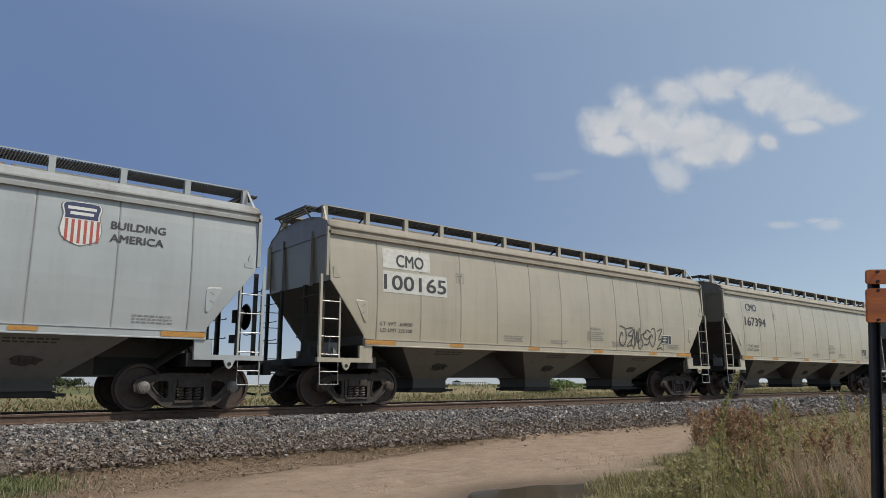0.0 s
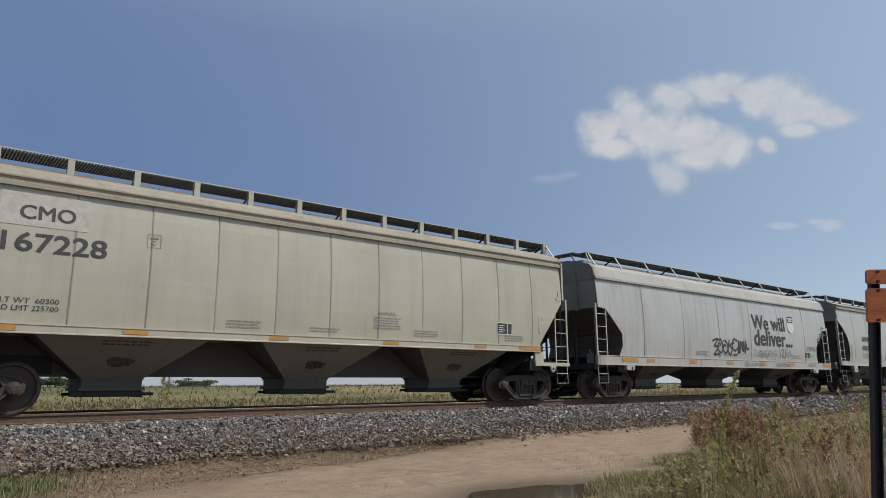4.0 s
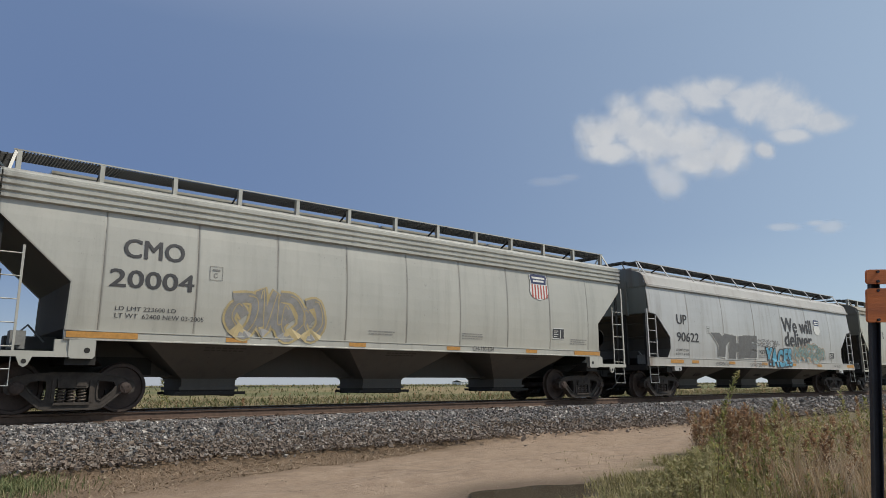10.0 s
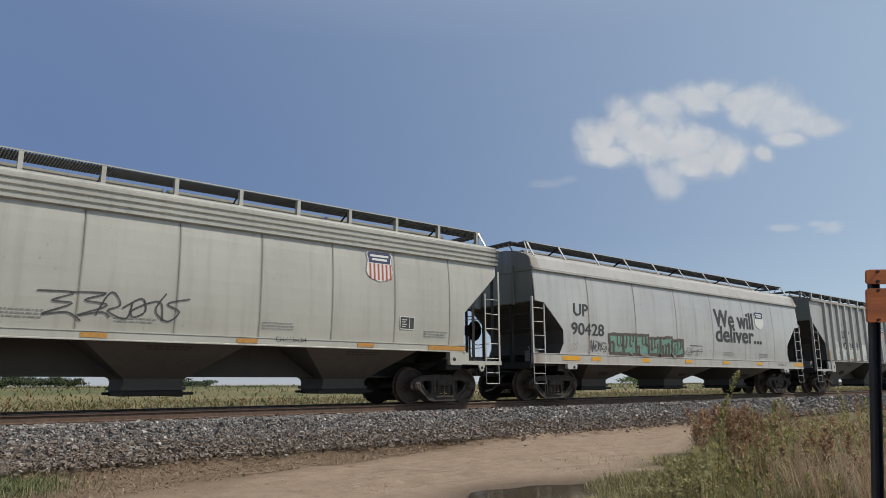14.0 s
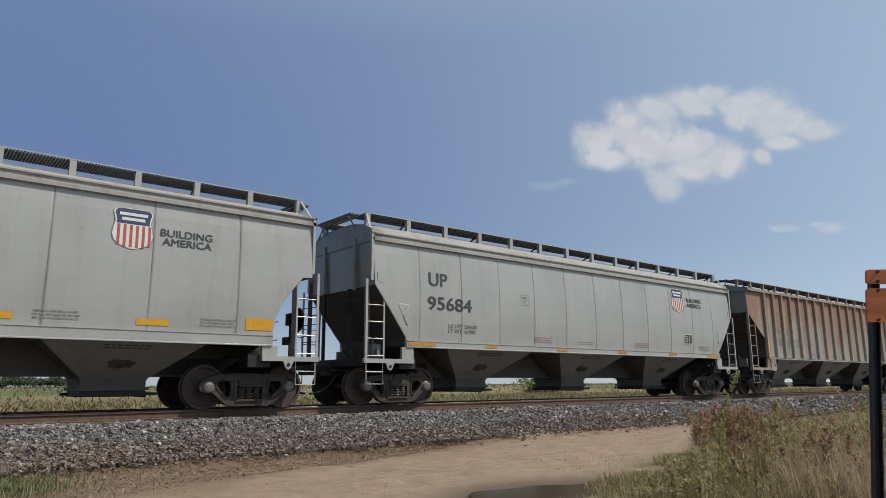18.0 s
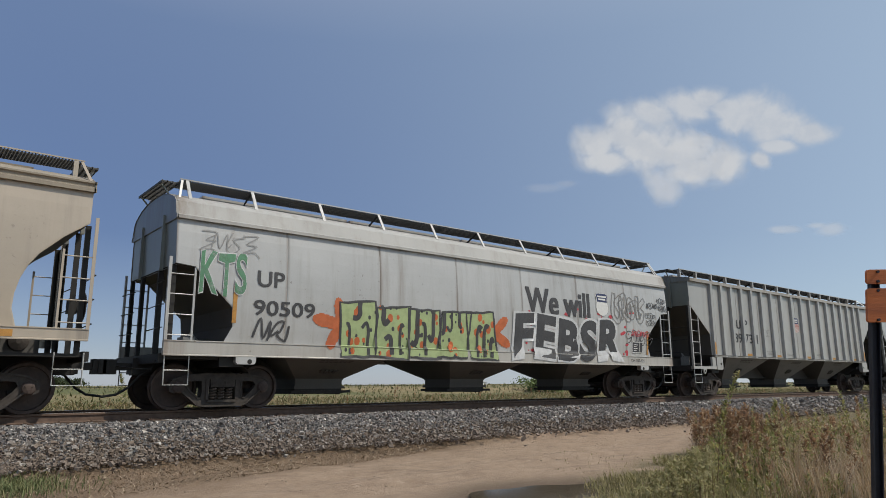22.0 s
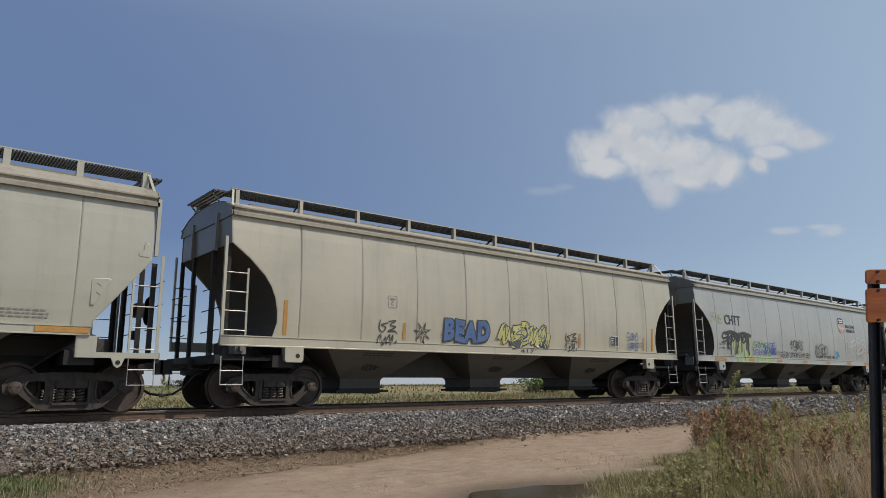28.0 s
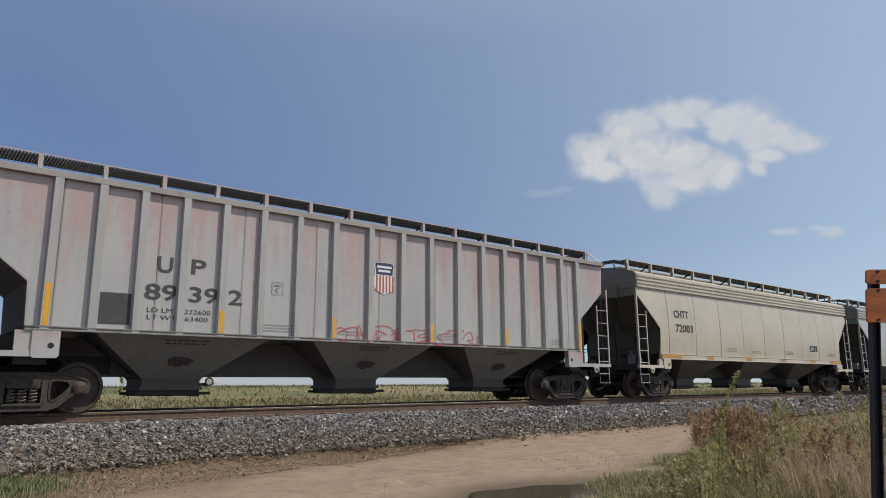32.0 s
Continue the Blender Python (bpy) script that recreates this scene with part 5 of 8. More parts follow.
def rect(b, k, x0, x1, z0, z1, out):
    n = max(1, int((z1 - z0) / 0.25))
    for j in range(n):
        a, c = z0 + (z1 - z0) * j / n, z0 + (z1 - z0) * (j + 1) / n
        flat(b, k, [(x0, a), (x1, a), (x1, c), (x0, c)], out)


def stroke(b, k, pts, w, out, closed=False):
    """A brushed line of width w through points in x, z."""
    n = len(pts)
    base = len(b.v)
    for j in range(n):
        p, q = pts[(j - 1) % n if closed else max(j - 1, 0)], pts[(j + 1) % n if closed else min(j + 1, n - 1)]
        dx, dz = q[0] - p[0], q[1] - p[1]
        d = math.hypot(dx, dz) or 1
        nx, nz = -dz / d * w / 2, dx / d * w / 2
        b.v += [on_side(k, pts[j][0] + nx, pts[j][1] + nz, out), on_side(k, pts[j][0] - nx, pts[j][1] - nz, out)]
    for j in range(n if closed else n - 1):
        a, c = base + 2 * j, base + 2 * ((j + 1) % n)
        b.f.append((a, a + 1, c + 1, c))


SHIELD = ((0.0, 0.02), (0.05, 0.18), (0.10, 0.33), (0.20, 0.45), (0.34, 0.495), (0.50, 0.47), (0.66, 0.43), (0.76, 0.45), (0.84, 0.48), (0.90, 0.475), (0.945, 0.43), (0.965, 0.26), (1.0, 0.03))


def shield(car, k, x, z, w, h, full):
    def field(s, lo, hi, out):
        """Rows of the eared outline, shrunk by s, between two heights."""
        b = Build()
        zs = sorted(set([lo, hi] + [q for q, _ in SHIELD if lo < q < hi]))
        for q in zs:
            half = float(np.interp(q, [p for p, _ in SHIELD], [p for _, p in SHIELD])) * w - s
            b.v += [on_side(k, x + w / 2 - max(half, 0.004), z + h * q, out), on_side(k, x + w / 2 + max(half, 0.004), z + h * q, out)]
        b.f = [(2 * q, 2 * q + 1, 2 * q + 3, 2 * q + 2) for q in range(len(zs) - 1)]
        return b
    em = part("emblem", field(-0.012, 0.0, 1.0, 0.010), FADED, car, "red, white and blue shield emblem")
    part("emblem_ground", field(0.004, 0.012, 0.985, 0.0125), WHITEINK, em)
    part("emblem_band", field(0.03, 0.60, 0.965, 0.015), BLUEINK, em)
    if full:
        for j in range(6):
            b = Build()
            xs = x + w * (0.12 + 0.15 * j)
            z0 = z + h * (0.10 if j in (0, 5) else 0.05)
            rect(b, k, xs - 0.001, xs + w * 0.07, z0, z + h * 0.58, 0.015)
            part("emblem_stripe", b, REDINK, em)
    for j in range(2):
        b = Build()
        rect(b, k, x + w * (0.22 if j else 0.16), x + w * (0.78 if j else 0.84), z + h * (0.80 - 0.12 * j), z + h * (0.87 - 0.12 * j), 0.018)
        part("emblem_bar", b, WHITEINK, em)


GLYPHS = [[(0.9, 0.9), (0.3, 1.0), (0.0, 0.6), (0.5, 0.35), (1.0, 0.6), (0.8, 0.1), (0.1, 0.0)],
          [(0.0, 0.2), (0.2, 1.0), (0.45, 0.1), (0.7, 0.95), (0.85, 0.3), (1.2, 0.45)],
          [(0.5, 0.55), (0.2, 0.75), (0.05, 0.35), (0.5, 0.05), (0.95, 0.4), (0.7, 0.95), (0.1, 1.0)],
          [(0.1, 0.9), (1.0, 1.0), (0.4, 0.55), (1.05, 0.5), (0.2, 0.0), (0.9, 0.1), (1.2, -0.1)],
          [(-0.1, 0.5), (0.3, 0.9), (0.6, 0.45), (0.25, 0.1), (0.05, 0.5), (0.9, 0.85), (1.0, 0.1)],
          [(0.2, 1.05), (0.05, 0.3), (0.4, 0.0), (0.75, 0.35), (0.4, 0.65), (1.1, 0.9)],
          [(0.0, 0.0), (0.15, 0.8), (0.5, 1.0), (0.6, 0.5), (0.35, 0.3), (0.9, 0.0), (1.0, 0.7)]]


def flowing(pts, n=5):
    """A smooth line through points."""
    out = []
    m = len(pts)
    for j in range(m - 1):
        p0, p1, p2, p3 = pts[max(j - 1, 0)], pts[j], pts[j + 1], pts[min(j + 2, m - 1)]
        for q in range(n):
            t = q / n
            out.append(tuple(0.5 * (2 * b_ + (c_ - a_) * t + (2 * a_ - 5 * b_ + 4 * c_ - d_) * t * t + (3 * b_ - a_ - 3 * c_ + d_) * t ** 3)
                             for a_, b_, c_, d_ in zip(p0, p1, p2, p3)))
    return out + [pts[-1]]


def glyph_runs(rng, x, z, w, h, letters):
    """Abstract letter-like strokes, one list of points each, leaning and jostling."""
    runs = []
    cw = w / letters
    lean = rng.uniform(-0.1, 0.25)
    for c in range(letters):
        g = GLYPHS[rng.randrange(len(GLYPHS))]
        s, up = rng.uniform(0.85, 1.08), rng.uniform(-0.06, 0.06)
        pts = [(x + cw * (c - 0.12 + 1.15 * (px + rng.uniform(-0.10, 0.10))) + lean * h * (pz - 0.5), z + h * (up + 0.5 + s * (pz - 0.5) + rng.uniform(-0.07, 0.07))) for px, pz in g]
        runs.append(flowing(pts))
    return runs


def tag_lines(car, k, x, z, w, h, mat, seed, letters=5, width=0.035, rows=1):
    rng = random.Random(seed)
    b = Build()
    for r in range(rows):
        hh = h / rows
        for run in glyph_runs(rng, x + rng.uniform(0, 0.05), z + hh * r, w, hh * 0.85, letters):
            stroke(b, k, run, width, 0.014)
    part("graffiti", b, mat, car, "sprayed graffiti line")["kind"] = "stuff"


def piece(car, k, x, z, w, h, fill, edge, seed, letters=5, extra=None, glow=None):
    """Fat graffiti letters: colour cloud behind, a broad edge, the fill on it and thin inner lines."""
    rng = random.Random(seed)
    if glow:
        colour_field(car, k, x, z, w, h, glow, seed, letters * 8)
    fat = min(0.36 * w / letters, 0.26 * h)
    runs = glyph_runs(rng, x + fat / 2, z + fat / 2, w - fat, h - fat, letters)
    for j, run in enumerate(runs):
        o = 0.0007 * j
        if fill:
            b = Build()
            stroke(b, k, run, fat + 0.10 * min(1, h), 0.0135 + o)
            letter = part("graffiti_letter", b, edge, car, "sprayed graffiti shape")
            b = Build()
            stroke(b, k, run, fat, 0.0165 + o)
            part("graffiti_fill", b, fill, letter)
            b = Build()
            stroke(b, k, [(px + fat * 0.22, pz + fat * 0.2) for px, pz in run[3:-3]], 0.022, 0.0195 + o)
            part("graffiti_shine", b, edge, letter)
        else:
            ring = []
            for sgn in (1, -1):
                half = []
                for q in range(len(run)):
                    p, r = run[max(q - 1, 0)], run[min(q + 1, len(run) - 1)]
                    d = math.hypot(r[0] - p[0], r[1] - p[1]) or 1
                    half.append((run[q][0] - sgn * (r[1] - p[1]) / d * fat / 2, run[q][1] + sgn * (r[0] - p[0]) / d * fat / 2))
                ring += half if sgn > 0 else half[::-1]
            b = Build()
            stroke(b, k, ring, 0.035, 0.0145 + o, True)
            part("graffiti_outline", b, edge, car, "sprayed graffiti outline")
        if extra:
            b = Build()
            for q in run[::3]:
                er = fat * rng.uniform(0.10, 0.24)
                ex, ez = q[0] + rng.uniform(-0.3, 0.3) * fat, q[1] + rng.uniform(-0.3, 0.3) * fat
                flat(b, k, [(ex + er * math.cos(s * 0.9), ez + er * math.sin(s * 0.9)) for s in range(7)], 0.0225 + o)
            part("graffiti_spots", b, extra, car, "sprayed graffiti spots")["kind"] = "stuff"


def stencils(car, k, x, z, w, rows, mat=FAINT, tall=0.021):
    """Small writing too fine to read."""
    b = Build()
    rng = random.Random(int(x * 100))
    for r in range(rows):
        x0 = x
        while x0 < x + w - 0.05:
            ln = rng.uniform(0.03, 0.12)
            rect(b, k, x0, min(x + w, x0 + ln), z + r * tall * 2.9, z + r * tall * 2.9 + tall, 0.011)
            x0 += ln + 0.022
    part("stencil", b, mat, car)["kind"] = "stuff"


def data_panel(car, k, x, z, w, h):
    b = Build()
    rect(b, k, x, x + w, z, z + h, 0.011)
    p = part("data_panel", b, INK, car, "black data panel with white border")
    b = Build()
    stroke(b, k, [(x, z), (x + w, z), (x + w, z + h), (x, z + h)], 0.025, 0.014, True)
    for j in range(4):
        rect(b, k, x + w * 0.12, x + w * (0.4 + 0.1 * (j % 2)), z + h * (0.18 + 0.18 * j), z + h * (0.24 + 0.18 * j), 0.014)
    rect(b, k, x + w * 0.66, x + w * 0.70, z + h * 0.08, z + h * 0.92, 0.014)
    part("panel_lines", b, WHITEINK, p)["kind"] = "stuff"


def square_mark(car, k, x, z, w, h):
    b = Build()
    stroke(b, k, [(x, z), (x + w, z), (x + w, z + h), (x, z + h)], 0.014, 0.011, True)
    rect(b, k, x + w * 0.2, x + w * 0.8, z + h * 0.68, z + h * 0.8, 0.011)
    stroke(b, k, [(x + w * (0.5 + 0.16 * math.cos(s)), z + h * (0.36 + 0.16 * math.sin(s))) for s in (0.7, 1.6, 2.4, 3.14, 3.9, 4.7, 5.6)], 0.018, 0.011)
    part("plate_mark", b, FADED, car)


def tape(car, k, x, z, w, h, mat=ORANGE, out=0.009):
    b = Build()
    rect(b, k, x, x + w, z, z + h, out)
    part("reflector", b, mat, car, "orange reflective strip")


def marks(car, kn, rows, ink=INK):
    """rows: words, x, baseline, width, cap height; a leading # names a painted shape."""
    k = KINDS[kn]
    for words, x, z, w, h in rows:
        if words in ("BUILDING", "AMERICA"):
            h = 0.145
        if not words.startswith("#"):
            part("lettering", text_mesh(words, k, x, z, w, h), REDINK if words == "WARNING" else ink, car)
        elif words == "#shield":
            shield(car, k, x, z, w, h, True)
        elif words == "#shieldw":
            shield(car, k, x, z, w, h, False)
        elif words in ("#patch", "#patch2", "#grey", "#smudge"):
            b = Build()
            rect(b, k, x, x + w, z, z + h, 0.006)
            part("paint_patch", b, {"#patch": PATCH, "#patch2": PATCH2, "#grey": GREYPATCH, "#smudge": SPRAY["black"]}[words], car, "painted-over patch")
        elif words == "#black":
            data_panel(car, k, x, z, w, h)
        elif words == "#square":
            square_mark(car, k, x, z, w, h)


def tapes_low(car, kn, first=0.85, mat=ORANGE, step=2.9, size=0.45):
    k = KINDS[kn]
    a = (0.75 if kn == "through" else k.cut[-1][0] + 0.03)
    z0, z1 = k.sill
    lo = z0 + (0.11 if kn == "through" else 0.04)
    tall = 0.13 if kn == "through" else min(0.12, z1 - z0 - 0.07)
    tape(car, k, a + (1.15 if kn == "through" else 0), lo, first, tall, mat)
    x = a + first + 1.7
    while x < k.length - a - (3.2 if kn == "through" else 1.2):
        tape(car, k, x, lo + 0.01, size, tall - 0.02, mat)
        x += step
    tape(car, k, k.length - a - first, lo, first, tall, mat)


def tapes_tall(car, kn, mat=ORANGE, step=3.3, tall=0.42, low=None):
    k = KINDS[kn]
    z = low or k.sill[1] + 0.05
    if k.ribs:
        # stuck on the posts
        last = len(k.ribs) - 1
        for j in (0, 4, 7, 10, 13, last):
            tape(car, k, k.ribs[j] + 0.025, z + 0.03, 0.09, 0.75 if j in (0, last) else tall + 0.1, mat, 0.106)
        return
    tape(car, k, 2.02, z, 0.09, 0.75, mat)
    x = 5.2
    while x < k.length - 2.6:
        tape(car, k, x, z, 0.09, tall, mat)
        x += step
    tape(car, k, k.length - 2.12, z, 0.09, 0.75, mat)


def fat_text(car, k, words, x, z, w, h, fill, edge, fat=0.05, rim=0.05, glow=None, seed=0):
    """Block letters sprayed fat: a broad edge and the fill on it, bent to the side's bow."""
    rng = random.Random(seed)
    rows = ([(glow, fat + rim + 0.05, 0.0165, "graffiti_halo")] if glow else []) + [(edge, fat + rim, 0.020, "graffiti_edge")] + ([(fill, fat, 0.024, "graffiti_fill")] if fill else [])
    cu = bpy.data.curves.new("letters", "FONT")
    cu.body, cu.size, cu.resolution_u, cu.space_character = words, 1.0, 4, 1.0 + 1.4 * (fat + rim)
    ob = bpy.data.objects.new("letters", cu)
    scene.collection.objects.link(ob)
    top = None
    for mat, grow, out, name in rows:
        cu.offset = grow
        bpy.context.view_layer.update()
        me = bpy.data.meshes.new_from_object(ob.evaluated_get(bpy.context.evaluated_depsgraph_get()))
        bm = bmesh.new()
        bm.from_mesh(me)
        lo = [min(v.co[j] for v in bm.verts) for j in (0, 1)]
        hi = [max(v.co[j] for v in bm.verts) for j in (0, 1)]
        for q in range(1, 8):
            bmesh.ops.bisect_plane(bm, geom=bm.verts[:] + bm.edges[:] + bm.faces[:], plane_co=(0, lo[1] + (hi[1] - lo[1]) * q / 8, 0), plane_no=(0, 1, 0))
        if top is None:
            top = (lo, hi)
        lo, hi = top
        for v in bm.verts:
            u, s = (v.co.x - lo[0]) / (hi[0] - lo[0]), (v.co.y - lo[1]) / (hi[1] - lo[1])
            s2 = s + 0.05 * math.sin(9 * u + seed)
            v.co = on_side(k, x + w * (u + 0.02 * (s - 0.5)), z + h * min(1.0, max(0.0, s2)), out)
        bm.to_mesh(me)
        bm.free()
        me.materials.clear()
        me.materials.append(None)
        part(name, me, mat, car, "sprayed block letters")
    bpy.data.objects.remove(ob)


def block_piece(car, k, x, z, w, h, fill, edge, seed, letters, back=None, spots=None, fatness=0.42):
    """Angular letter-like shapes: a filled field, dark edges cut into it and spots."""
    rng = random.Random(seed)
    cw = w / letters
    if back:
        for xx in (x - 0.55, x + w - 0.6):
            mask_field(car, k, xx - 0.3, z + 0.1, 1.7, h, back, lambda px, pz: (px - xx - 0.55) ** 2 * 0.7 + (pz - z - 0.5 * h) ** 2 < (0.5 + 0.25 * math.cos(5 * math.atan2(pz - z - 0.5 * h, px - xx - 0.55) + xx)) ** 2 * 0.45 * h)
    cells = []
    for c in range(letters):
        cx, lean = x + cw * (c + 0.5), rng.uniform(-0.12, 0.12) * h
        hh, ww = h * rng.uniform(0.80, 0.98), cw * 0.50
        cells.append([(cx - ww - lean * 0.5, z + h * rng.uniform(0.0, 0.05)), (cx + ww - lean * 0.5 + 0.02, z + h * rng.uniform(0.0, 0.05)),
                      (cx + ww + lean * 0.5, z + hh), (cx - ww + lean * 0.5, z + hh * rng.uniform(0.92, 1.0))])

    def within(px, pz):
        return any(min((b_[0] - a_[0]) * (pz - a_[1]) - (b_[1] - a_[1]) * (px - a_[0]) for a_, b_ in zip(q, q[1:] + q[:1])) > 0 for q in cells)
    mask_field(car, k, x - 0.15, z, w + 0.3, h, fill, within, 0.0125)
    for c, q in enumerate(cells):
        o = 0.0006 * c
        b = Build()
        ring = []
        for a_, b_ in zip(q, q[1:] + q[:1]):
            ring += [(a_[0] + (b_[0] - a_[0]) * m / 5 + rng.uniform(-0.02, 0.02), a_[1] + (b_[1] - a_[1]) * m / 5 + rng.uniform(-0.02, 0.02)) for m in range(5)]
        stroke(b, k, ring, 0.10 if spots is None else 0.06, 0.0165 + o, True)
        cx = 0.5 * (q[0][0] + q[1][0])
        for hook in range(3):
            # slits that hang from the top or stand on the foot and curl aside
            hx, up, ln = cx + cw * (-0.28 + 0.26 * hook), rng.random() < 0.5, rng.uniform(0.25, 0.6)
            curl = rng.choice((-1, 1)) * cw * rng.uniform(0.08, 0.20)
            run = [(0, 0.0), (0.05, 0.35), (0.0, 0.7), (0.35, 0.95), (1.0, 1.0 - rng.uniform(0.0, 0.3))]
            stroke(b, k, flowing([(hx + curl * px, (q[2][1] - 0.04 - h * ln * pz) if up else (q[0][1] + 0.05 + h * ln * pz)) for px, pz in run]),
                   cw * fatness * rng.uniform(0.12, 0.28), 0.017 + o + 0.0002 * hook)
        letter = part("graffiti_letter", b, edge, car, "sprayed graffiti strokes")
        if spots:
            for mat, grow in ((SPRAY["orange"], 1.0), (SPRAY["black"], 0.5)):
                b = Build()
                for n in range(9):
                    er = cw * rng.uniform(0.04, 0.10) * grow
                    ex, ez = cx + cw * rng.uniform(-0.45, 0.45), z + h * rng.uniform(0.06, 0.84)
                    flat(b, k, [(ex + er * math.cos(s * 0.9), ez + er * 1.3 * math.sin(s * 0.9)) for s in range(7)], (0.0145 if grow == 1.0 else 0.0155) + 0.0001 * n)
                part("graffiti_spots", b, mat, letter)["kind"] = "stuff"


def dashes(car, k, x, z, w, h, mat, seed, rows=9):
    """Short wavering strokes that hatch a field of letters."""
    rng = random.Random(seed)
    b = Build()
    for r in range(rows):
        u = x + rng.uniform(0, 0.12)
        while u < x + w - 0.25:
            ln = rng.uniform(0.22, 0.55)
            zz = z + h * (r + 0.5) / rows
            stroke(b, k, flowing([(u + ln * q / 3, zz + rng.uniform(-0.025, 0.025) - 0.05 * q / 3) for q in range(4)], 3), rng.uniform(0.018, 0.045), 0.026)
            u += ln + rng.uniform(0.10, 0.30)
    part("graffiti_hatching", b, mat, car, "sprayed hatching")["kind"] = "stuff"


def chips(car, k, x, z, w, h, mat, seed, count=160, size=0.035):
    """Flaked spots of paint, thicker towards the sill."""
    rng = random.Random(seed)
    b = Build()
    for j in range(count):
        cx, cz, r = x + w * rng.random(), z + h * rng.random() ** 2.2, size * rng.uniform(0.2, 1.0)
        flat(b, k, [(cx + r * rng.uniform(0.7, 2.2) * math.cos(q * 1.05), cz + r * rng.uniform(0.5, 1.1) * math.sin(q * 1.05)) for q in range(6)], 0.0075 + 0.00001 * j)
    part("paint_chips", b, mat, car, "flaked paint and mildew spots")["kind"] = "stuff"


def lobed(car, k, lobes, rim, fill, edge):
    """A sprayed bubble: union of ovals (centre, half sizes) with a broad edge."""
    x0, x1 = min(a - c for a, _, c, _ in lobes) - rim, max(a + c for a, _, c, _ in lobes) + rim
    z0, z1 = min(b_ - d for _, b_, _, d in lobes) - rim, max(b_ + d for _, b_, _, d in lobes) + rim
    for mat, grow, out in ((edge, rim, 0.012), (fill, 0.0, 0.015)):
        mask_field(car, k, x0, z0, x1 - x0, z1 - z0, mat, lambda px, pz: any(((px - a) / (c + grow)) ** 2 + ((pz - b_) / (d + grow)) ** 2 < 1 for a, b_, c, d in lobes), out)


def rays(car, k, x, z, r, mat, count=7):
    """A scratchy star of crossing lines."""
    b = Build()
    pts = []
    for q in range(count * 2):
        a = math.pi * q / count + 0.3
        rr = r if q % 2 == 0 else r * 0.38
        pts.append((x + rr * math.cos(a), z + rr * math.sin(a)))
    stroke(b, k, pts, 0.028, 0.014, True)
    for q in range(0, count * 2, 2):
        stroke(b, k, [(x, z), pts[q]], 0.02, 0.0146 + 0.0001 * q)
    part("graffiti", b, mat, car, "sprayed star")["kind"] = "stuff"


def drips(car, k, x, z, w, h, mat, seed, runs=7):
    """Paint that ran down in long uneven tears from a thick line."""
    rng = random.Random(seed)
    b = Build()
    stroke(b, k, flowing([(x + w * q / 6, z + h + rng.uniform(-0.06, 0.06)) for q in range(7)]), 0.13, 0.0145)
    for j in range(runs):
        cx = x + w * (j + rng.uniform(0.2, 0.8)) / runs
        ln = h * rng.uniform(0.45, 1.0)
        stroke(b, k, flowing([(cx + rng.uniform(-0.05, 0.05), z + h - ln * q / 4) for q in range(5)]), rng.uniform(0.05, 0.11), 0.0155 + 0.0005 * j)
    part("graffiti", b, mat, car, "dripping black spray paint")["kind"] = "stuff"


def scribble_text(car, k, rows, mat):
    """Hand-sprayed words in thin lines; rows: words, x, baseline, width, height."""
    for words, x, z, w, h in rows:
        part("graffiti_words", text_mesh(words, k, x, z, w, h, 0.013), mat, car)


def colour_field(car, k, x, z, w, h, mat, seed, count=26):
    """A sprayed cloud: small tiles wherever overlapping spots reach."""
    rng = random.Random(seed)
    spots = []
    for j in range(count):
        u = rng.random()
        spots.append((x + w * u, z + (h * (1 - abs(2 * u - 0.9) * 0.45)) * rng.uniform(0.02, 0.85), h * rng.uniform(0.07, 0.19)))
    mask_field(car, k, x - 0.1, z, w + 0.2, h, mat, lambda px, pz: any((px - a) ** 2 + (pz - c) ** 2 < r * r for a, c, r in spots))


def mask_field(car, k, x, z, w, h, mat, inside, out=0.0075):
    b = Build()
    s = 0.026
    for i in range(int(w / s)):
        for j in range(int(h / s)):
            if inside(x + (i + 0.5) * s, z + (j + 0.5) * s):
                flat(b, k, [(x + i * s, z + j * s), (x + i * s + s, z + j * s), (x + i * s + s, z + j * s + s), (x + i * s, z + j * s + s)], out)
    part("graffiti_cloud", b, mat, car, "sprayed colour cloud")["kind"] = "stuff"


def buffed(car, k, first, last, z, h, mats, seed):
    """Patches of paint rolled on over the posts and the sheets between them."""
    rng = random.Random(seed)
    for j in range(first, last):
        tall = h * rng.uniform(0.75, 1.0)
        b = Build()
        rect(b, k, k.ribs[j] + 0.17, k.ribs[j + 1] - 0.03, z, z + tall, 0.006)
        rect(b, k, k.ribs[j] + 0.005, k.ribs[j] + 0.135, z, z + tall, 0.104)
        part("paint_patch", b, mats[rng.randrange(len(mats))], car, "painted-over patch")


# ---- the train ----
WAGONS = {}


def roll(key, car, at):
    WAGONS[key] = (car, at)
    return car


car = roll("w00", wagon("A", "trilong", -11.6, BLUEGREY, "pale blue-grey covered hopper wagon with a shield emblem", under=UNDERG), -11.6)
marks(car, "trilong", [("BUILDING", 14.61, 3.39, 0.99, 0.18), ("AMERICA", 14.6, 3.14, 0.97, 0.21), ("#shield", 13.75, 2.99, 0.7, 0.84)])
tapes_low(car, "trilong")
for q, rows, red in ((6.4, 3, False), (8.3, 2, False), (11.2, 3, False), (15.1, 3, False)):
    stencils(car, KINDS["trilong"], q, 1.66, 0.75, rows, FAINTRED if red else FAINT)

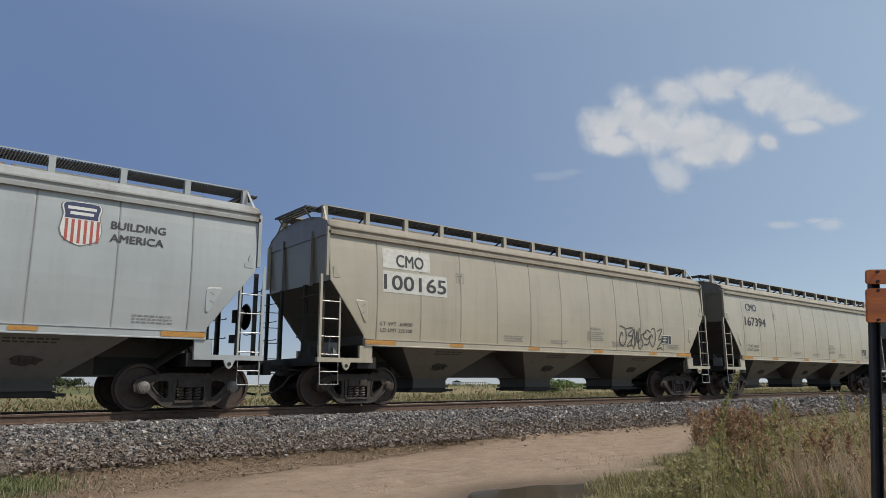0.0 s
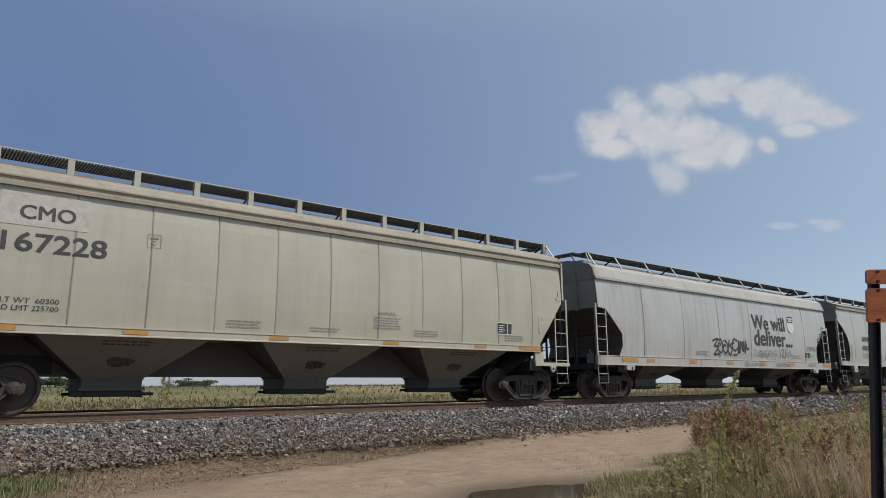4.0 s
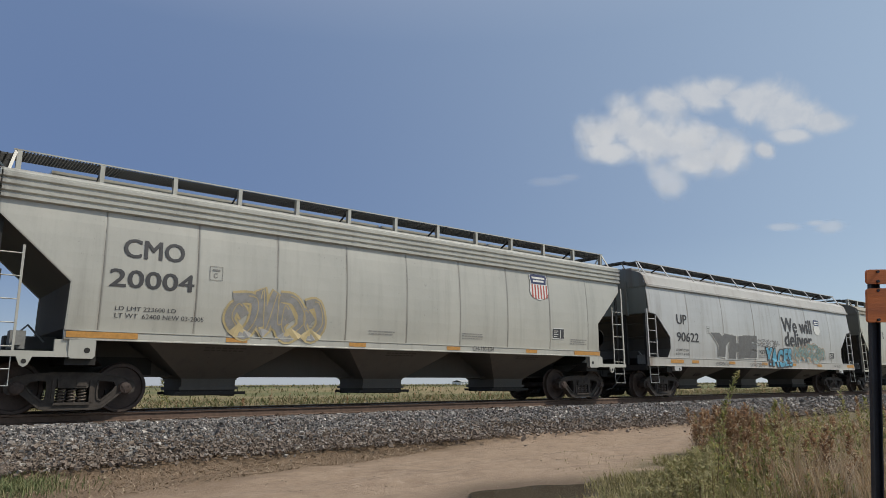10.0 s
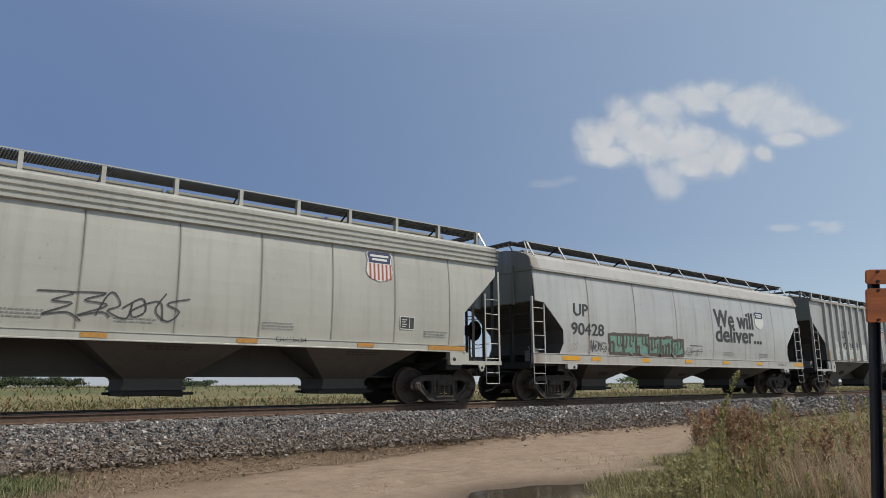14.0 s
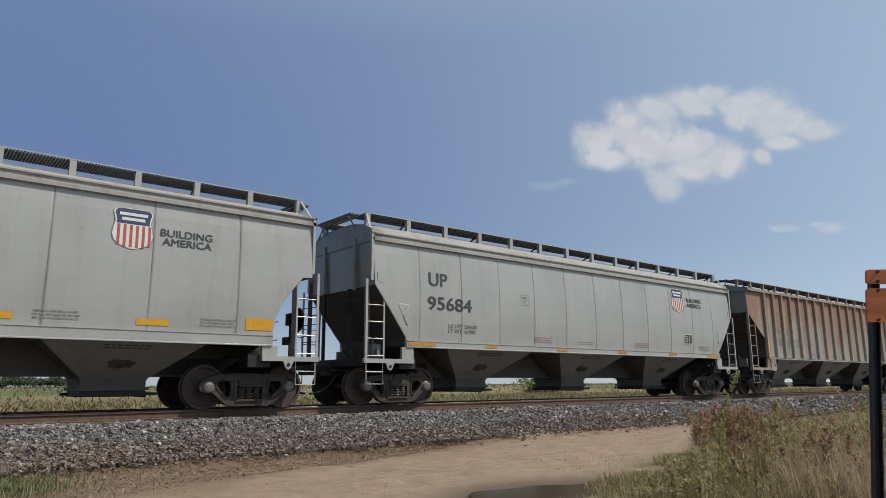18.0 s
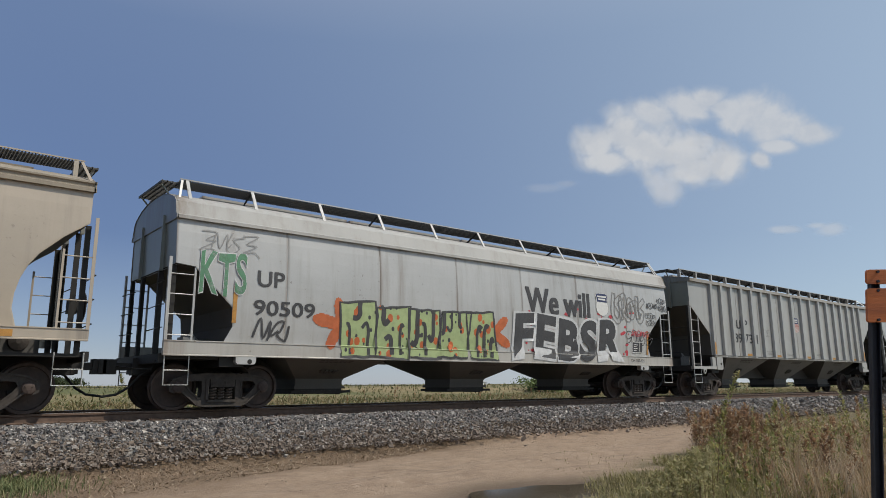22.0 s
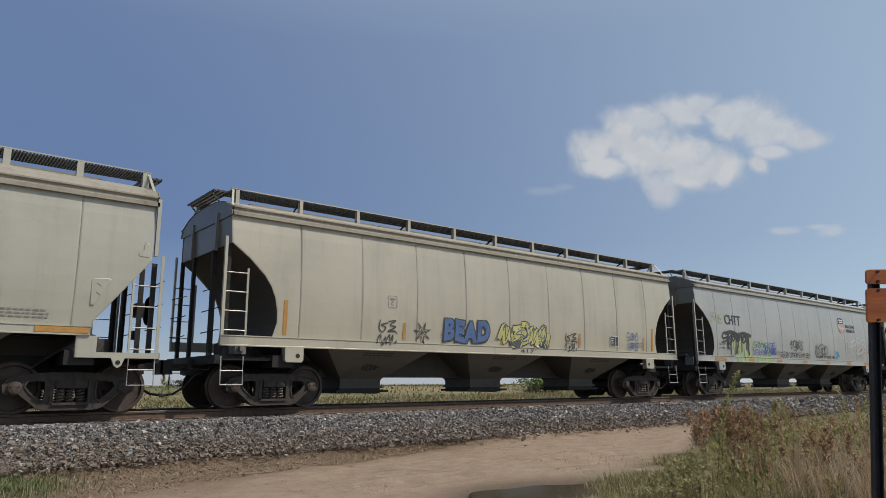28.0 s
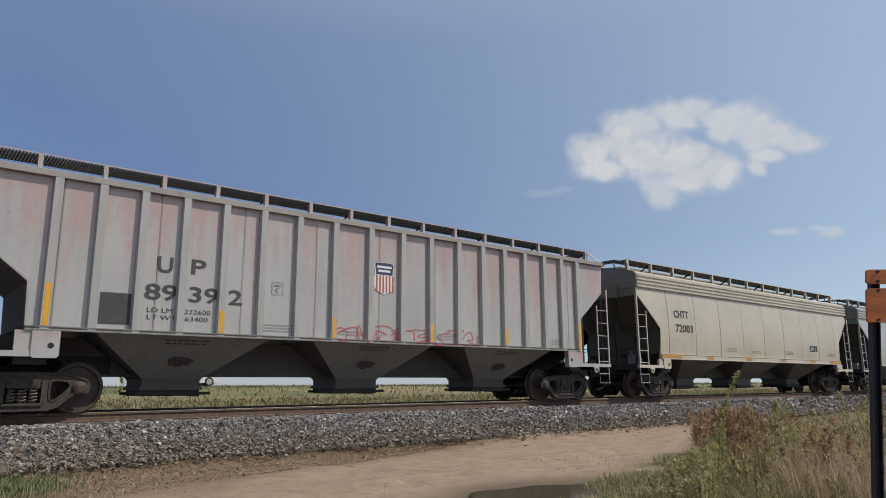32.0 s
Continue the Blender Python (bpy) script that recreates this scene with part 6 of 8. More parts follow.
car = roll("w01", wagon("B", "tri", 6.8, TANW, "dusty tan covered hopper wagon with white patches behind its number", ends=ENDTAN), 6.8)
marks(car, "tri", [("CMO", 2.75, 3.35, 0.84, 0.31), ("100165", 2.38, 2.77, 1.93, 0.36), ("LT WT  60900", 2.3, 1.88, 0.94, 0.09), ("LD LMT 225100", 2.3, 1.73, 0.94, 0.09), 
                    ("#patch", 2.34, 3.29, 1.47, 0.5), ("#patch", 2.35, 2.69, 2.0, 0.53), ("#black", 13.97, 1.82, 0.55, 0.29), ("#square", 4.68, 3.12, 0.24, 0.24)])
tag_lines(car, KINDS["tri"], 11.6, 1.66, 2.36, 0.72, SPRAY["black"], 3, 7, 0.036)
scribble_text(car, KINDS["tri"], [("WARNING", 10.1, 2.12, 0.52, 0.085)], FADED)
stencils(car, KINDS["tri"], 9.98, 1.80, 0.78, 5)
tapes_low(car, "tri")
for q, rows, red in ((6.4, 3, False), (8.3, 2, False), (11.2, 3, False), (14.3, 3, False)):
    stencils(car, KINDS["tri"], q, 1.66, 0.75, rows, FAINTRED if red else FAINT)

car = roll("w02", wagon("C", "tri", 24.34, TANC, "sand-coloured covered hopper wagon with plain black number", ends=ENDTAN), 24.34)
marks(car, "tri", [("CMO", 2.51, 3.36, 0.88, 0.29), ("167394", 2.33, 2.76, 1.71, 0.34), ("LT WT  60200", 2.4, 1.89, 0.9, 0.1), ("LD LMT 225800", 2.38, 1.74, 0.93, 0.1), 
                    ("#patch2", 2.35, 3.29, 1.19, 0.48), ("#black", 14.02, 1.79, 0.52, 0.32), ("#square", 4.75, 3.11, 0.24, 0.25)])
scribble_text(car, KINDS["tri"], [("WARNING", 10.1, 2.12, 0.52, 0.085)], FADED)
stencils(car, KINDS["tri"], 9.98, 1.80, 0.78, 5)
tapes_low(car, "tri")
for q, rows, red in ((6.4, 3, False), (8.3, 2, False), (11.2, 3, False), (14.3, 3, False)):
    stencils(car, KINDS["tri"], q, 1.66, 0.75, rows, FAINTRED if red else FAINT)

car = roll("w03", wagon("D", "hex", 41.96, BLUEGREY, "clean pale blue-grey covered hopper wagon with yellow reflectors", ends=TEALEND, under=UNDERL), 41.96)
marks(car, "hex", [("UP", 3.28, 3.35, 0.61, 0.34), ("99350", 3.04, 2.72, 1.69, 0.35), ("LD LMT 225000", 2.74, 1.85, 0.76, 0.09), ("LT WT  61000", 2.75, 1.71, 0.73, 0.09), 
                    ("BUILDING", 13.32, 3.36, 1.04, 0.17), ("AMERICA", 13.39, 3.18, 0.98, 0.16), ("#shield", 12.51, 2.96, 0.75, 0.83), ("#square", 5.17, 3.13, 0.25, 0.25)])
for q, tall in ((1.82, 0.24), (4.7, 0.12), (7.6, 0.12), (10.3, 0.12), (12.9, 0.12), (15.05, 0.24)):
    tape(car, KINDS["hex"], q, 1.62, 0.6, tall, YELLOW)
for q, rows, red in ((6.4, 3, False), (8.3, 2, False), (11.2, 3, False), (14.1, 3, False)):
    stencils(car, KINDS["hex"], q, 1.66, 0.75, rows, FAINTRED if red else FAINT)

car = roll("w04", wagon("E", "tri", 59.38, TAN, "tan covered hopper wagon with a pale patch over its mark", ends=ENDTAN), 59.38)
marks(car, "tri", [("CMO", 2.61, 3.38, 0.87, 0.25), ("167228", 2.38, 2.8, 1.66, 0.33), ("LT WT  60300", 2.46, 1.9, 0.89, 0.09), ("LD LMT 225700", 2.43, 1.77, 0.92, 0.09), 
                    ("#patch2", 2.3, 3.25, 1.41, 0.6), ("#black", 14.02, 1.83, 0.54, 0.31), ("#square", 4.75, 3.11, 0.25, 0.26)])
scribble_text(car, KINDS["tri"], [("WARNING", 10.1, 2.12, 0.52, 0.085)], FADED)
stencils(car, KINDS["tri"], 9.98, 1.80, 0.78, 5)
tapes_low(car, "tri")
for q, rows, red in ((6.4, 3, False), (8.3, 2, False), (11.2, 3, False), (14.3, 3, False)):
    stencils(car, KINDS["tri"], q, 1.66, 0.75, rows, FAINTRED if red else FAINT)

car = roll("w05", wagon("F", "through", 77.02, WHITE, "grey-white covered hopper wagon with a large slogan and graffiti", ends=TEALEND, roof_mat=WHITEROOF), 77.02)
marks(car, "through", [("We will", 10.67, 2.65, 2.82, 0.58), ("deliver...", 10.77, 1.99, 3.31, 0.64), ("CH-100-121", 15.47, 1.17, 0.72, 0.1), 
                    ("#shieldw", 13.77, 2.57, 0.61, 0.78), ("#black", 15.36, 1.53, 0.48, 0.26)])
tag_lines(car, KINDS["through"], 7.54, 1.57, 2.6, 0.66, SPRAY["black"], 4, 7, 0.07)
b = Build()
for run in ([(16.58, 2.18), (16.70, 2.44), (16.86, 2.46), (16.82, 2.34), (16.66, 2.30), (16.84, 2.22)], [(16.98, 2.48), (16.92, 2.62), (17.08, 2.68), (17.14, 2.52), (17.0, 2.46)], [(17.44, 2.92), (17.24, 2.98), (17.20, 2.82), (17.42, 2.72), (17.30, 2.58), (17.16, 2.66)]):
    stroke(b, KINDS["through"], flowing(run), 0.05, 0.014)
part("graffiti", b, SPRAY["black"], car, "sprayed black tag")["kind"] = "stuff"
tag_lines(car, KINDS["through"], 10.7, 1.55, 1.9, 0.28, SPRAY["ash"], 61, 8, 0.018)
tag_lines(car, KINDS["through"], 12.9, 1.50, 0.95, 0.45, SPRAY["black"], 62, 2, 0.025)
tag_lines(car, KINDS["through"], 15.5, 1.86, 0.85, 0.24, SPRAY["black"], 63, 3, 0.022)
tag_lines(car, KINDS["through"], 9.7, 1.12, 1.55, 0.18, SPRAY["ash"], 64, 7, 0.016)
tag_lines(car, KINDS["through"], 12.35, 1.13, 1.3, 0.16, SPRAY["ash"], 65, 9, 0.022)
chips(car, KINDS["through"], 7.0, 1.4, 9.0, 0.5, SPRAY["ash"], 66, 260, 0.016)
b = Build()
rect(b, KINDS["through"], 16.02, 16.22, 1.62, 1.76, 0.011)
part("sticker", b, GREENTAG, car, "small lime sticker")
tapes_low(car, "through", 0.8, ORANGE, 2.6)
for q, rows, red in ((6.4, 3, False), (8.3, 2, False), (11.2, 3, False), (14.0, 3, False)):
    stencils(car, KINDS["through"], q, 1.5, 0.75, rows, FAINTRED if red else FAINT)

car = roll("w06", wagon("G", "curve", 95.51, GREY, "light grey covered hopper wagon with rounded end cut-outs", ends=TEALEND), 95.51)
marks(car, "curve", [("NAHX", 3.49, 2.51, 0.89, 0.25), ("508213", 3.44, 2.07, 1.05, 0.24), ("LD LMT 204000", 3.4, 1.82, 0.83, 0.09), 
                    ("LT WT  62000", 3.39, 1.68, 0.83, 0.09), ("#square", 5.23, 2.28, 0.26, 0.26), ("#black", 14.91, 1.75, 0.39, 0.25)])
tapes_tall(car, "curve")
for q, rows, red in ((6.4, 3, True), (8.3, 2, False), (11.2, 3, True), (15.5, 3, False)):
    stencils(car, KINDS["curve"], q, 1.66, 0.75, rows, FAINTRED if red else FAINT)

car = roll("w07", wagon("H", "trap", 114.6, CREAM, "cream covered hopper wagon with green and pink graffiti", ends=ENDTAN), 114.6)
marks(car, "trap", [("FURX", 2.3, 2.41, 0.91, 0.32), ("840341", 2.27, 1.87, 1.29, 0.3), ("LD LMT 224400", 2.23, 1.6, 0.83, 0.08), ("LT WT  62600", 2.24, 1.43, 0.74, 0.08), 
                    ("#black", 15.34, 1.45, 0.55, 0.3), ("#square", 4.7, 1.97, 0.24, 0.27)])
lobed(car, KINDS["trap"], [(4.18, 1.34, 0.40, 0.17), (4.00, 1.90, 0.12, 0.27), (4.32, 1.90, 0.12, 0.27), (4.12, 1.60, 0.34, 0.14)], 0.075, SPRAY["aqua"], SPRAY["rose"])
tag_lines(car, KINDS["trap"], 3.85, 1.52, 0.6, 0.2, SPRAY["rose"], 67, 2, 0.035)
tag_lines(car, KINDS["trap"], 5.85, 1.45, 1.05, 0.75, SPRAY["ash"], 68, 4, 0.02, 3)
colour_field(car, KINDS["trap"], 4.55, 1.72, 0.55, 0.4, SPRAY["teal"], 69, 8)
piece(car, KINDS["trap"], 7.35, 1.05, 3.4, 1.50, SPRAY["palegreen"], SPRAY["green"], 7, 4)
dashes(car, KINDS["trap"], 7.35, 1.12, 3.4, 1.30, SPRAY["green"], 70, 13)
piece(car, KINDS["trap"], 13.44, 1.37, 2.68, 1.12, None, SPRAY["blue"], 8, 5)
scribble_text(car, KINDS["trap"], [("GET", 12.46, 1.84, 0.56, 0.17), ("IT IF", 12.37, 1.63, 0.56, 0.16), ("YOU WANT", 12.27, 1.41, 0.68, 0.17), ("IT", 12.5, 1.16, 0.30, 0.12)], SPRAY["ash"])
tag_lines(car, KINDS["trap"], 10.85, 1.35, 1.2, 0.95, SPRAY["ash"], 51, 2, 0.035)
tag_lines(car, KINDS["trap"], 11.8, 1.75, 0.35, 0.35, SPRAY["white"], 52, 1, 0.03)
b = Build()
rect(b, KINDS["trap"], 10.26, 11.22, 0.905, 1.105, 0.006)
part("paint_patch", b, SPRAY["green"], car, "green painted-over patch on the sill")
tapes_tall(car, "trap", ORANGE, 3.4, 0.5, 1.3)
for q, rows, red in ((6.4, 3, False), (8.3, 2, False), (11.2, 3, False), (15.0, 3, False)):
    stencils(car, KINDS["trap"], q, 1.5, 0.75, rows, FAINTRED if red else FAINT)

car = roll("w08", wagon("I", "curve", 132.89, CREAM, "cream covered hopper wagon with rust along its eaves", ends=ENDTAN, roof_mat=CREAM_RUST), 132.89)
marks(car, "curve", [("CMO", 2.13, 3.5, 1.07, 0.34), ("100281", 2.06, 2.99, 1.33, 0.39), ("LD LMT 223800", 2.48, 1.88, 0.76, 0.1), ("LT WT  62200", 2.45, 1.73, 0.8, 0.1), 
                    ("#grey", 2.1, 2.03, 1.18, 0.83), ("#square", 5.34, 2.24, 0.28, 0.27), ("#black", 14.25, 1.7, 0.4, 0.26)])
tapes_tall(car, "curve")
for q, rows, red in ((6.4, 3, True), (8.3, 2, False), (11.2, 3, True), (15.5, 3, False)):
    stencils(car, KINDS["curve"], q, 1.66, 0.75, rows, FAINTRED if red else FAINT)

car = roll("w09", wagon("J", "band", 151.61, GREY2, "warm grey covered hopper wagon with gold graffiti", ends=TEALEND), 151.61)
marks(car, "band", [("CMO", 2.8, 2.88, 1.12, 0.36), ("20004", 2.59, 2.31, 1.55, 0.33), ("LD LMT 223600 LD", 2.73, 1.87, 1.1, 0.08), 
                    ("LT WT  62400 NEW 03-2005", 2.73, 1.73, 1.65, 0.09), ("CH-110-L04", 11.54, 1.35, 0.76, 0.12), ("#shield", 13.79, 2.88, 0.8, 0.79), 
                    ("#black", 14.7, 1.79, 0.5, 0.3), ("#square", 4.45, 2.59, 0.26, 0.28)])
piece(car, KINDS["band"], 4.87, 1.34, 2.31, 1.15, SPRAY["grey"], SPRAY["gold"], 9, 4)
tapes_low(car, "band", 1.2)
for q, rows, red in ((6.4, 3, False), (8.3, 2, False), (11.2, 3, False), (15.5, 3, False)):
    stencils(car, KINDS["band"], q, 1.66, 0.75, rows, FAINTRED if red else FAINT)

car = roll("w10", wagon("K", "through", 170.45, WHITE, "grey-white covered hopper wagon with slogan and blue graffiti", ends=TEALEND, roof_mat=WHITEROOF), 170.45)
marks(car, "through", [("UP", 2.44, 2.56, 0.63, 0.35), ("90622", 2.4, 1.95, 1.41, 0.32), ("LD LMT 222800", 2.33, 1.6, 0.83, 0.08), ("LT WT  63200", 2.34, 1.46, 0.82, 0.08), 
                    ("We will", 10.55, 2.65, 2.86, 0.61), ("deliver...", 10.68, 2.03, 3.21, 0.62), ("#shieldw", 13.65, 2.6, 0.65, 0.73), 
                    ("#square", 4.37, 2.3, 0.27, 0.25), ("#black", 15.12, 1.56, 0.5, 0.29), ("CH-100-121", 15.47, 1.17, 0.72, 0.1)])
fat_text(car, KINDS["through"], "YHE", 4.5, 1.40, 3.7, 0.96, SPRAY["steel"], SPRAY["chalk"], 0.13, 0.03)
tag_lines(car, KINDS["through"], 8.2, 1.95, 1.85, 0.32, SPRAY["ash"], 71, 6, 0.03)
tag_lines(car, KINDS["through"], 8.35, 1.64, 0.75, 0.18, SPRAY["black"], 72, 5, 0.018)
tag_lines(car, KINDS["through"], 4.9, 1.12, 0.9, 0.18, SPRAY["ash"], 73, 4, 0.02)
tag_lines(car, KINDS["through"], 7.4, 1.12, 1.3, 0.16, SPRAY["ash"], 74, 6, 0.018)
fat_text(car, KINDS["through"], "YACES", 8.78, 1.08, 2.45, 0.86, SPRAY["cyan"], SPRAY["black"], 0.055, 0.06)
piece(car, KINDS["through"], 11.40, 1.30, 3.15, 0.82, SPRAY["teal"], SPRAY["apricot"], 12, 5)
tag_lines(car, KINDS["through"], 11.5, 1.45, 2.9, 0.5, SPRAY["cyan"], 88, 6, 0.03)
tapes_low(car, "through", 0.8, ORANGE, 2.6)
for q, rows, red in ((6.4, 3, False), (8.3, 2, False), (11.2, 3, False), (14.0, 3, False)):
    stencils(car, KINDS["through"], q, 1.5, 0.75, rows, FAINTRED if red else FAINT)

car = roll("w11", wagon("L", "tri", 188.91, TAN, "pale tan covered hopper wagon with faint teal graffiti", ends=ENDTAN), 188.91)
marks(car, "tri", [("CMO", 2.39, 3.33, 0.86, 0.32), ("167171", 2.08, 2.75, 1.68, 0.36), ("LT WT  60200", 2.31, 1.89, 0.9, 0.1), ("LD LMT 225800", 2.31, 1.75, 0.91, 0.1), 
                    ("#patch", 2.32, 3.25, 1.17, 0.51), ("#black", 14.02, 1.82, 0.43, 0.3), ("#square", 4.71, 3.12, 0.25, 0.25)])
tag_lines(car, KINDS["tri"], 3.97, 1.54, 5.9, 1.03, SPRAY["teal"], 12, 8, 0.10)
scribble_text(car, KINDS["tri"], [("WARNING", 10.1, 2.12, 0.52, 0.085)], FADED)
stencils(car, KINDS["tri"], 9.98, 1.80, 0.78, 5)
tapes_low(car, "tri")
for q, rows, red in ((6.4, 3, False), (8.3, 2, False), (11.2, 3, False), (14.3, 3, False)):
    stencils(car, KINDS["tri"], q, 1.66, 0.75, rows, FAINTRED if red else FAINT)

car = roll("w12", wagon("M", "band", 206.49, GREY2, "warm grey covered hopper wagon with black scribbled tags", ends=TEALEND), 206.49)
marks(car, "band", [("CMO", 2.69, 2.92, 1.17, 0.36), ("20066", 2.57, 2.29, 1.59, 0.37), ("LD LMT 223700 LD", 2.62, 1.9, 1.52, 0.11), 
                    ("CH-110-L04", 11.52, 1.4, 0.73, 0.11), ("#shield", 13.77, 2.92, 0.78, 0.76), ("#black", 14.77, 1.82, 0.42, 0.3), ("#square", 4.36, 2.67, 0.29, 0.28)])
tag_lines(car, KINDS["band"], 2.53, 1.55, 3.42, 0.38, SPRAY["black"], int(2.53 * 10), 5, 0.03)
tag_lines(car, KINDS["band"], 7.02, 1.71, 2.55, 0.55, SPRAY["black"], int(7.02 * 10), 5, 0.03)
tapes_low(car, "band", 1.2)
for q, rows, red in ((6.4, 3, False), (8.3, 2, False), (11.2, 3, False), (15.5, 3, False)):
    stencils(car, KINDS["band"], q, 1.66, 0.75, rows, FAINTRED if red else FAINT)

car = roll("w13", wagon("N", "through", 225.27, WHITE, "grey-white covered hopper wagon with slogan and stained sides", ends=TEALEND, roof_mat=WHITEROOF), 225.27)
marks(car, "through", [("UP", 2.48, 2.54, 0.67, 0.37), ("90428", 2.36, 1.96, 1.55, 0.36), ("We will", 10.66, 2.61, 2.95, 0.65), ("deliver...", 10.69, 2.04, 3.51, 0.6), 
                    ("#shieldw", 13.77, 2.64, 0.77, 0.71), ("CH-100-121", 15.47, 1.17, 0.72, 0.1)])
block_piece(car, KINDS["through"], 4.2, 1.40, 4.2, 0.72, SPRAY["seagreen"], SPRAY["brown"], 14, 6, None, None, 0.5)
tag_lines(car, KINDS["through"], 3.25, 1.44, 0.75, 0.42, SPRAY["black"], 41, 4, 0.025)
b = Build()
stroke(b, KINDS["through"], [(8.85, 1.62), (9.68, 1.62), (9.68, 1.82), (8.85, 1.82)], 0.022, 0.013, True)
part("stencil_box", b, INK, car)
chips(car, KINDS["through"], 2.2, 1.4, 13.5, 0.4, SPRAY["brown"], 75, 160, 0.018)
tag_lines(car, KINDS["through"], 8.6, 1.42, 1.0, 0.4, SPRAY["grey"], 42, 3, 0.02)
tapes_low(car, "through", 0.8, YELLOW, 2.6)
for q, rows, red in ((6.4, 3, False), (8.3, 2, False), (11.2, 3, False), (14.0, 3, False)):
    stencils(car, KINDS["through"], q, 1.5, 0.75, rows, FAINTRED if red else FAINT)

car = roll("w14", wagon("O", "rib", 243.86, RIBGREY, "grey ribbed covered hopper wagon with buffed graffiti", ends=TEALEND), 243.86)
marks(car, "rib", [("U", 4.06, 2.6, 0.32, 0.37), ("P", 4.56, 2.61, 0.38, 0.38), ("90 24 3", 3.84, 2.06, 2.05, 0.35), ("#shield", 9.05, 2.65, 0.65, 0.72)])
buffed(car, KINDS["rib"], 1, 7, 1.54, 0.84, [SPRAY["chalk"], PATCH], 15)
buffed(car, KINDS["rib"], 9, 15, 1.56, 0.85, [SPRAY["apricot"], SPRAY["apricot"], SPRAY["chalk"], SPRAY["palegreen"]], 16)
for q in (UP_POSTS[0], UP_POSTS[-1]):
    tape(car, KINDS["rib"], q + 0.02, 1.54, 0.10, 0.45, ORANGE, 0.106)
for q in (4.68, 7.20, 10.05, 12.75, 15.22):
    tape(car, KINDS["rib"], q, 1.54, 0.5, 0.09)
for q, rows, red in ((6.4, 3, False), (8.3, 2, False), (11.2, 3, False), (15.5, 3, False)):
    stencils(car, KINDS["rib"], q, 1.62, 0.75, rows, FAINTRED if red else FAINT)

car = roll("w15", wagon("P", "hex", 262.74, SILVER, "clean silver-grey covered hopper wagon with yellow reflectors", ends=TEALEND, under=UNDERG), 262.74)
marks(car, "hex", [("UP", 3.0, 3.35, 0.64, 0.35), ("99052", 2.83, 2.65, 1.44, 0.34), ("BUILDING", 13.22, 3.37, 1.02, 0.2), ("AMERICA", 13.26, 3.19, 0.97, 0.18), 
                    ("#shield", 12.33, 3.03, 0.75, 0.82), ("#square", 5.06, 3.13, 0.25, 0.28)])
for q, tall in ((1.82, 0.24), (4.7, 0.12), (7.6, 0.12), (10.3, 0.12), (12.9, 0.12), (15.05, 0.24)):
    tape(car, KINDS["hex"], q, 1.62, 0.6, tall, YELLOW)
for q, rows, red in ((6.4, 3, False), (8.3, 2, False), (11.2, 3, False), (14.1, 3, False)):
    stencils(car, KINDS["hex"], q, 1.66, 0.75, rows, FAINTRED if red else FAINT)

car = roll("w16", wagon("Q", "trilong", 280.07, SILVER, "silver-grey covered hopper wagon with a shield emblem", ends=TEALEND, under=UNDERG), 280.07)
marks(car, "trilong", [("UP", 2.54, 2.97, 0.6, 0.34), ("95684", 2.5, 2.36, 1.47, 0.33), ("LD LMT 224100", 3.18, 1.92, 0.98, 0.1), ("LT WT  61900", 3.18, 1.79, 0.94, 0.1), 
                    ("BUILDING", 14.48, 3.39, 0.97, 0.19), ("AMERICA", 14.46, 3.2, 0.96, 0.17), ("#shield", 13.51, 2.98, 0.8, 0.85), ("#square", 5.86, 2.69, 0.3, 0.29), 
                    ("#black", 14.16, 1.87, 0.48, 0.33)])
tapes_low(car, "trilong")
for q, rows, red in ((6.4, 3, True), (8.3, 2, False), (11.2, 3, True), (15.1, 3, False)):
    stencils(car, KINDS["trilong"], q, 1.66, 0.75, rows, FAINTRED if red else FAINT)

car = roll("w17", wagon("R", "ribold", 298.39, RUSTY, "heavily rusted grey ribbed covered hopper wagon", ends=TEALEND, under=UNDERL), 298.39)
marks(car, "ribold", [("NA", 3.11, 2.53, 0.36, 0.25), ("HX", 3.88, 2.52, 0.43, 0.25), ("10 03 22", 3.09, 2.02, 2.13, 0.32), ("#square", 5.63, 2.3, 0.28, 0.25), 
                    ("#black", 14.22, 1.78, 0.61, 0.38)], FADED)
tapes_tall(car, "ribold", YELLOW, 2.9, 0.35, 1.5)
for q, rows, red in ((6.4, 3, False), (8.3, 2, False), (11.2, 3, False), (15.5, 3, False)):
    stencils(car, KINDS["ribold"], q, 1.62, 0.75, rows, FAINTRED if red else FAINT)

car = roll("w18", wagon("S", "curve", 317.16, TAN2, "sand-coloured covered hopper wagon with rounded end cut-outs", ends=ENDTAN), 317.16)
marks(car, "curve", [("CMO", 2.27, 2.66, 1.19, 0.37), ("21632", 2.21, 2.04, 1.49, 0.36), ("BUILDING", 15.03, 3.59, 1.0, 0.16), ("AMERICA", 15.14, 3.38, 0.89, 0.16), 
                    ("#shield", 14.14, 3.11, 0.81, 0.84), ("#square", 5.45, 2.42, 0.27, 0.28), ("#black", 14.87, 1.64, 0.44, 0.31)])
marks(car, "curve", [("CAUTION", 9.45, 1.82, 0.50, 0.085), ("OPEN HATCH COVERS", 9.12, 1.69, 1.17, 0.085), ("BEFORE UNLOADING CAR", 9.00, 1.56, 1.36, 0.085)], FAINTRED)
marks(car, "curve", [("CAUTION", 13.78, 1.82, 0.50, 0.085), ("OPEN HATCH COVERS", 13.45, 1.69, 1.17, 0.085), ("BEFORE UNLOADING CAR", 13.33, 1.56, 1.36, 0.085)], FAINTRED)
tapes_low(car, "curve", 0.85, ORANGE, 2.4)
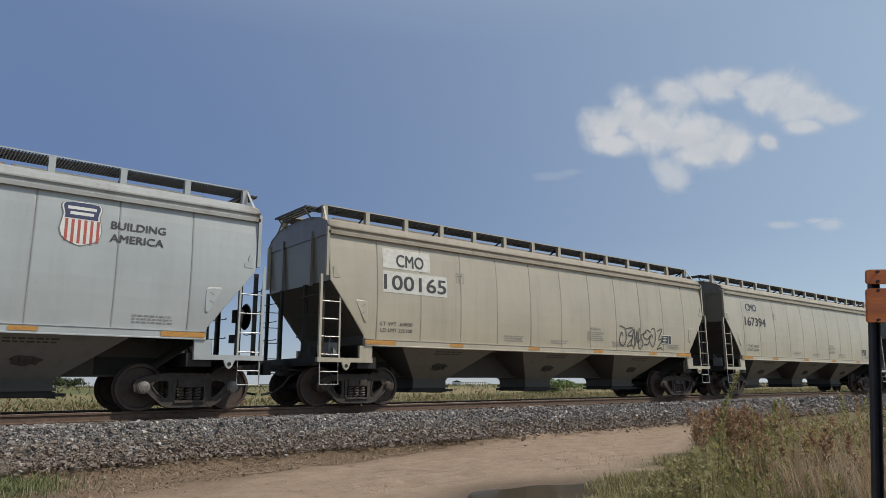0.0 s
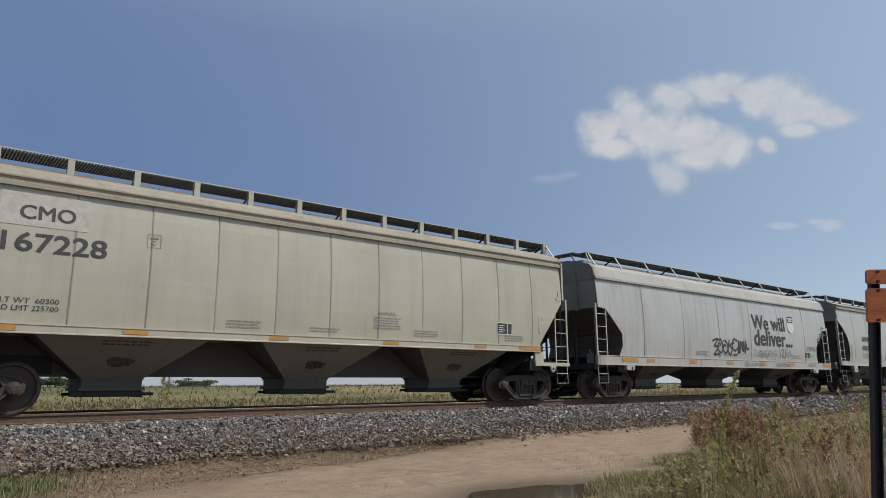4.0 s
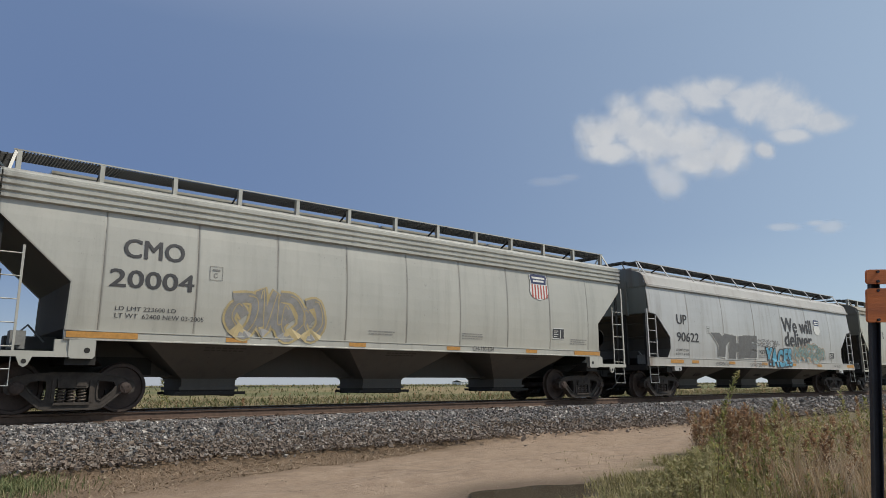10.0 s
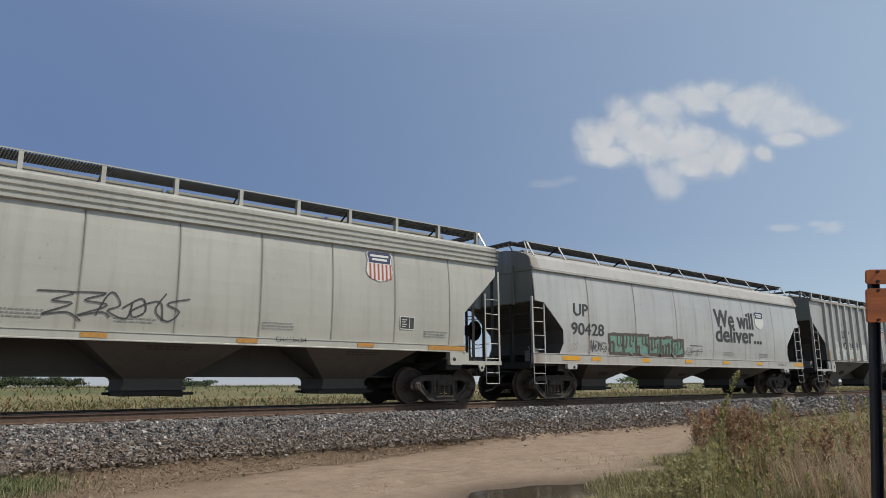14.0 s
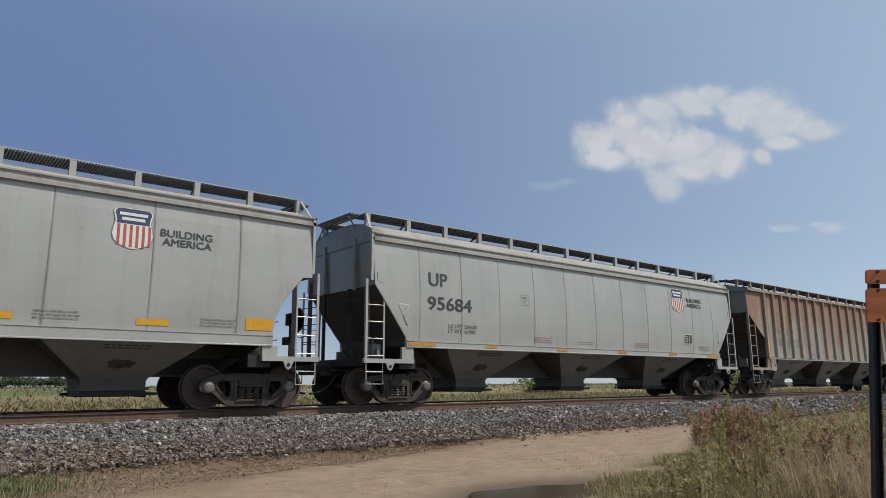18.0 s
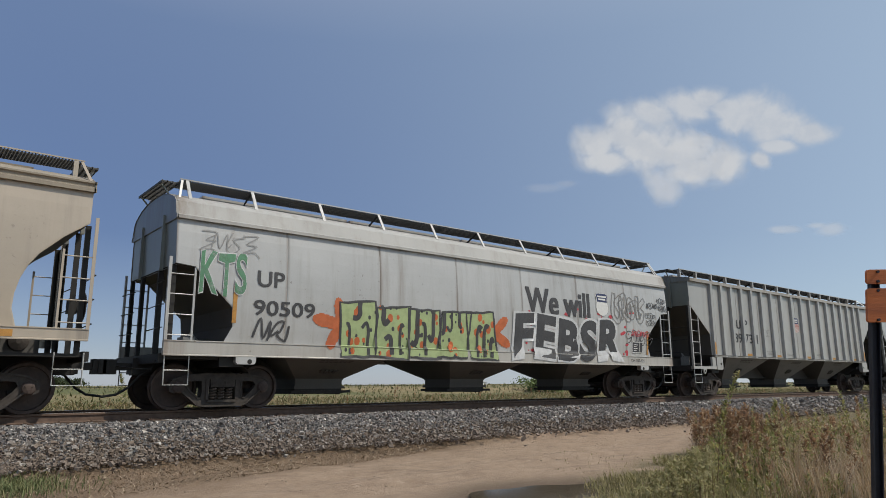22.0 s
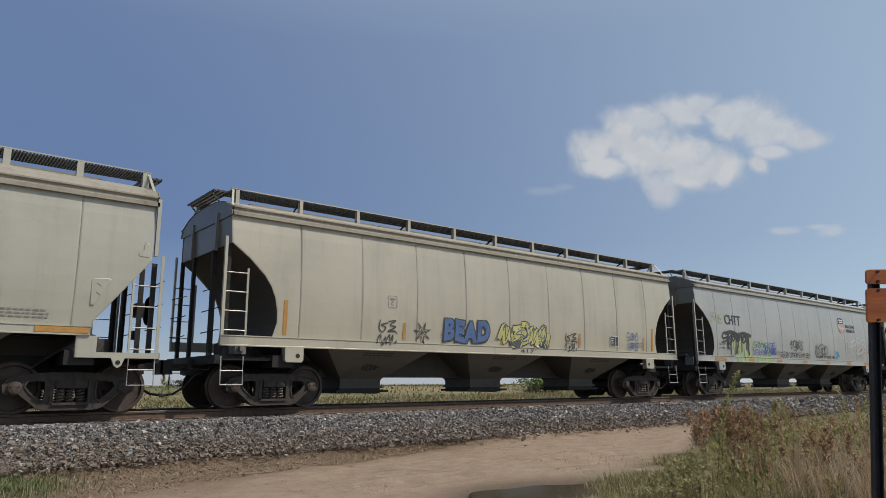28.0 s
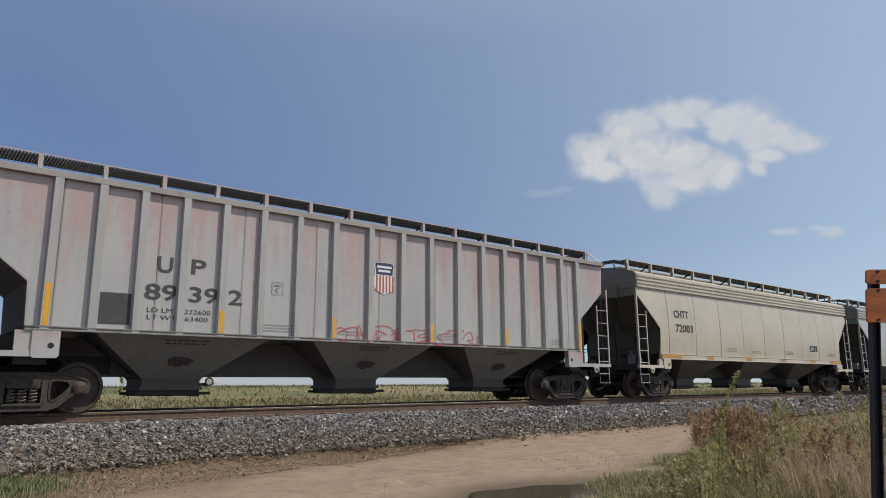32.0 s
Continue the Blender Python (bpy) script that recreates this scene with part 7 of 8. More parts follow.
for q, rows, red in ((6.4, 3, False), (8.3, 2, False), (11.2, 3, False), (15.5, 3, False)):
    stencils(car, KINDS["curve"], q, 1.66, 0.75, rows, FAINTRED if red else FAINT)

car = roll("w19", wagon("T", "through", 335.96, WHITE, "grey-white covered hopper wagon covered in lime and orange graffiti", ends=TEALEND, roof_mat=WHITEROOF), 335.96)
marks(car, "through", [("UP", 2.5, 2.55, 0.61, 0.34), ("90509", 2.44, 1.95, 1.43, 0.31), ("We will", 10.65, 2.5, 2.81, 0.75), ("#shieldw", 13.79, 2.58, 0.63, 0.75), 
                    ("CH-100-121", 15.47, 1.17, 0.72, 0.1)])
block_piece(car, KINDS["through"], 4.55, 1.09, 4.85, 1.50, SPRAY["apple"], SPRAY["black"], 16, 5, SPRAY["orange"], True, 0.55)
fat_text(car, KINDS["through"], "FEBSR", 10.05, 1.10, 5.1, 1.42, SPRAY["black"], SPRAY["white"], 0.05, 0.05)
chips(car, KINDS["through"], 10.2, 2.05, 5.6, 0.75, SPRAY["red"], 86, 60, 0.075)
chips(car, KINDS["through"], 10.2, 1.40, 5.2, 0.5, SPRAY["red"], 87, 40, 0.09)
tape(car, KINDS["through"], 16.42, 1.42, 0.09, 0.78)
piece(car, KINDS["through"], 14.60, 2.42, 1.85, 1.02, None, SPRAY["ash"], 18, 4)
tag_lines(car, KINDS["through"], 16.50, 2.98, 0.62, 0.24, SPRAY["black"], 76, 5, 0.022)
tag_lines(car, KINDS["through"], 17.15, 2.92, 0.5, 0.5, SPRAY["black"], 77, 4, 0.022, 2)
tag_lines(car, KINDS["through"], 16.40, 2.40, 0.55, 0.45, SPRAY["black"], 78, 4, 0.022, 2)
tag_lines(car, KINDS["through"], 15.62, 2.02, 0.9, 0.2, SPRAY["red"], 79, 6, 0.025)
marks(car, "through", [("#black", 15.62, 1.48, 0.55, 0.34)])
fat_text(car, KINDS["through"], "KTS", 1.25, 2.27, 1.01, 0.93, SPRAY["green"], SPRAY["white"], 0.02, 0.02)
tag_lines(car, KINDS["through"], 2.55, 1.42, 0.7, 0.5, SPRAY["black"], 55, 2, 0.05)
tag_lines(car, KINDS["through"], 1.2, 3.2, 1.2, 0.5, SPRAY["grey"], 56, 4, 0.025)
tag_lines(car, KINDS["through"], 15.3, 1.75, 1.4, 0.5, SPRAY["black"], 57, 5, 0.025)
tape(car, KINDS["through"], 1.98, 1.75, 0.09, 0.75)
for q, rows, red in ((6.4, 3, False), (8.3, 2, False), (11.2, 3, False), (14.0, 3, False)):
    stencils(car, KINDS["through"], q, 1.5, 0.75, rows, FAINTRED if red else FAINT)

car = roll("w20", wagon("U", "rib", 354.54, RIBGREY, "plain grey ribbed covered hopper wagon", ends=TEALEND), 354.54)
marks(car, "rib", [("U", 4.1, 2.6, 0.32, 0.34), ("P", 4.68, 2.64, 0.3, 0.33), ("89 73 1", 3.85, 2.05, 1.89, 0.36), ("#shield", 9.05, 2.63, 0.61, 0.7), 
                    ("#square", 6.46, 2.38, 0.34, 0.26)])
for q in (UP_POSTS[0], UP_POSTS[-1]):
    tape(car, KINDS["rib"], q + 0.02, 1.54, 0.10, 0.45, ORANGE, 0.106)
for q in (4.68, 7.20, 10.05, 12.75, 15.22):
    tape(car, KINDS["rib"], q, 1.54, 0.5, 0.09)
for q, rows, red in ((6.4, 3, False), (8.3, 2, False), (11.2, 3, False), (15.5, 3, False)):
    stencils(car, KINDS["rib"], q, 1.62, 0.75, rows, FAINTRED if red else FAINT)

car = roll("w21", wagon("V", "trilong", 373.29, SILVER, "silver-grey covered hopper wagon with shield emblem and small tags", ends=TEALEND), 373.29)
marks(car, "trilong", [("UP", 2.81, 2.98, 0.61, 0.36), ("93104", 2.35, 2.37, 1.51, 0.33), ("BUILDING", 14.68, 3.28, 1.03, 0.19), ("AMERICA", 14.7, 3.11, 1.01, 0.18), 
                    ("WARNING", 11.13, 2.18, 0.5, 0.07), ("#shield", 13.83, 3.02, 0.67, 0.78), ("#black", 14.5, 1.83, 0.46, 0.35)])
tapes_low(car, "trilong")
for q, rows, red in ((6.4, 3, True), (8.3, 2, False), (11.2, 3, False), (15.1, 3, False)):
    stencils(car, KINDS["trilong"], q, 1.66, 0.75, rows, FAINTRED if red else FAINT)

car = roll("w22", wagon("W", "through", 391.78, GREY2, "dirty warm grey covered hopper wagon with a large slogan", ends=TEALEND), 391.78)
marks(car, "through", [("90587", 2.45, 1.9, 1.43, 0.33), ("We will", 10.58, 2.61, 2.87, 0.61), ("deliver...", 10.68, 1.98, 3.37, 0.64), ("#shieldw", 13.7, 2.55, 0.72, 0.75)])
tag_lines(car, KINDS["through"], 2.1, 1.40, 1.7, 0.40, SPRAY["ash"], 20, 5, 0.025, 1)
tag_lines(car, KINDS["through"], 6.75, 1.52, 1.45, 0.42, SPRAY["ash"], 21, 4, 0.025)
chips(car, KINDS["through"], 1.9, 1.38, 7.5, 0.75, SPRAY["brown"], 80, 520, 0.020)
chips(car, KINDS["through"], 9.0, 1.38, 7.0, 0.35, SPRAY["brown"], 81, 300, 0.017)
chips(car, KINDS["through"], 2.0, 1.38, 13.0, 1.5, SPRAY["brown"], 82, 80, 0.024)
b = Build()
stroke(b, KINDS["through"], [(8.85, 1.58), (9.62, 1.58), (9.62, 1.76), (8.85, 1.76)], 0.022, 0.013, True)
part("stencil_box", b, INK, car)
tapes_low(car, "through", 0.8, YELLOW, 2.6)
for q, rows, red in ((6.4, 3, False), (8.3, 2, False), (11.2, 3, False), (14.0, 3, False)):
    stencils(car, KINDS["through"], q, 1.5, 0.75, rows, FAINTRED if red else FAINT)

car = roll("w23", wagon("X", "tri", 410.29, TAN, "tan covered hopper wagon with a pale patch and faded number", ends=ENDTAN), 410.29)
marks(car, "tri", [("CMO", 2.62, 3.38, 0.88, 0.24), ("167236", 2.36, 2.76, 1.69, 0.31), ("#patch2", 2.41, 3.29, 1.14, 0.44)], FADED)
scribble_text(car, KINDS["tri"], [("WARNING", 10.1, 2.12, 0.52, 0.085)], FADED)
stencils(car, KINDS["tri"], 9.98, 1.80, 0.78, 5)
tapes_low(car, "tri")
for q, rows, red in ((6.4, 3, False), (8.3, 2, False), (11.2, 3, False), (14.3, 3, False)):
    stencils(car, KINDS["tri"], q, 1.66, 0.75, rows, FAINTRED if red else FAINT)

car = roll("w24", wagon("Y", "curveshort", 427.75, TANC, "cream-coloured covered hopper wagon with blue and yellow graffiti", ends=ENDTAN), 427.75)
marks(car, "curveshort", [("#square", 4.75, 2.32, 0.25, 0.28), ("#black", 13.34, 1.66, 0.41, 0.31)])
fat_text(car, KINDS["curveshort"], "BEAD", 6.46, 1.52, 1.66, 0.66, SPRAY["azure"], SPRAY["black"], 0.06, 0.07)
piece(car, KINDS["curveshort"], 8.45, 1.50, 2.03, 0.64, SPRAY["yellow"], SPRAY["black"], 22, 5, SPRAY["azure"])
rays(car, KINDS["curveshort"], 5.80, 1.76, 0.27, SPRAY["black"])
part("lettering", text_mesh("417", KINDS["curveshort"], 9.25, 1.35, 0.55, 0.10), SPRAY["black"], car)
tag_lines(car, KINDS["curveshort"], 14.2, 1.55, 0.6, 0.6, SPRAY["azure"], 83, 4, 0.02, 2)
tag_lines(car, KINDS["curveshort"], 11.14, 1.4, 0.5, 0.63, SPRAY["black"], 24, 2, 0.03, 2)
tag_lines(car, KINDS["curveshort"], 4.45, 1.38, 0.49, 0.69, SPRAY["black"], 24, 2, 0.03, 2)
tapes_tall(car, "curveshort")
for q, rows, red in ((6.4, 3, True), (8.3, 2, False), (11.2, 3, True), (14.4, 3, False)):
    stencils(car, KINDS["curveshort"], q, 1.66, 0.75, rows, FAINTRED if red else FAINT)

car = roll("w25", wagon("Z", "curvefine", 445.52, SILVER, "grey covered hopper wagon with dripping black graffiti", ends=TEALEND), 445.52)
marks(car, "curvefine", [("CHTT", 2.75, 2.72, 1.18, 0.37), ("LD LMT 223001", 2.26, 1.91, 0.92, 0.08), ("LT WT  63000", 2.25, 1.76, 0.94, 0.08), 
                    ("BUILDING", 14.31, 3.12, 1.07, 0.15), ("AMERICA", 14.32, 2.9, 1.03, 0.15), ("#shield", 13.43, 2.81, 0.71, 0.78)])
colour_field(car, KINDS["curvefine"], 3.3, 1.3, 3.3, 1.25, SPRAY["apple"], 45, 30)
drips(car, KINDS["curvefine"], 2.7, 1.35, 2.0, 1.02, SPRAY["black"], 25)
tag_lines(car, KINDS["curvefine"], 2.45, 2.02, 1.9, 0.42, SPRAY["black"], 84, 5, 0.075)
tag_lines(car, KINDS["curvefine"], 1.75, 2.75, 0.75, 0.45, SPRAY["apple"], 85, 4, 0.025)
tag_lines(car, KINDS["curvefine"], 4.85, 1.59, 1.9, 0.56, SPRAY["blue"], 48, 8, 0.025, 2)
tag_lines(car, KINDS["curvefine"], 7.12, 1.54, 2.9, 0.27, SPRAY["black"], 71, 13, 0.02)
tag_lines(car, KINDS["curvefine"], 8.21, 1.85, 1.18, 0.54, SPRAY["black"], int(8.21 * 10), 5, 0.03)
tag_lines(car, KINDS["curvefine"], 10.58, 1.7, 1.25, 0.55, SPRAY["black"], int(10.58 * 10), 5, 0.03)
piece(car, KINDS["curvefine"], 14.13, 1.75, 2.55, 0.85, None, SPRAY["white"], 27, 4)
scribble_text(car, KINDS["curvefine"], [("STATIC", 5.85, 1.66, 0.95, 0.26)], SPRAY["blue"])
scribble_text(car, KINDS["curvefine"], [("Hope to see ya", 10.71, 1.58, 1.9, 0.17)], SPRAY["black"])
tag_lines(car, KINDS["curvefine"], 12.77, 1.6, 0.45, 0.38, SPRAY["cyan"], 53, 2, 0.06)
tag_lines(car, KINDS["curvefine"], 15.85, 1.8, 0.85, 0.4, SPRAY["orange"], 54, 3, 0.025)
tapes_low(car, "curvefine", 0.85, ORANGE, 2.4)
for q, rows, red in ((6.4, 3, False), (8.3, 2, False), (11.2, 3, False), (15.5, 3, False)):
    stencils(car, KINDS["curvefine"], q, 1.66, 0.75, rows, FAINTRED if red else FAINT)

car = roll("w26", wagon("a", "curve", 464.43, CREAM, "cream covered hopper wagon with grey painted-out patches", ends=ENDTAN, under=UNDERG, roof_mat=CREAM_RUST), 464.43)
marks(car, "curve", [("CMO", 2.33, 3.34, 1.11, 0.35), ("100324", 2.32, 2.85, 1.6, 0.4), ("LD LMT 223100", 2.16, 1.95, 0.88, 0.11), ("LT WT  62900", 2.14, 1.78, 0.88, 0.1), 
                    ("#grey", 2.17, 2.59, 0.8, 0.32), ("#grey", 2.16, 2.11, 1.22, 0.3), ("#square", 3.96, 2.35, 0.24, 0.26), ("#black", 14.68, 1.68, 0.45, 0.29)])
tapes_tall(car, "curve")
for q, rows, red in ((6.4, 3, True), (8.3, 2, False), (11.2, 3, True), (15.5, 3, False)):
    stencils(car, KINDS["curve"], q, 1.66, 0.75, rows, FAINTRED if red else FAINT)

car = roll("w27", wagon("b", "ribpink", 483.34, PINK, "grey ribbed covered hopper wagon faded to pink", ends=TEALEND, post_mat=RIBPOST), 483.34)
marks(car, "ribpink", [("U", 4.23, 2.67, 0.28, 0.31), ("P", 4.89, 2.69, 0.28, 0.3), ("89 39 2", 4.03, 2.13, 1.93, 0.3), ("LD LMT  222600", 4.09, 1.88, 1.23, 0.09), 
                    ("LT WT   63400", 4.1, 1.74, 1.17, 0.09), ("#shield", 9.23, 2.63, 0.63, 0.81), ("#smudge", 3.25, 1.61, 0.73, 0.59), 
                    ("#square", 6.63, 2.41, 0.25, 0.27)])
tag_lines(car, KINDS["ribpink"], 8.27, 1.45, 4.33, 0.48, SPRAY["red"], 28, 8, 0.02)
tapes_tall(car, "ribpink", YELLOW, 2.9, 0.35, 1.5)
for q, rows, red in ((6.4, 3, False), (8.3, 2, False), (11.2, 3, False), (15.5, 3, False)):
    stencils(car, KINDS["ribpink"], q, 1.62, 0.75, rows, FAINTRED if red else FAINT)

car = roll("w28", wagon("c", "band", 502.41, CREAM, "dull cream covered hopper wagon with a ridged eave band", ends=ENDTAN), 502.41)
marks(car, "band", [("CHTT", 2.85, 2.78, 0.92, 0.26), ("72003", 2.9, 2.28, 1.1, 0.26), ("#black", 13.62, 1.82, 0.77, 0.31)])
tapes_low(car, "band", 1.2)
for q, rows, red in ((6.4, 3, False), (8.3, 2, False), (11.2, 3, False), (15.5, 3, False)):
    stencils(car, KINDS["band"], q, 1.66, 0.75, rows, FAINTRED if red else FAINT)

car = roll("w29", wagon("d", "band", 521.41, SILVER, "grey-green covered hopper wagon at the end of the view", ends=TEALEND), 521.41)
tapes_low(car, "band", 1.2)
for q, rows, red in ((6.4, 3, False), (8.3, 2, False), (11.2, 3, False), (15.5, 3, False)):
    stencils(car, KINDS["band"], q, 1.66, 0.75, rows, FAINTRED if red else FAINT)


# ---- plants ----
def blades(name, pos, hgt, lean, width, mat, rng, label, category, bend=0.35):
    """Grass: each blade two bent quads."""
    n = len(pos)
    a = rng.uniform(0, 2 * math.pi, n)
    dx, dy = np.cos(a), np.sin(a)
    l = lean * hgt * rng.uniform(0.2, 1.0, n)
    wx, wy = -dy * width / 2, dx * width / 2
    V = np.empty((n, 6, 3))
    for j, (s, hh, wd) in enumerate(((0, 0, 1.0), (bend, 0.55, 0.8), (1.0, 1.0, 0.15))):
        cx, cy, cz = pos[:, 0] + dx * l * s, pos[:, 1] + dy * l * s, pos[:, 2] + hgt * hh
        V[:, 2 * j] = np.stack([cx - wx * wd, cy - wy * wd, cz], 1)
        V[:, 2 * j + 1] = np.stack([cx + wx * wd, cy + wy * wd, cz], 1)
    base = 6 * np.arange(n)[:, None]
    F = np.concatenate([base + np.array([[0, 1, 3, 2]]), base + np.array([[2, 3, 5, 4]])])
    ob = raw(name, V.reshape(-1, 3).tolist(), F.tolist(), mat)
    return tagged(ob, label, category, kind="stuff")


def weeds(name, pos, hgt, per, leaf, mat, stem_mat, rng, label, spread=0.16, head=0.0):
    """Tall stalks with many small leaves; joined."""
    V, F = [], []
    SV, SF = [], []
    for (x, y, z), h in zip(pos, hgt):
        lx, ly = rng.normal(0, 0.07, 2) * h
        r = 0.006
        b = len(SV)
        for s in (0, 0.5, 1.0):
            for q in range(3):
                a = q * 2.094
                rr = r * (1 - 0.7 * s)
                SV.append((x + lx * s * s + rr * math.cos(a), y + ly * s * s + rr * math.sin(a), z - 0.02 + h * s))
        for s in range(2):
            for q in range(3):
                SF.append((b + 3 * s + q, b + 3 * s + (q + 1) % 3, b + 3 * s + 3 + (q + 1) % 3, b + 3 * s + 3 + q))
        m = int(per * h * rng.uniform(0.7, 1.2))
        s = rng.uniform(0.08, 1.0, m)
        if head:
            s = np.where(rng.uniform(0, 1, m) < head, rng.uniform(0.72, 1.03, m), s)
        ang = rng.uniform(0, 6.283, m)
        reach = spread * h * (1.1 - s) * rng.uniform(0.3, 1.0, m) + 0.015
        px = x + lx * s * s + np.cos(ang) * reach
        py = y + ly * s * s + np.sin(ang) * reach
        pz = z + h * s + rng.normal(0, 0.01, m)
        ln = leaf * rng.uniform(0.6, 1.4, m)
        up = rng.uniform(-0.3, 1.3, m)
        d = np.stack([np.cos(ang), np.sin(ang), up], 1) * ln[:, None]
        w = np.stack([-np.sin(ang), np.cos(ang), rng.uniform(-0.6, 0.6, m)], 1) * (ln * 0.24)[:, None]
        P = np.stack([px, py, pz], 1)
        Q = np.stack([P - d * 0.5, P + w, P + d * 0.6, P - w], 1).reshape(-1, 3)
        k = len(V)
        V.extend(Q.tolist())
        F.extend((k + 4 * np.arange(m)[:, None] + np.arange(4)[None]).tolist())
    ob = raw(name, V, F, mat)
    tagged(ob, label, "weeds", kind="stuff")
    st = raw("stalks", SV, SF, stem_mat)
    st.parent = ob
    return ob


def ground_points(rng, n, px, depth):
    """Places on the ground within a wedge seen from the camera: px counts sideways from the view's axis."""
    k = rng.uniform(px[0], px[1], n)
    d = rng.uniform(depth[0] ** 2, depth[1] ** 2, n) ** 0.5
    fx, fy, rx, ry = math.cos(YAW), math.sin(YAW), math.sin(YAW), -math.cos(YAW)
    x, y = d * (fx + k * rx), d * (fy + k * ry)
    return np.stack([x, y, height(x, y)], 1), k, d


STALK = plain("dry_stalk", (0.24, 0.155, 0.09), 0.9, 0.0, 0.4)
GREENLEAF = island("weed_leaves_green", [(0.12, 0.15, 0.042), (0.28, 0.295, 0.09), (0.50, 0.44, 0.17), (0.18, 0.20, 0.06), (0.76, 0.66, 0.40)], 0.55, 0.5)
EDGELEAF = island("edge_leaves", [(0.22, 0.22, 0.085), (0.34, 0.31, 0.13), (0.48, 0.42, 0.22), (0.28, 0.25, 0.10)], 0.6, 0.4)
BROWNLEAF = island("weed_leaves_brown", [(0.30, 0.15, 0.08), (0.54, 0.36, 0.20), (0.36, 0.20, 0.115), (0.19, 0.11, 0.062), (0.80, 0.68, 0.48)], 0.8, 0.45)
STRAW = island("dry_grass", [(0.62, 0.47, 0.31), (0.48, 0.34, 0.20), (0.36, 0.25, 0.14), (0.66, 0.54, 0.40)], 0.85, 0.25)
GREENGRASS = island("green_grass", [(0.085, 0.10, 0.035), (0.135, 0.145, 0.052), (0.23, 0.19, 0.09)], 0.8, 0.25)

LOWGRASS = island("low_dry_grass", [(0.20, 0.20, 0.07), (0.32, 0.28, 0.12), (0.42, 0.35, 0.19), (0.13, 0.14, 0.045)], 0.8, 0.25)
FIELD = island("field_straw", [(0.33, 0.25, 0.14), (0.26, 0.195, 0.105), (0.20, 0.16, 0.08), (0.38, 0.30, 0.18)], 0.85, 0.2)
TUFT = island("fresh_grass", [(0.10, 0.135, 0.05), (0.16, 0.19, 0.075), (0.26, 0.25, 0.12)], 0.8, 0.25)

rng = np.random.default_rng(8)
P, k, d = ground_points(rng, 800, (0.355, 0.80), (7.3, 16.5))
keep = ((d > 9.8) | (k > 0.385)) & (k > 0.355 + 0.07 * rng.uniform(0, 1, len(k)) ** 2)
P, k, d = P[keep], k[keep], d[keep]
CLUMP = lambda q: 0.68 + 0.30 * np.sin(1.9 * q[:, 0] + 1.1 * q[:, 1]) * np.sin(1.3 * q[:, 1] - 0.8 * q[:, 0] + 0.7)
H = rng.uniform(0.38, 0.92, len(P)) * CLUMP(P) * np.where(d < 9.5, 0.66, 1.0)
weeds("green_weeds", P, H, 170, 0.045, GREENLEAF, STALK, rng, "thicket of tall leafy green and yellowing weeds", 0.075)
P, k, d = ground_points(rng, 260, (0.36, 0.80), (8.0, 16.5))
keep = (d > 10.4) | (k > 0.42)
P, k, d = P[keep], k[keep], d[keep]
weeds("brown_weeds", P, rng.uniform(0.5, 1.08, len(P)) * CLUMP(P + 0.6) * np.where(d < 9.5, 0.8, 1.0), 120, 0.05, BROWNLEAF, STALK, rng, "dry red-brown weeds gone to seed", 0.06, 0.55)
a = rng.normal(0, 1, (60, 2)) * (0.36, 0.28) + (12.4, 6.75)
P = np.stack([a[:, 0], a[:, 1], height(a[:, 0], a[:, 1])], 1)
weeds("rust_weeds", P, rng.uniform(0.55, 0.92, len(P)), 190, 0.05, BROWNLEAF, STALK, rng, "dense clump of rust-brown weeds", 0.12, 0.3)
tall = np.array([[8.46, 4.86, 0.0], [8.52, 4.80, 0.0], [10.6, 5.1, 0.0], [11.9, 5.5, 0.0], [12.5, 4.7, 0.0], [12.2, 4.3, 0.0]])
weeds("tall_weeds", tall, np.array([1.46, 1.10, 1.08, 1.08, 1.15, 1.1]), 150, 0.045, GREENLEAF, STALK, rng, "single tall green weed stalks above the thicket", 0.06, 0.3)
P, k, d = ground_points(rng, 330, (0.26, 0.38), (7.4, 11.2))
P, k = P[k > 0.25 + 0.035 * (d - 8)], k[k > 0.25 + 0.035 * (d - 8)]
weeds("edge_weeds", P, rng.uniform(0.05, 0.22, len(P)) + 3.0 * np.clip(k - 0.29, 0, 0.09), 200, 0.038, EDGELEAF, STALK, rng, "short leafy weeds at the edge of the thicket", 0.14)
# low grass before the thicket
P, k, d = ground_points(rng, 30000, (0.16, 0.72), (7.6, 13.5))
keep = (k > 0.175 + 0.15 * smooth(8.4, 12.0, d) + 0.03 * np.sin(3 * d)) | (rng.uniform(0, 1, len(k)) < 0.03)
stray = (k <= 0.175 + 0.15 * smooth(8.4, 12.0, d) + 0.03 * np.sin(3 * d))[keep]
P = P[keep]
blades("low_grass", P, rng.uniform(0.03, 0.15, len(P)) * np.where(stray, 0.3, 1.0), 1.0, 0.010, LOWGRASS, rng, "low green grass along the dirt track", "grass")
P, k, d = ground_points(rng, 26000, (0.385, 0.85), (7.2, 16))
P = P[(rng.uniform(0, 1, len(P)) < 0.15 + 1.2 * smooth(0.46, 0.56, k)) & ((d > 9.5) | (k > 0.45))]
blades("straw_grass", P, rng.uniform(0.2, 0.62, len(P)), 0.6, 0.009, STRAW, rng, "pale straw-coloured dry grass among the weeds", "grass")
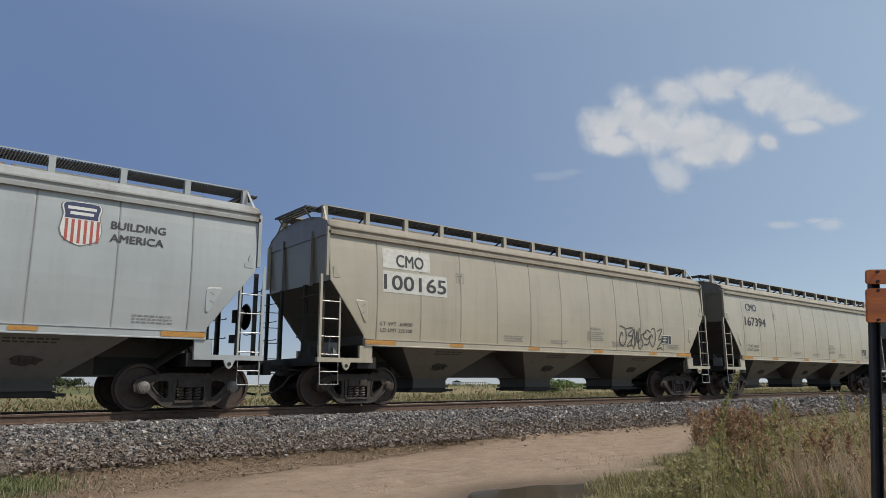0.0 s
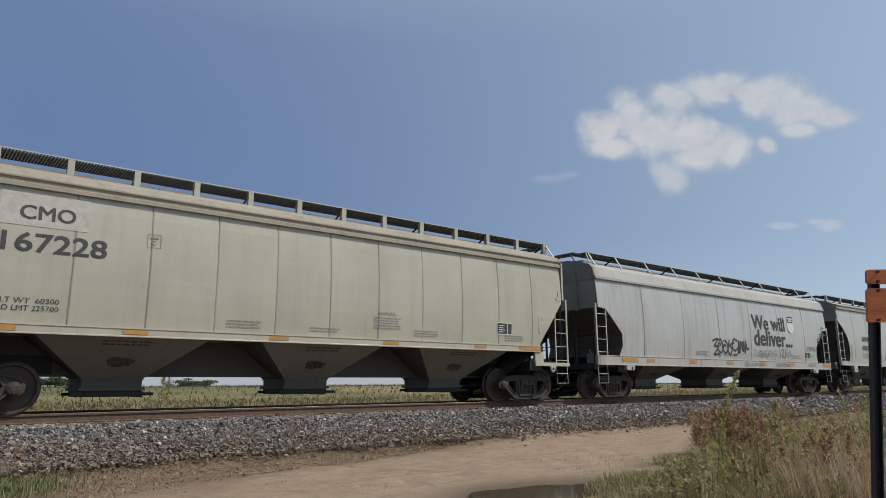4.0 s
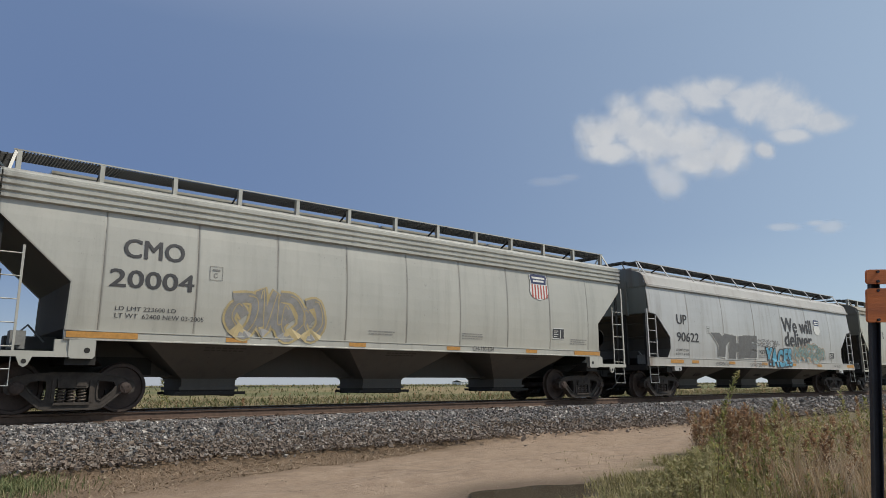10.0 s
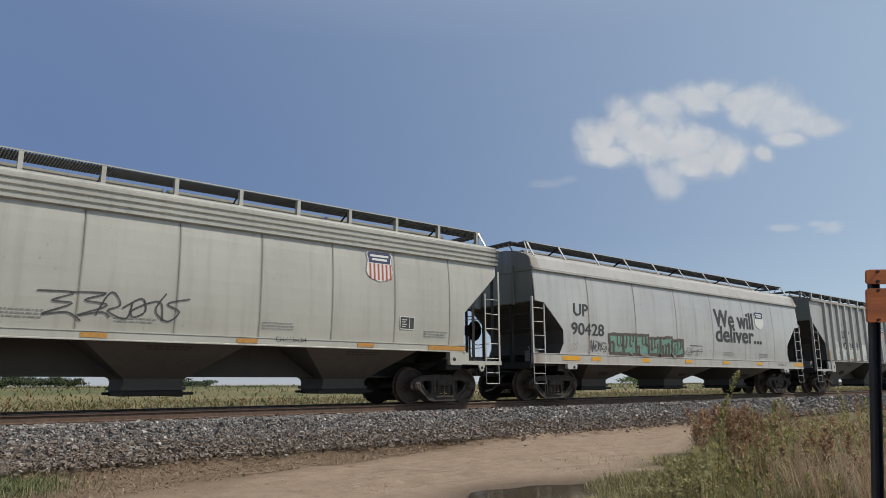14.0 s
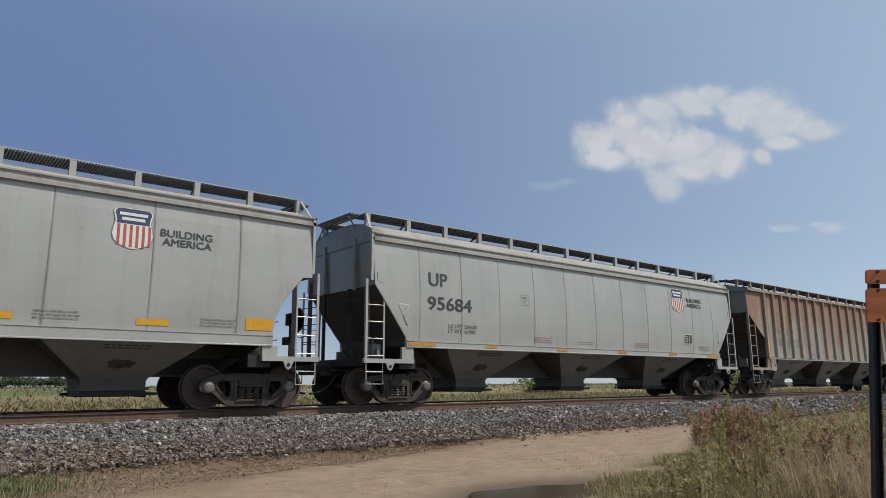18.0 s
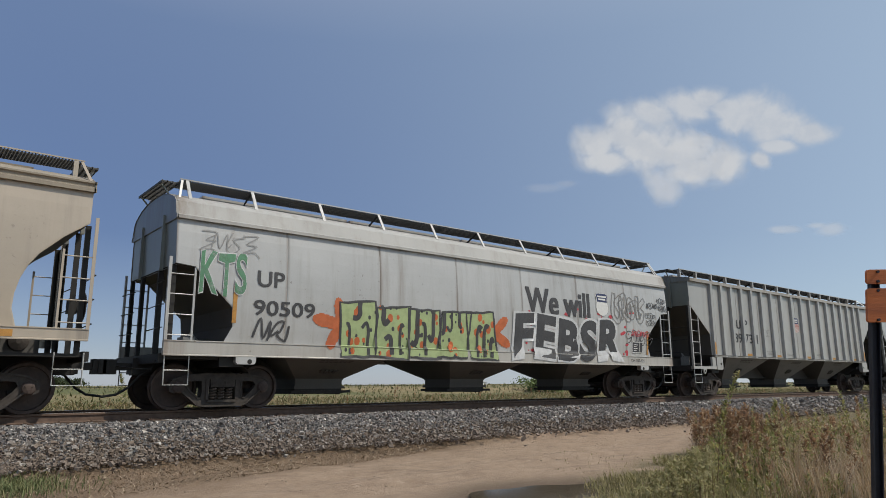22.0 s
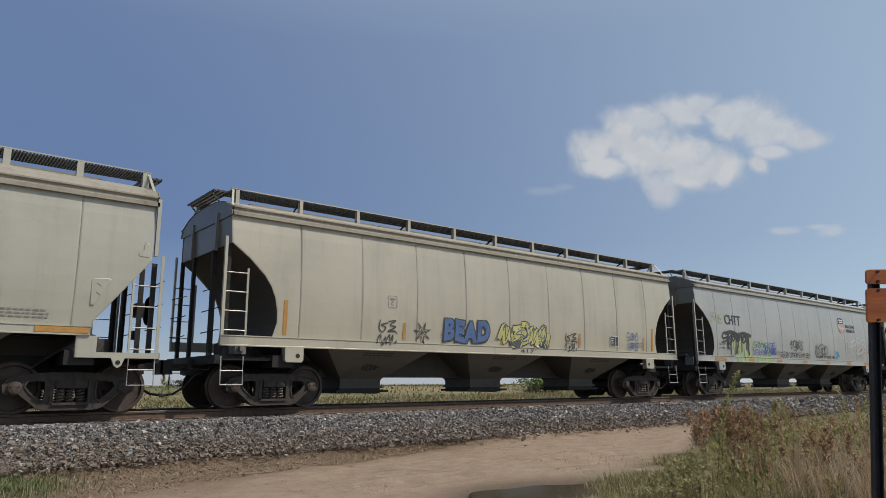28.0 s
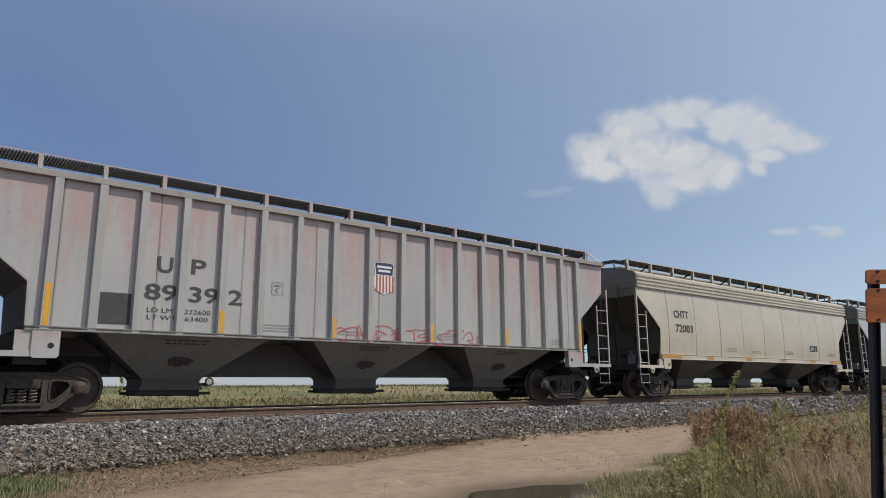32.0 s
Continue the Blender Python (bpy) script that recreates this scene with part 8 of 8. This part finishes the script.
# tuft by the ballast
a = rng.normal(0, 1, (2600, 2)) * (0.42, 0.55) + (1.35, 11.0)
P = np.stack([a[:, 0], a[:, 1], height(a[:, 0], a[:, 1])], 1)
blades("grass_tuft", P, rng.uniform(0.03, 0.15, len(P)), 1.2, 0.012, TUFT, rng, "small green grass tuft at the ballast's foot", "grass")
# dead stalks lying at the foot of the ballast
n = 52000
x = rng.uniform(-1, 24, n)
y = 13.15 - (0.25 + np.clip(4.4 - 0.33 * x, 0.4, 4.4)) * rng.uniform(0, 1, n) ** 1.25
LITTER = island("dead_litter", [(0.085, 0.056, 0.036), (0.22, 0.15, 0.09), (0.35, 0.25, 0.16), (0.14, 0.092, 0.058), (0.27, 0.18, 0.115), (0.60, 0.50, 0.37)], 0.9)
P = np.stack([x, y, height(x, y) + 0.003 + 0.05 * smooth(12.5, 13.1, y)], 1)
blades("dead_litter", P, rng.uniform(0.008, 0.040, n), 6.0, 0.011, LITTER, rng, "dead grass litter lying at the foot of the ballast", "grass")
# field behind the track
n = 24000
x, y = rng.uniform(-6, 110, n), 18.6 + 18 * rng.uniform(0, 1, n) ** 1.6
P = np.stack([x, y, height(x, y)], 1)
blades("field_grass", P, rng.uniform(0.06, 0.24, n) * (1 + 0.5 * np.sin(0.9 * x) * np.sin(0.7 * y)), 2.2, 0.035, FIELD, rng, "tall dry golden grass beyond the track", "grass")
n = 20000
x, y = rng.uniform(-8, 140, n), 24 + 23 * rng.uniform(0, 1, n)
P = np.stack([x, y, height(x, y)], 1)
blades("bank_grass", P, rng.uniform(0.08, 0.22, n), 1.6, 0.07, GREENGRASS, rng, "green grass on the road bank", "grass")
n = 5000
x, y = rng.uniform(-6, 100, n), 21 + 14 * rng.uniform(0, 1, n)
P = np.stack([x, y, height(x, y)], 1)
P = P[np.sin(0.5 * x + 0.8 * y) + np.sin(1.3 * x - 0.4 * y) > 0.1]
blades("field_tufts", P, rng.uniform(0.08, 0.28, len(P)), 2.0, 0.05, GREENGRASS, rng, "olive green tufts among the dry field grass", "grass")
n = 80
x, y = rng.uniform(0, 70, n), rng.uniform(18.8, 33, n)
weeds("field_weeds", np.stack([x, y, height(x, y)], 1), rng.uniform(0.35, 0.75, n), 60, 0.08, BROWNLEAF, STALK, rng, "scattered dark dry weeds in the field", 0.10, 0.5)
x, y = np.array([7.6, 8.9, 9.2]), np.array([29.5, 29.0, 29.3])
weeds("bank_weeds", np.stack([x, y, height(x, y)], 1), np.array([1.30, 1.35, 1.15]), 130, 0.10, GREENLEAF, STALK, rng, "tall spindly weeds standing in the field", 0.14, 0.2)
# pebbles on the dirt track
n = 700
x, y = rng.uniform(2, 22, n), rng.uniform(6.5, 12.2, n)
b = Build()
for j in range(n):
    s = rng.uniform(0.003, 0.009)
    z = float(height(x[j], y[j]))
    b.box(x[j] - s, x[j] + s * 1.2, y[j] - s, y[j] + s * 0.9, z - 0.004, z + s)
tagged(part("pebbles", b, plain("pebble", (0.36, 0.28, 0.21), 0.9, 0, 0.5), None), "scattered pebbles on the dirt track", "gravel", kind="stuff")


# ---- sign post by the weeds ----
def sign_post():
    post = new("marker_post")
    foot, head = Vector((4.95, 1.83, 0.0)), Vector((4.998, 1.640, 2.125))
    post.location = foot
    m, t, p = nodes_of("orange_weathered_board")
    v = coords(t, (1, 1, 9))
    grain = noise_of(t, v, 3.0, 6, 0.7)
    c = mix_of(t, ramp_of(t, grain, 0.3, 0.75), (0.62, 0.17, 0.045), (0.40, 0.11, 0.04))
    c = mix_of(t, ramp_of(t, noise_of(t, v, 1.3, 3), 0.66, 0.70), c, (0.12, 0.04, 0.02))
    link(t, c, p.inputs["Base Color"])
    p.inputs["Roughness"].default_value = 0.6
    bump_of(t, p, grain, 0.4, 0.01)
    steel = plain("dark_post_steel", (0.035, 0.035, 0.045), 0.5, 0.4, 0.3)
    axis = head - foot
    right = Vector((math.sin(YAW), -math.cos(YAW), 0))
    front = right.cross(Vector((0, 0, 1)))
    # U-shaped channel
    prof = [(-0.030, 0.0), (0.030, 0.0), (0.030, 0.036), (0.023, 0.036), (0.023, 0.008), (-0.023, 0.008), (-0.023, 0.036), (-0.030, 0.036)]
    b = Build()
    for s in (-0.05, 0.968):
        b.v += [tuple(axis * s + right * u + front * w) for u, w in prof]
    n = len(prof)
    b.f = [tuple(range(n)), tuple(range(n, 2 * n))] + [(q, (q + 1) % n, (q + 1) % n + n, q + n) for q in range(n)]
    part("post", b, steel, post)
    up = axis.normalized()

    def board(z0, z1, name):
        n = 10
        ring = []
        w0, w1, r = -0.068, 0.30, 0.018
        for cx, cz, s0 in ((w1 - r, z1 - r, 0), (w0 + r, z1 - r, 90), (w0 + r, z0 + r, 180), (w1 - r, z0 + r, 270)):
            for q in range(4):
                s = radians(s0 + q * 30)
                ring.append((cx + r * math.cos(s), cz + r * math.sin(s)))
        bb = Build()
        m_ = len(ring)
        sgn = 1 if front.dot(EYE - foot) > 0 else -1
        base = front * sgn * 0.038
        for dp in (0.0, 0.022):
            for cx, cz in ring:
                bb.v.append(tuple(base + front * sgn * dp + right * cx + up * cz))
        bb.f = [tuple(range(m_)), tuple(range(m_, 2 * m_))] + [(q, (q + 1) % m_, (q + 1) % m_ + m_, q + m_) for q in range(m_)]
        ob = part(name, bb, m, post, "weathered orange board")
        for cz in (z0 + 0.015, z1 - 0.015):
            c0 = base + front * sgn * 0.022 + up * cz
            part("bolt", Build().tube([c0, c0 + front * sgn * 0.012], 0.009, 8), steel, ob)
    board(1.985, 2.078, "upper_board")
    board(1.735, 1.955, "lower_board")
    tagged(post, "dark steel post with two weathered orange boards", "sign post")


sign_post()


# ---- cars on the far road ----
def road_car(name, body_rgb, label):
    car = new(name)
    m, t, p = nodes_of(name + "_paint")
    p.inputs["Base Color"].default_value = (*body_rgb, 1)
    p.inputs["Roughness"].default_value, p.inputs["Coat Weight"].default_value = 0.3, 0.6
    glass = plain("dark_car_glass", (0.02, 0.025, 0.03), 0.1)
    low = [(0.05, 0.35), (0.0, 0.60), (0.08, 0.92), (0.35, 1.0), (3.45, 0.98), (4.35, 0.84), (4.6, 0.66), (4.62, 0.38), (4.45, 0.26), (0.25, 0.26)]
    part("body", Build().slab(low, -0.88, 0.88), m, car)
    part("cabin", Build().slab([(0.25, 0.99), (0.62, 1.42), (2.55, 1.45), (3.45, 0.97)], -0.74, 0.74), glass, car)
    part("roof", Build().slab([(0.66, 1.40), (0.75, 1.47), (2.45, 1.49), (2.62, 1.43)], -0.73, 0.73), m, car)
    part("bumper", Build().box(-0.05, 0.12, -0.8, 0.8, 0.30, 0.55), DARK, car)
    for s in (-1, 1):
        part("tail_light", Build().box(-0.012, 0.05, s * 0.72 - 0.12, s * 0.72 + 0.12, 0.70, 0.86), REDINK, car)
        part("headlight", Build().box(4.40, 4.56, s * 0.68 - 0.15, s * 0.68 + 0.15, 0.66, 0.80), WHITEINK, car)
        for x in (0.95, 3.70):
            tyre = part("wheel", Build().lathe_y([(0.22, -0.11), (0.31, -0.10), (0.335, -0.06), (0.335, 0.06), (0.31, 0.10), (0.22, 0.11)], 22), HOSE, car, m=pose(x, s * 0.80, 0.335))
            rim = Build().lathe_y([(0.20, -0.115), (0.19, -0.09)], 18)
            for q in range(5):
                rim.beam((0, s * 0.115, 0), (0.2 * math.cos(q * 1.2566), s * 0.115, 0.2 * math.sin(q * 1.2566)), 0.05)
            part("rim", rim, GALV, tyre)
    return tagged(car, label, "car")


red_car = road_car("red_car", (0.45, 0.02, 0.02), "bright red passenger car driving along the far road")
white_car = road_car("white_car", (0.65, 0.65, 0.64), "white passenger car driving along the far road")


# ---- everything that moves ----
def motions():
    for key, (car, at) in WAGONS.items():
        walk(car, [(t, pose(at - SPEED * t, RAIL_Y, RAIL_Z)) for t in (0.0, 16.0, END)])
    starts = dict((key, at) for key, (car, at) in WAGONS.items())
    owner = dict((car, key) for key, (car, at) in WAGONS.items())
    turn = SPEED / 0.457 * 180 / math.pi
    for w, _, sx in WHEELS:
        at = starts[owner[w.parent.parent]] + w.parent.location.x + sx
        # turns while it rolls through the stretch of track in sight
        a, b = max(0.0, (at - 72) / SPEED), min(END, (at + 9) / SPEED)
        times = [0.0] + [q / FPS for q in range(math.ceil(a * FPS) + 1, math.floor(b * FPS))] + [END]
        rows = []
        for t in times:
            s = min(max(t, a), b)
            s = round(s * FPS) / FPS
            rows.append((t, pose(sx, 0, 0.457, 0, -((turn * s) % 360.0), 0)))
        walk(w, rows)
    turned = VIEW.to_3x3().to_4x4()

    def drift(ob, x0, y0, x1, y1, far=FAR):
        rows = []
        for t, px, py in ((0.0, x0, y0), (END, x1, y1)):
            rows.append((t, Matrix.Translation(sky_place((px - 784) / 1200, (441 - py) / 1200, far)) @ turned))
        walk(ob, rows)
    drift(big_cloud, 1186, 230, 1166, 276)
    drift(arc_cloud, 1188, 228, 1122, 280, FAR + 70)
    drift(low_cloud, 1180, 230, 1160, 262, FAR - 60)
    drift(thin_cloud, 975, 312, 962, 342)
    drift(small_cloud, 1428, 397, 1432, 409)
    for ob, x, t0, v in ((red_car, 14.6, 25.2, 25.7), (white_car, 14.4, 32.0, 26.0)):
        walk(ob, [(t, pose(x + v * (t - t0), 49.5, 1.263)) for t in (0.0, END)])


motions()
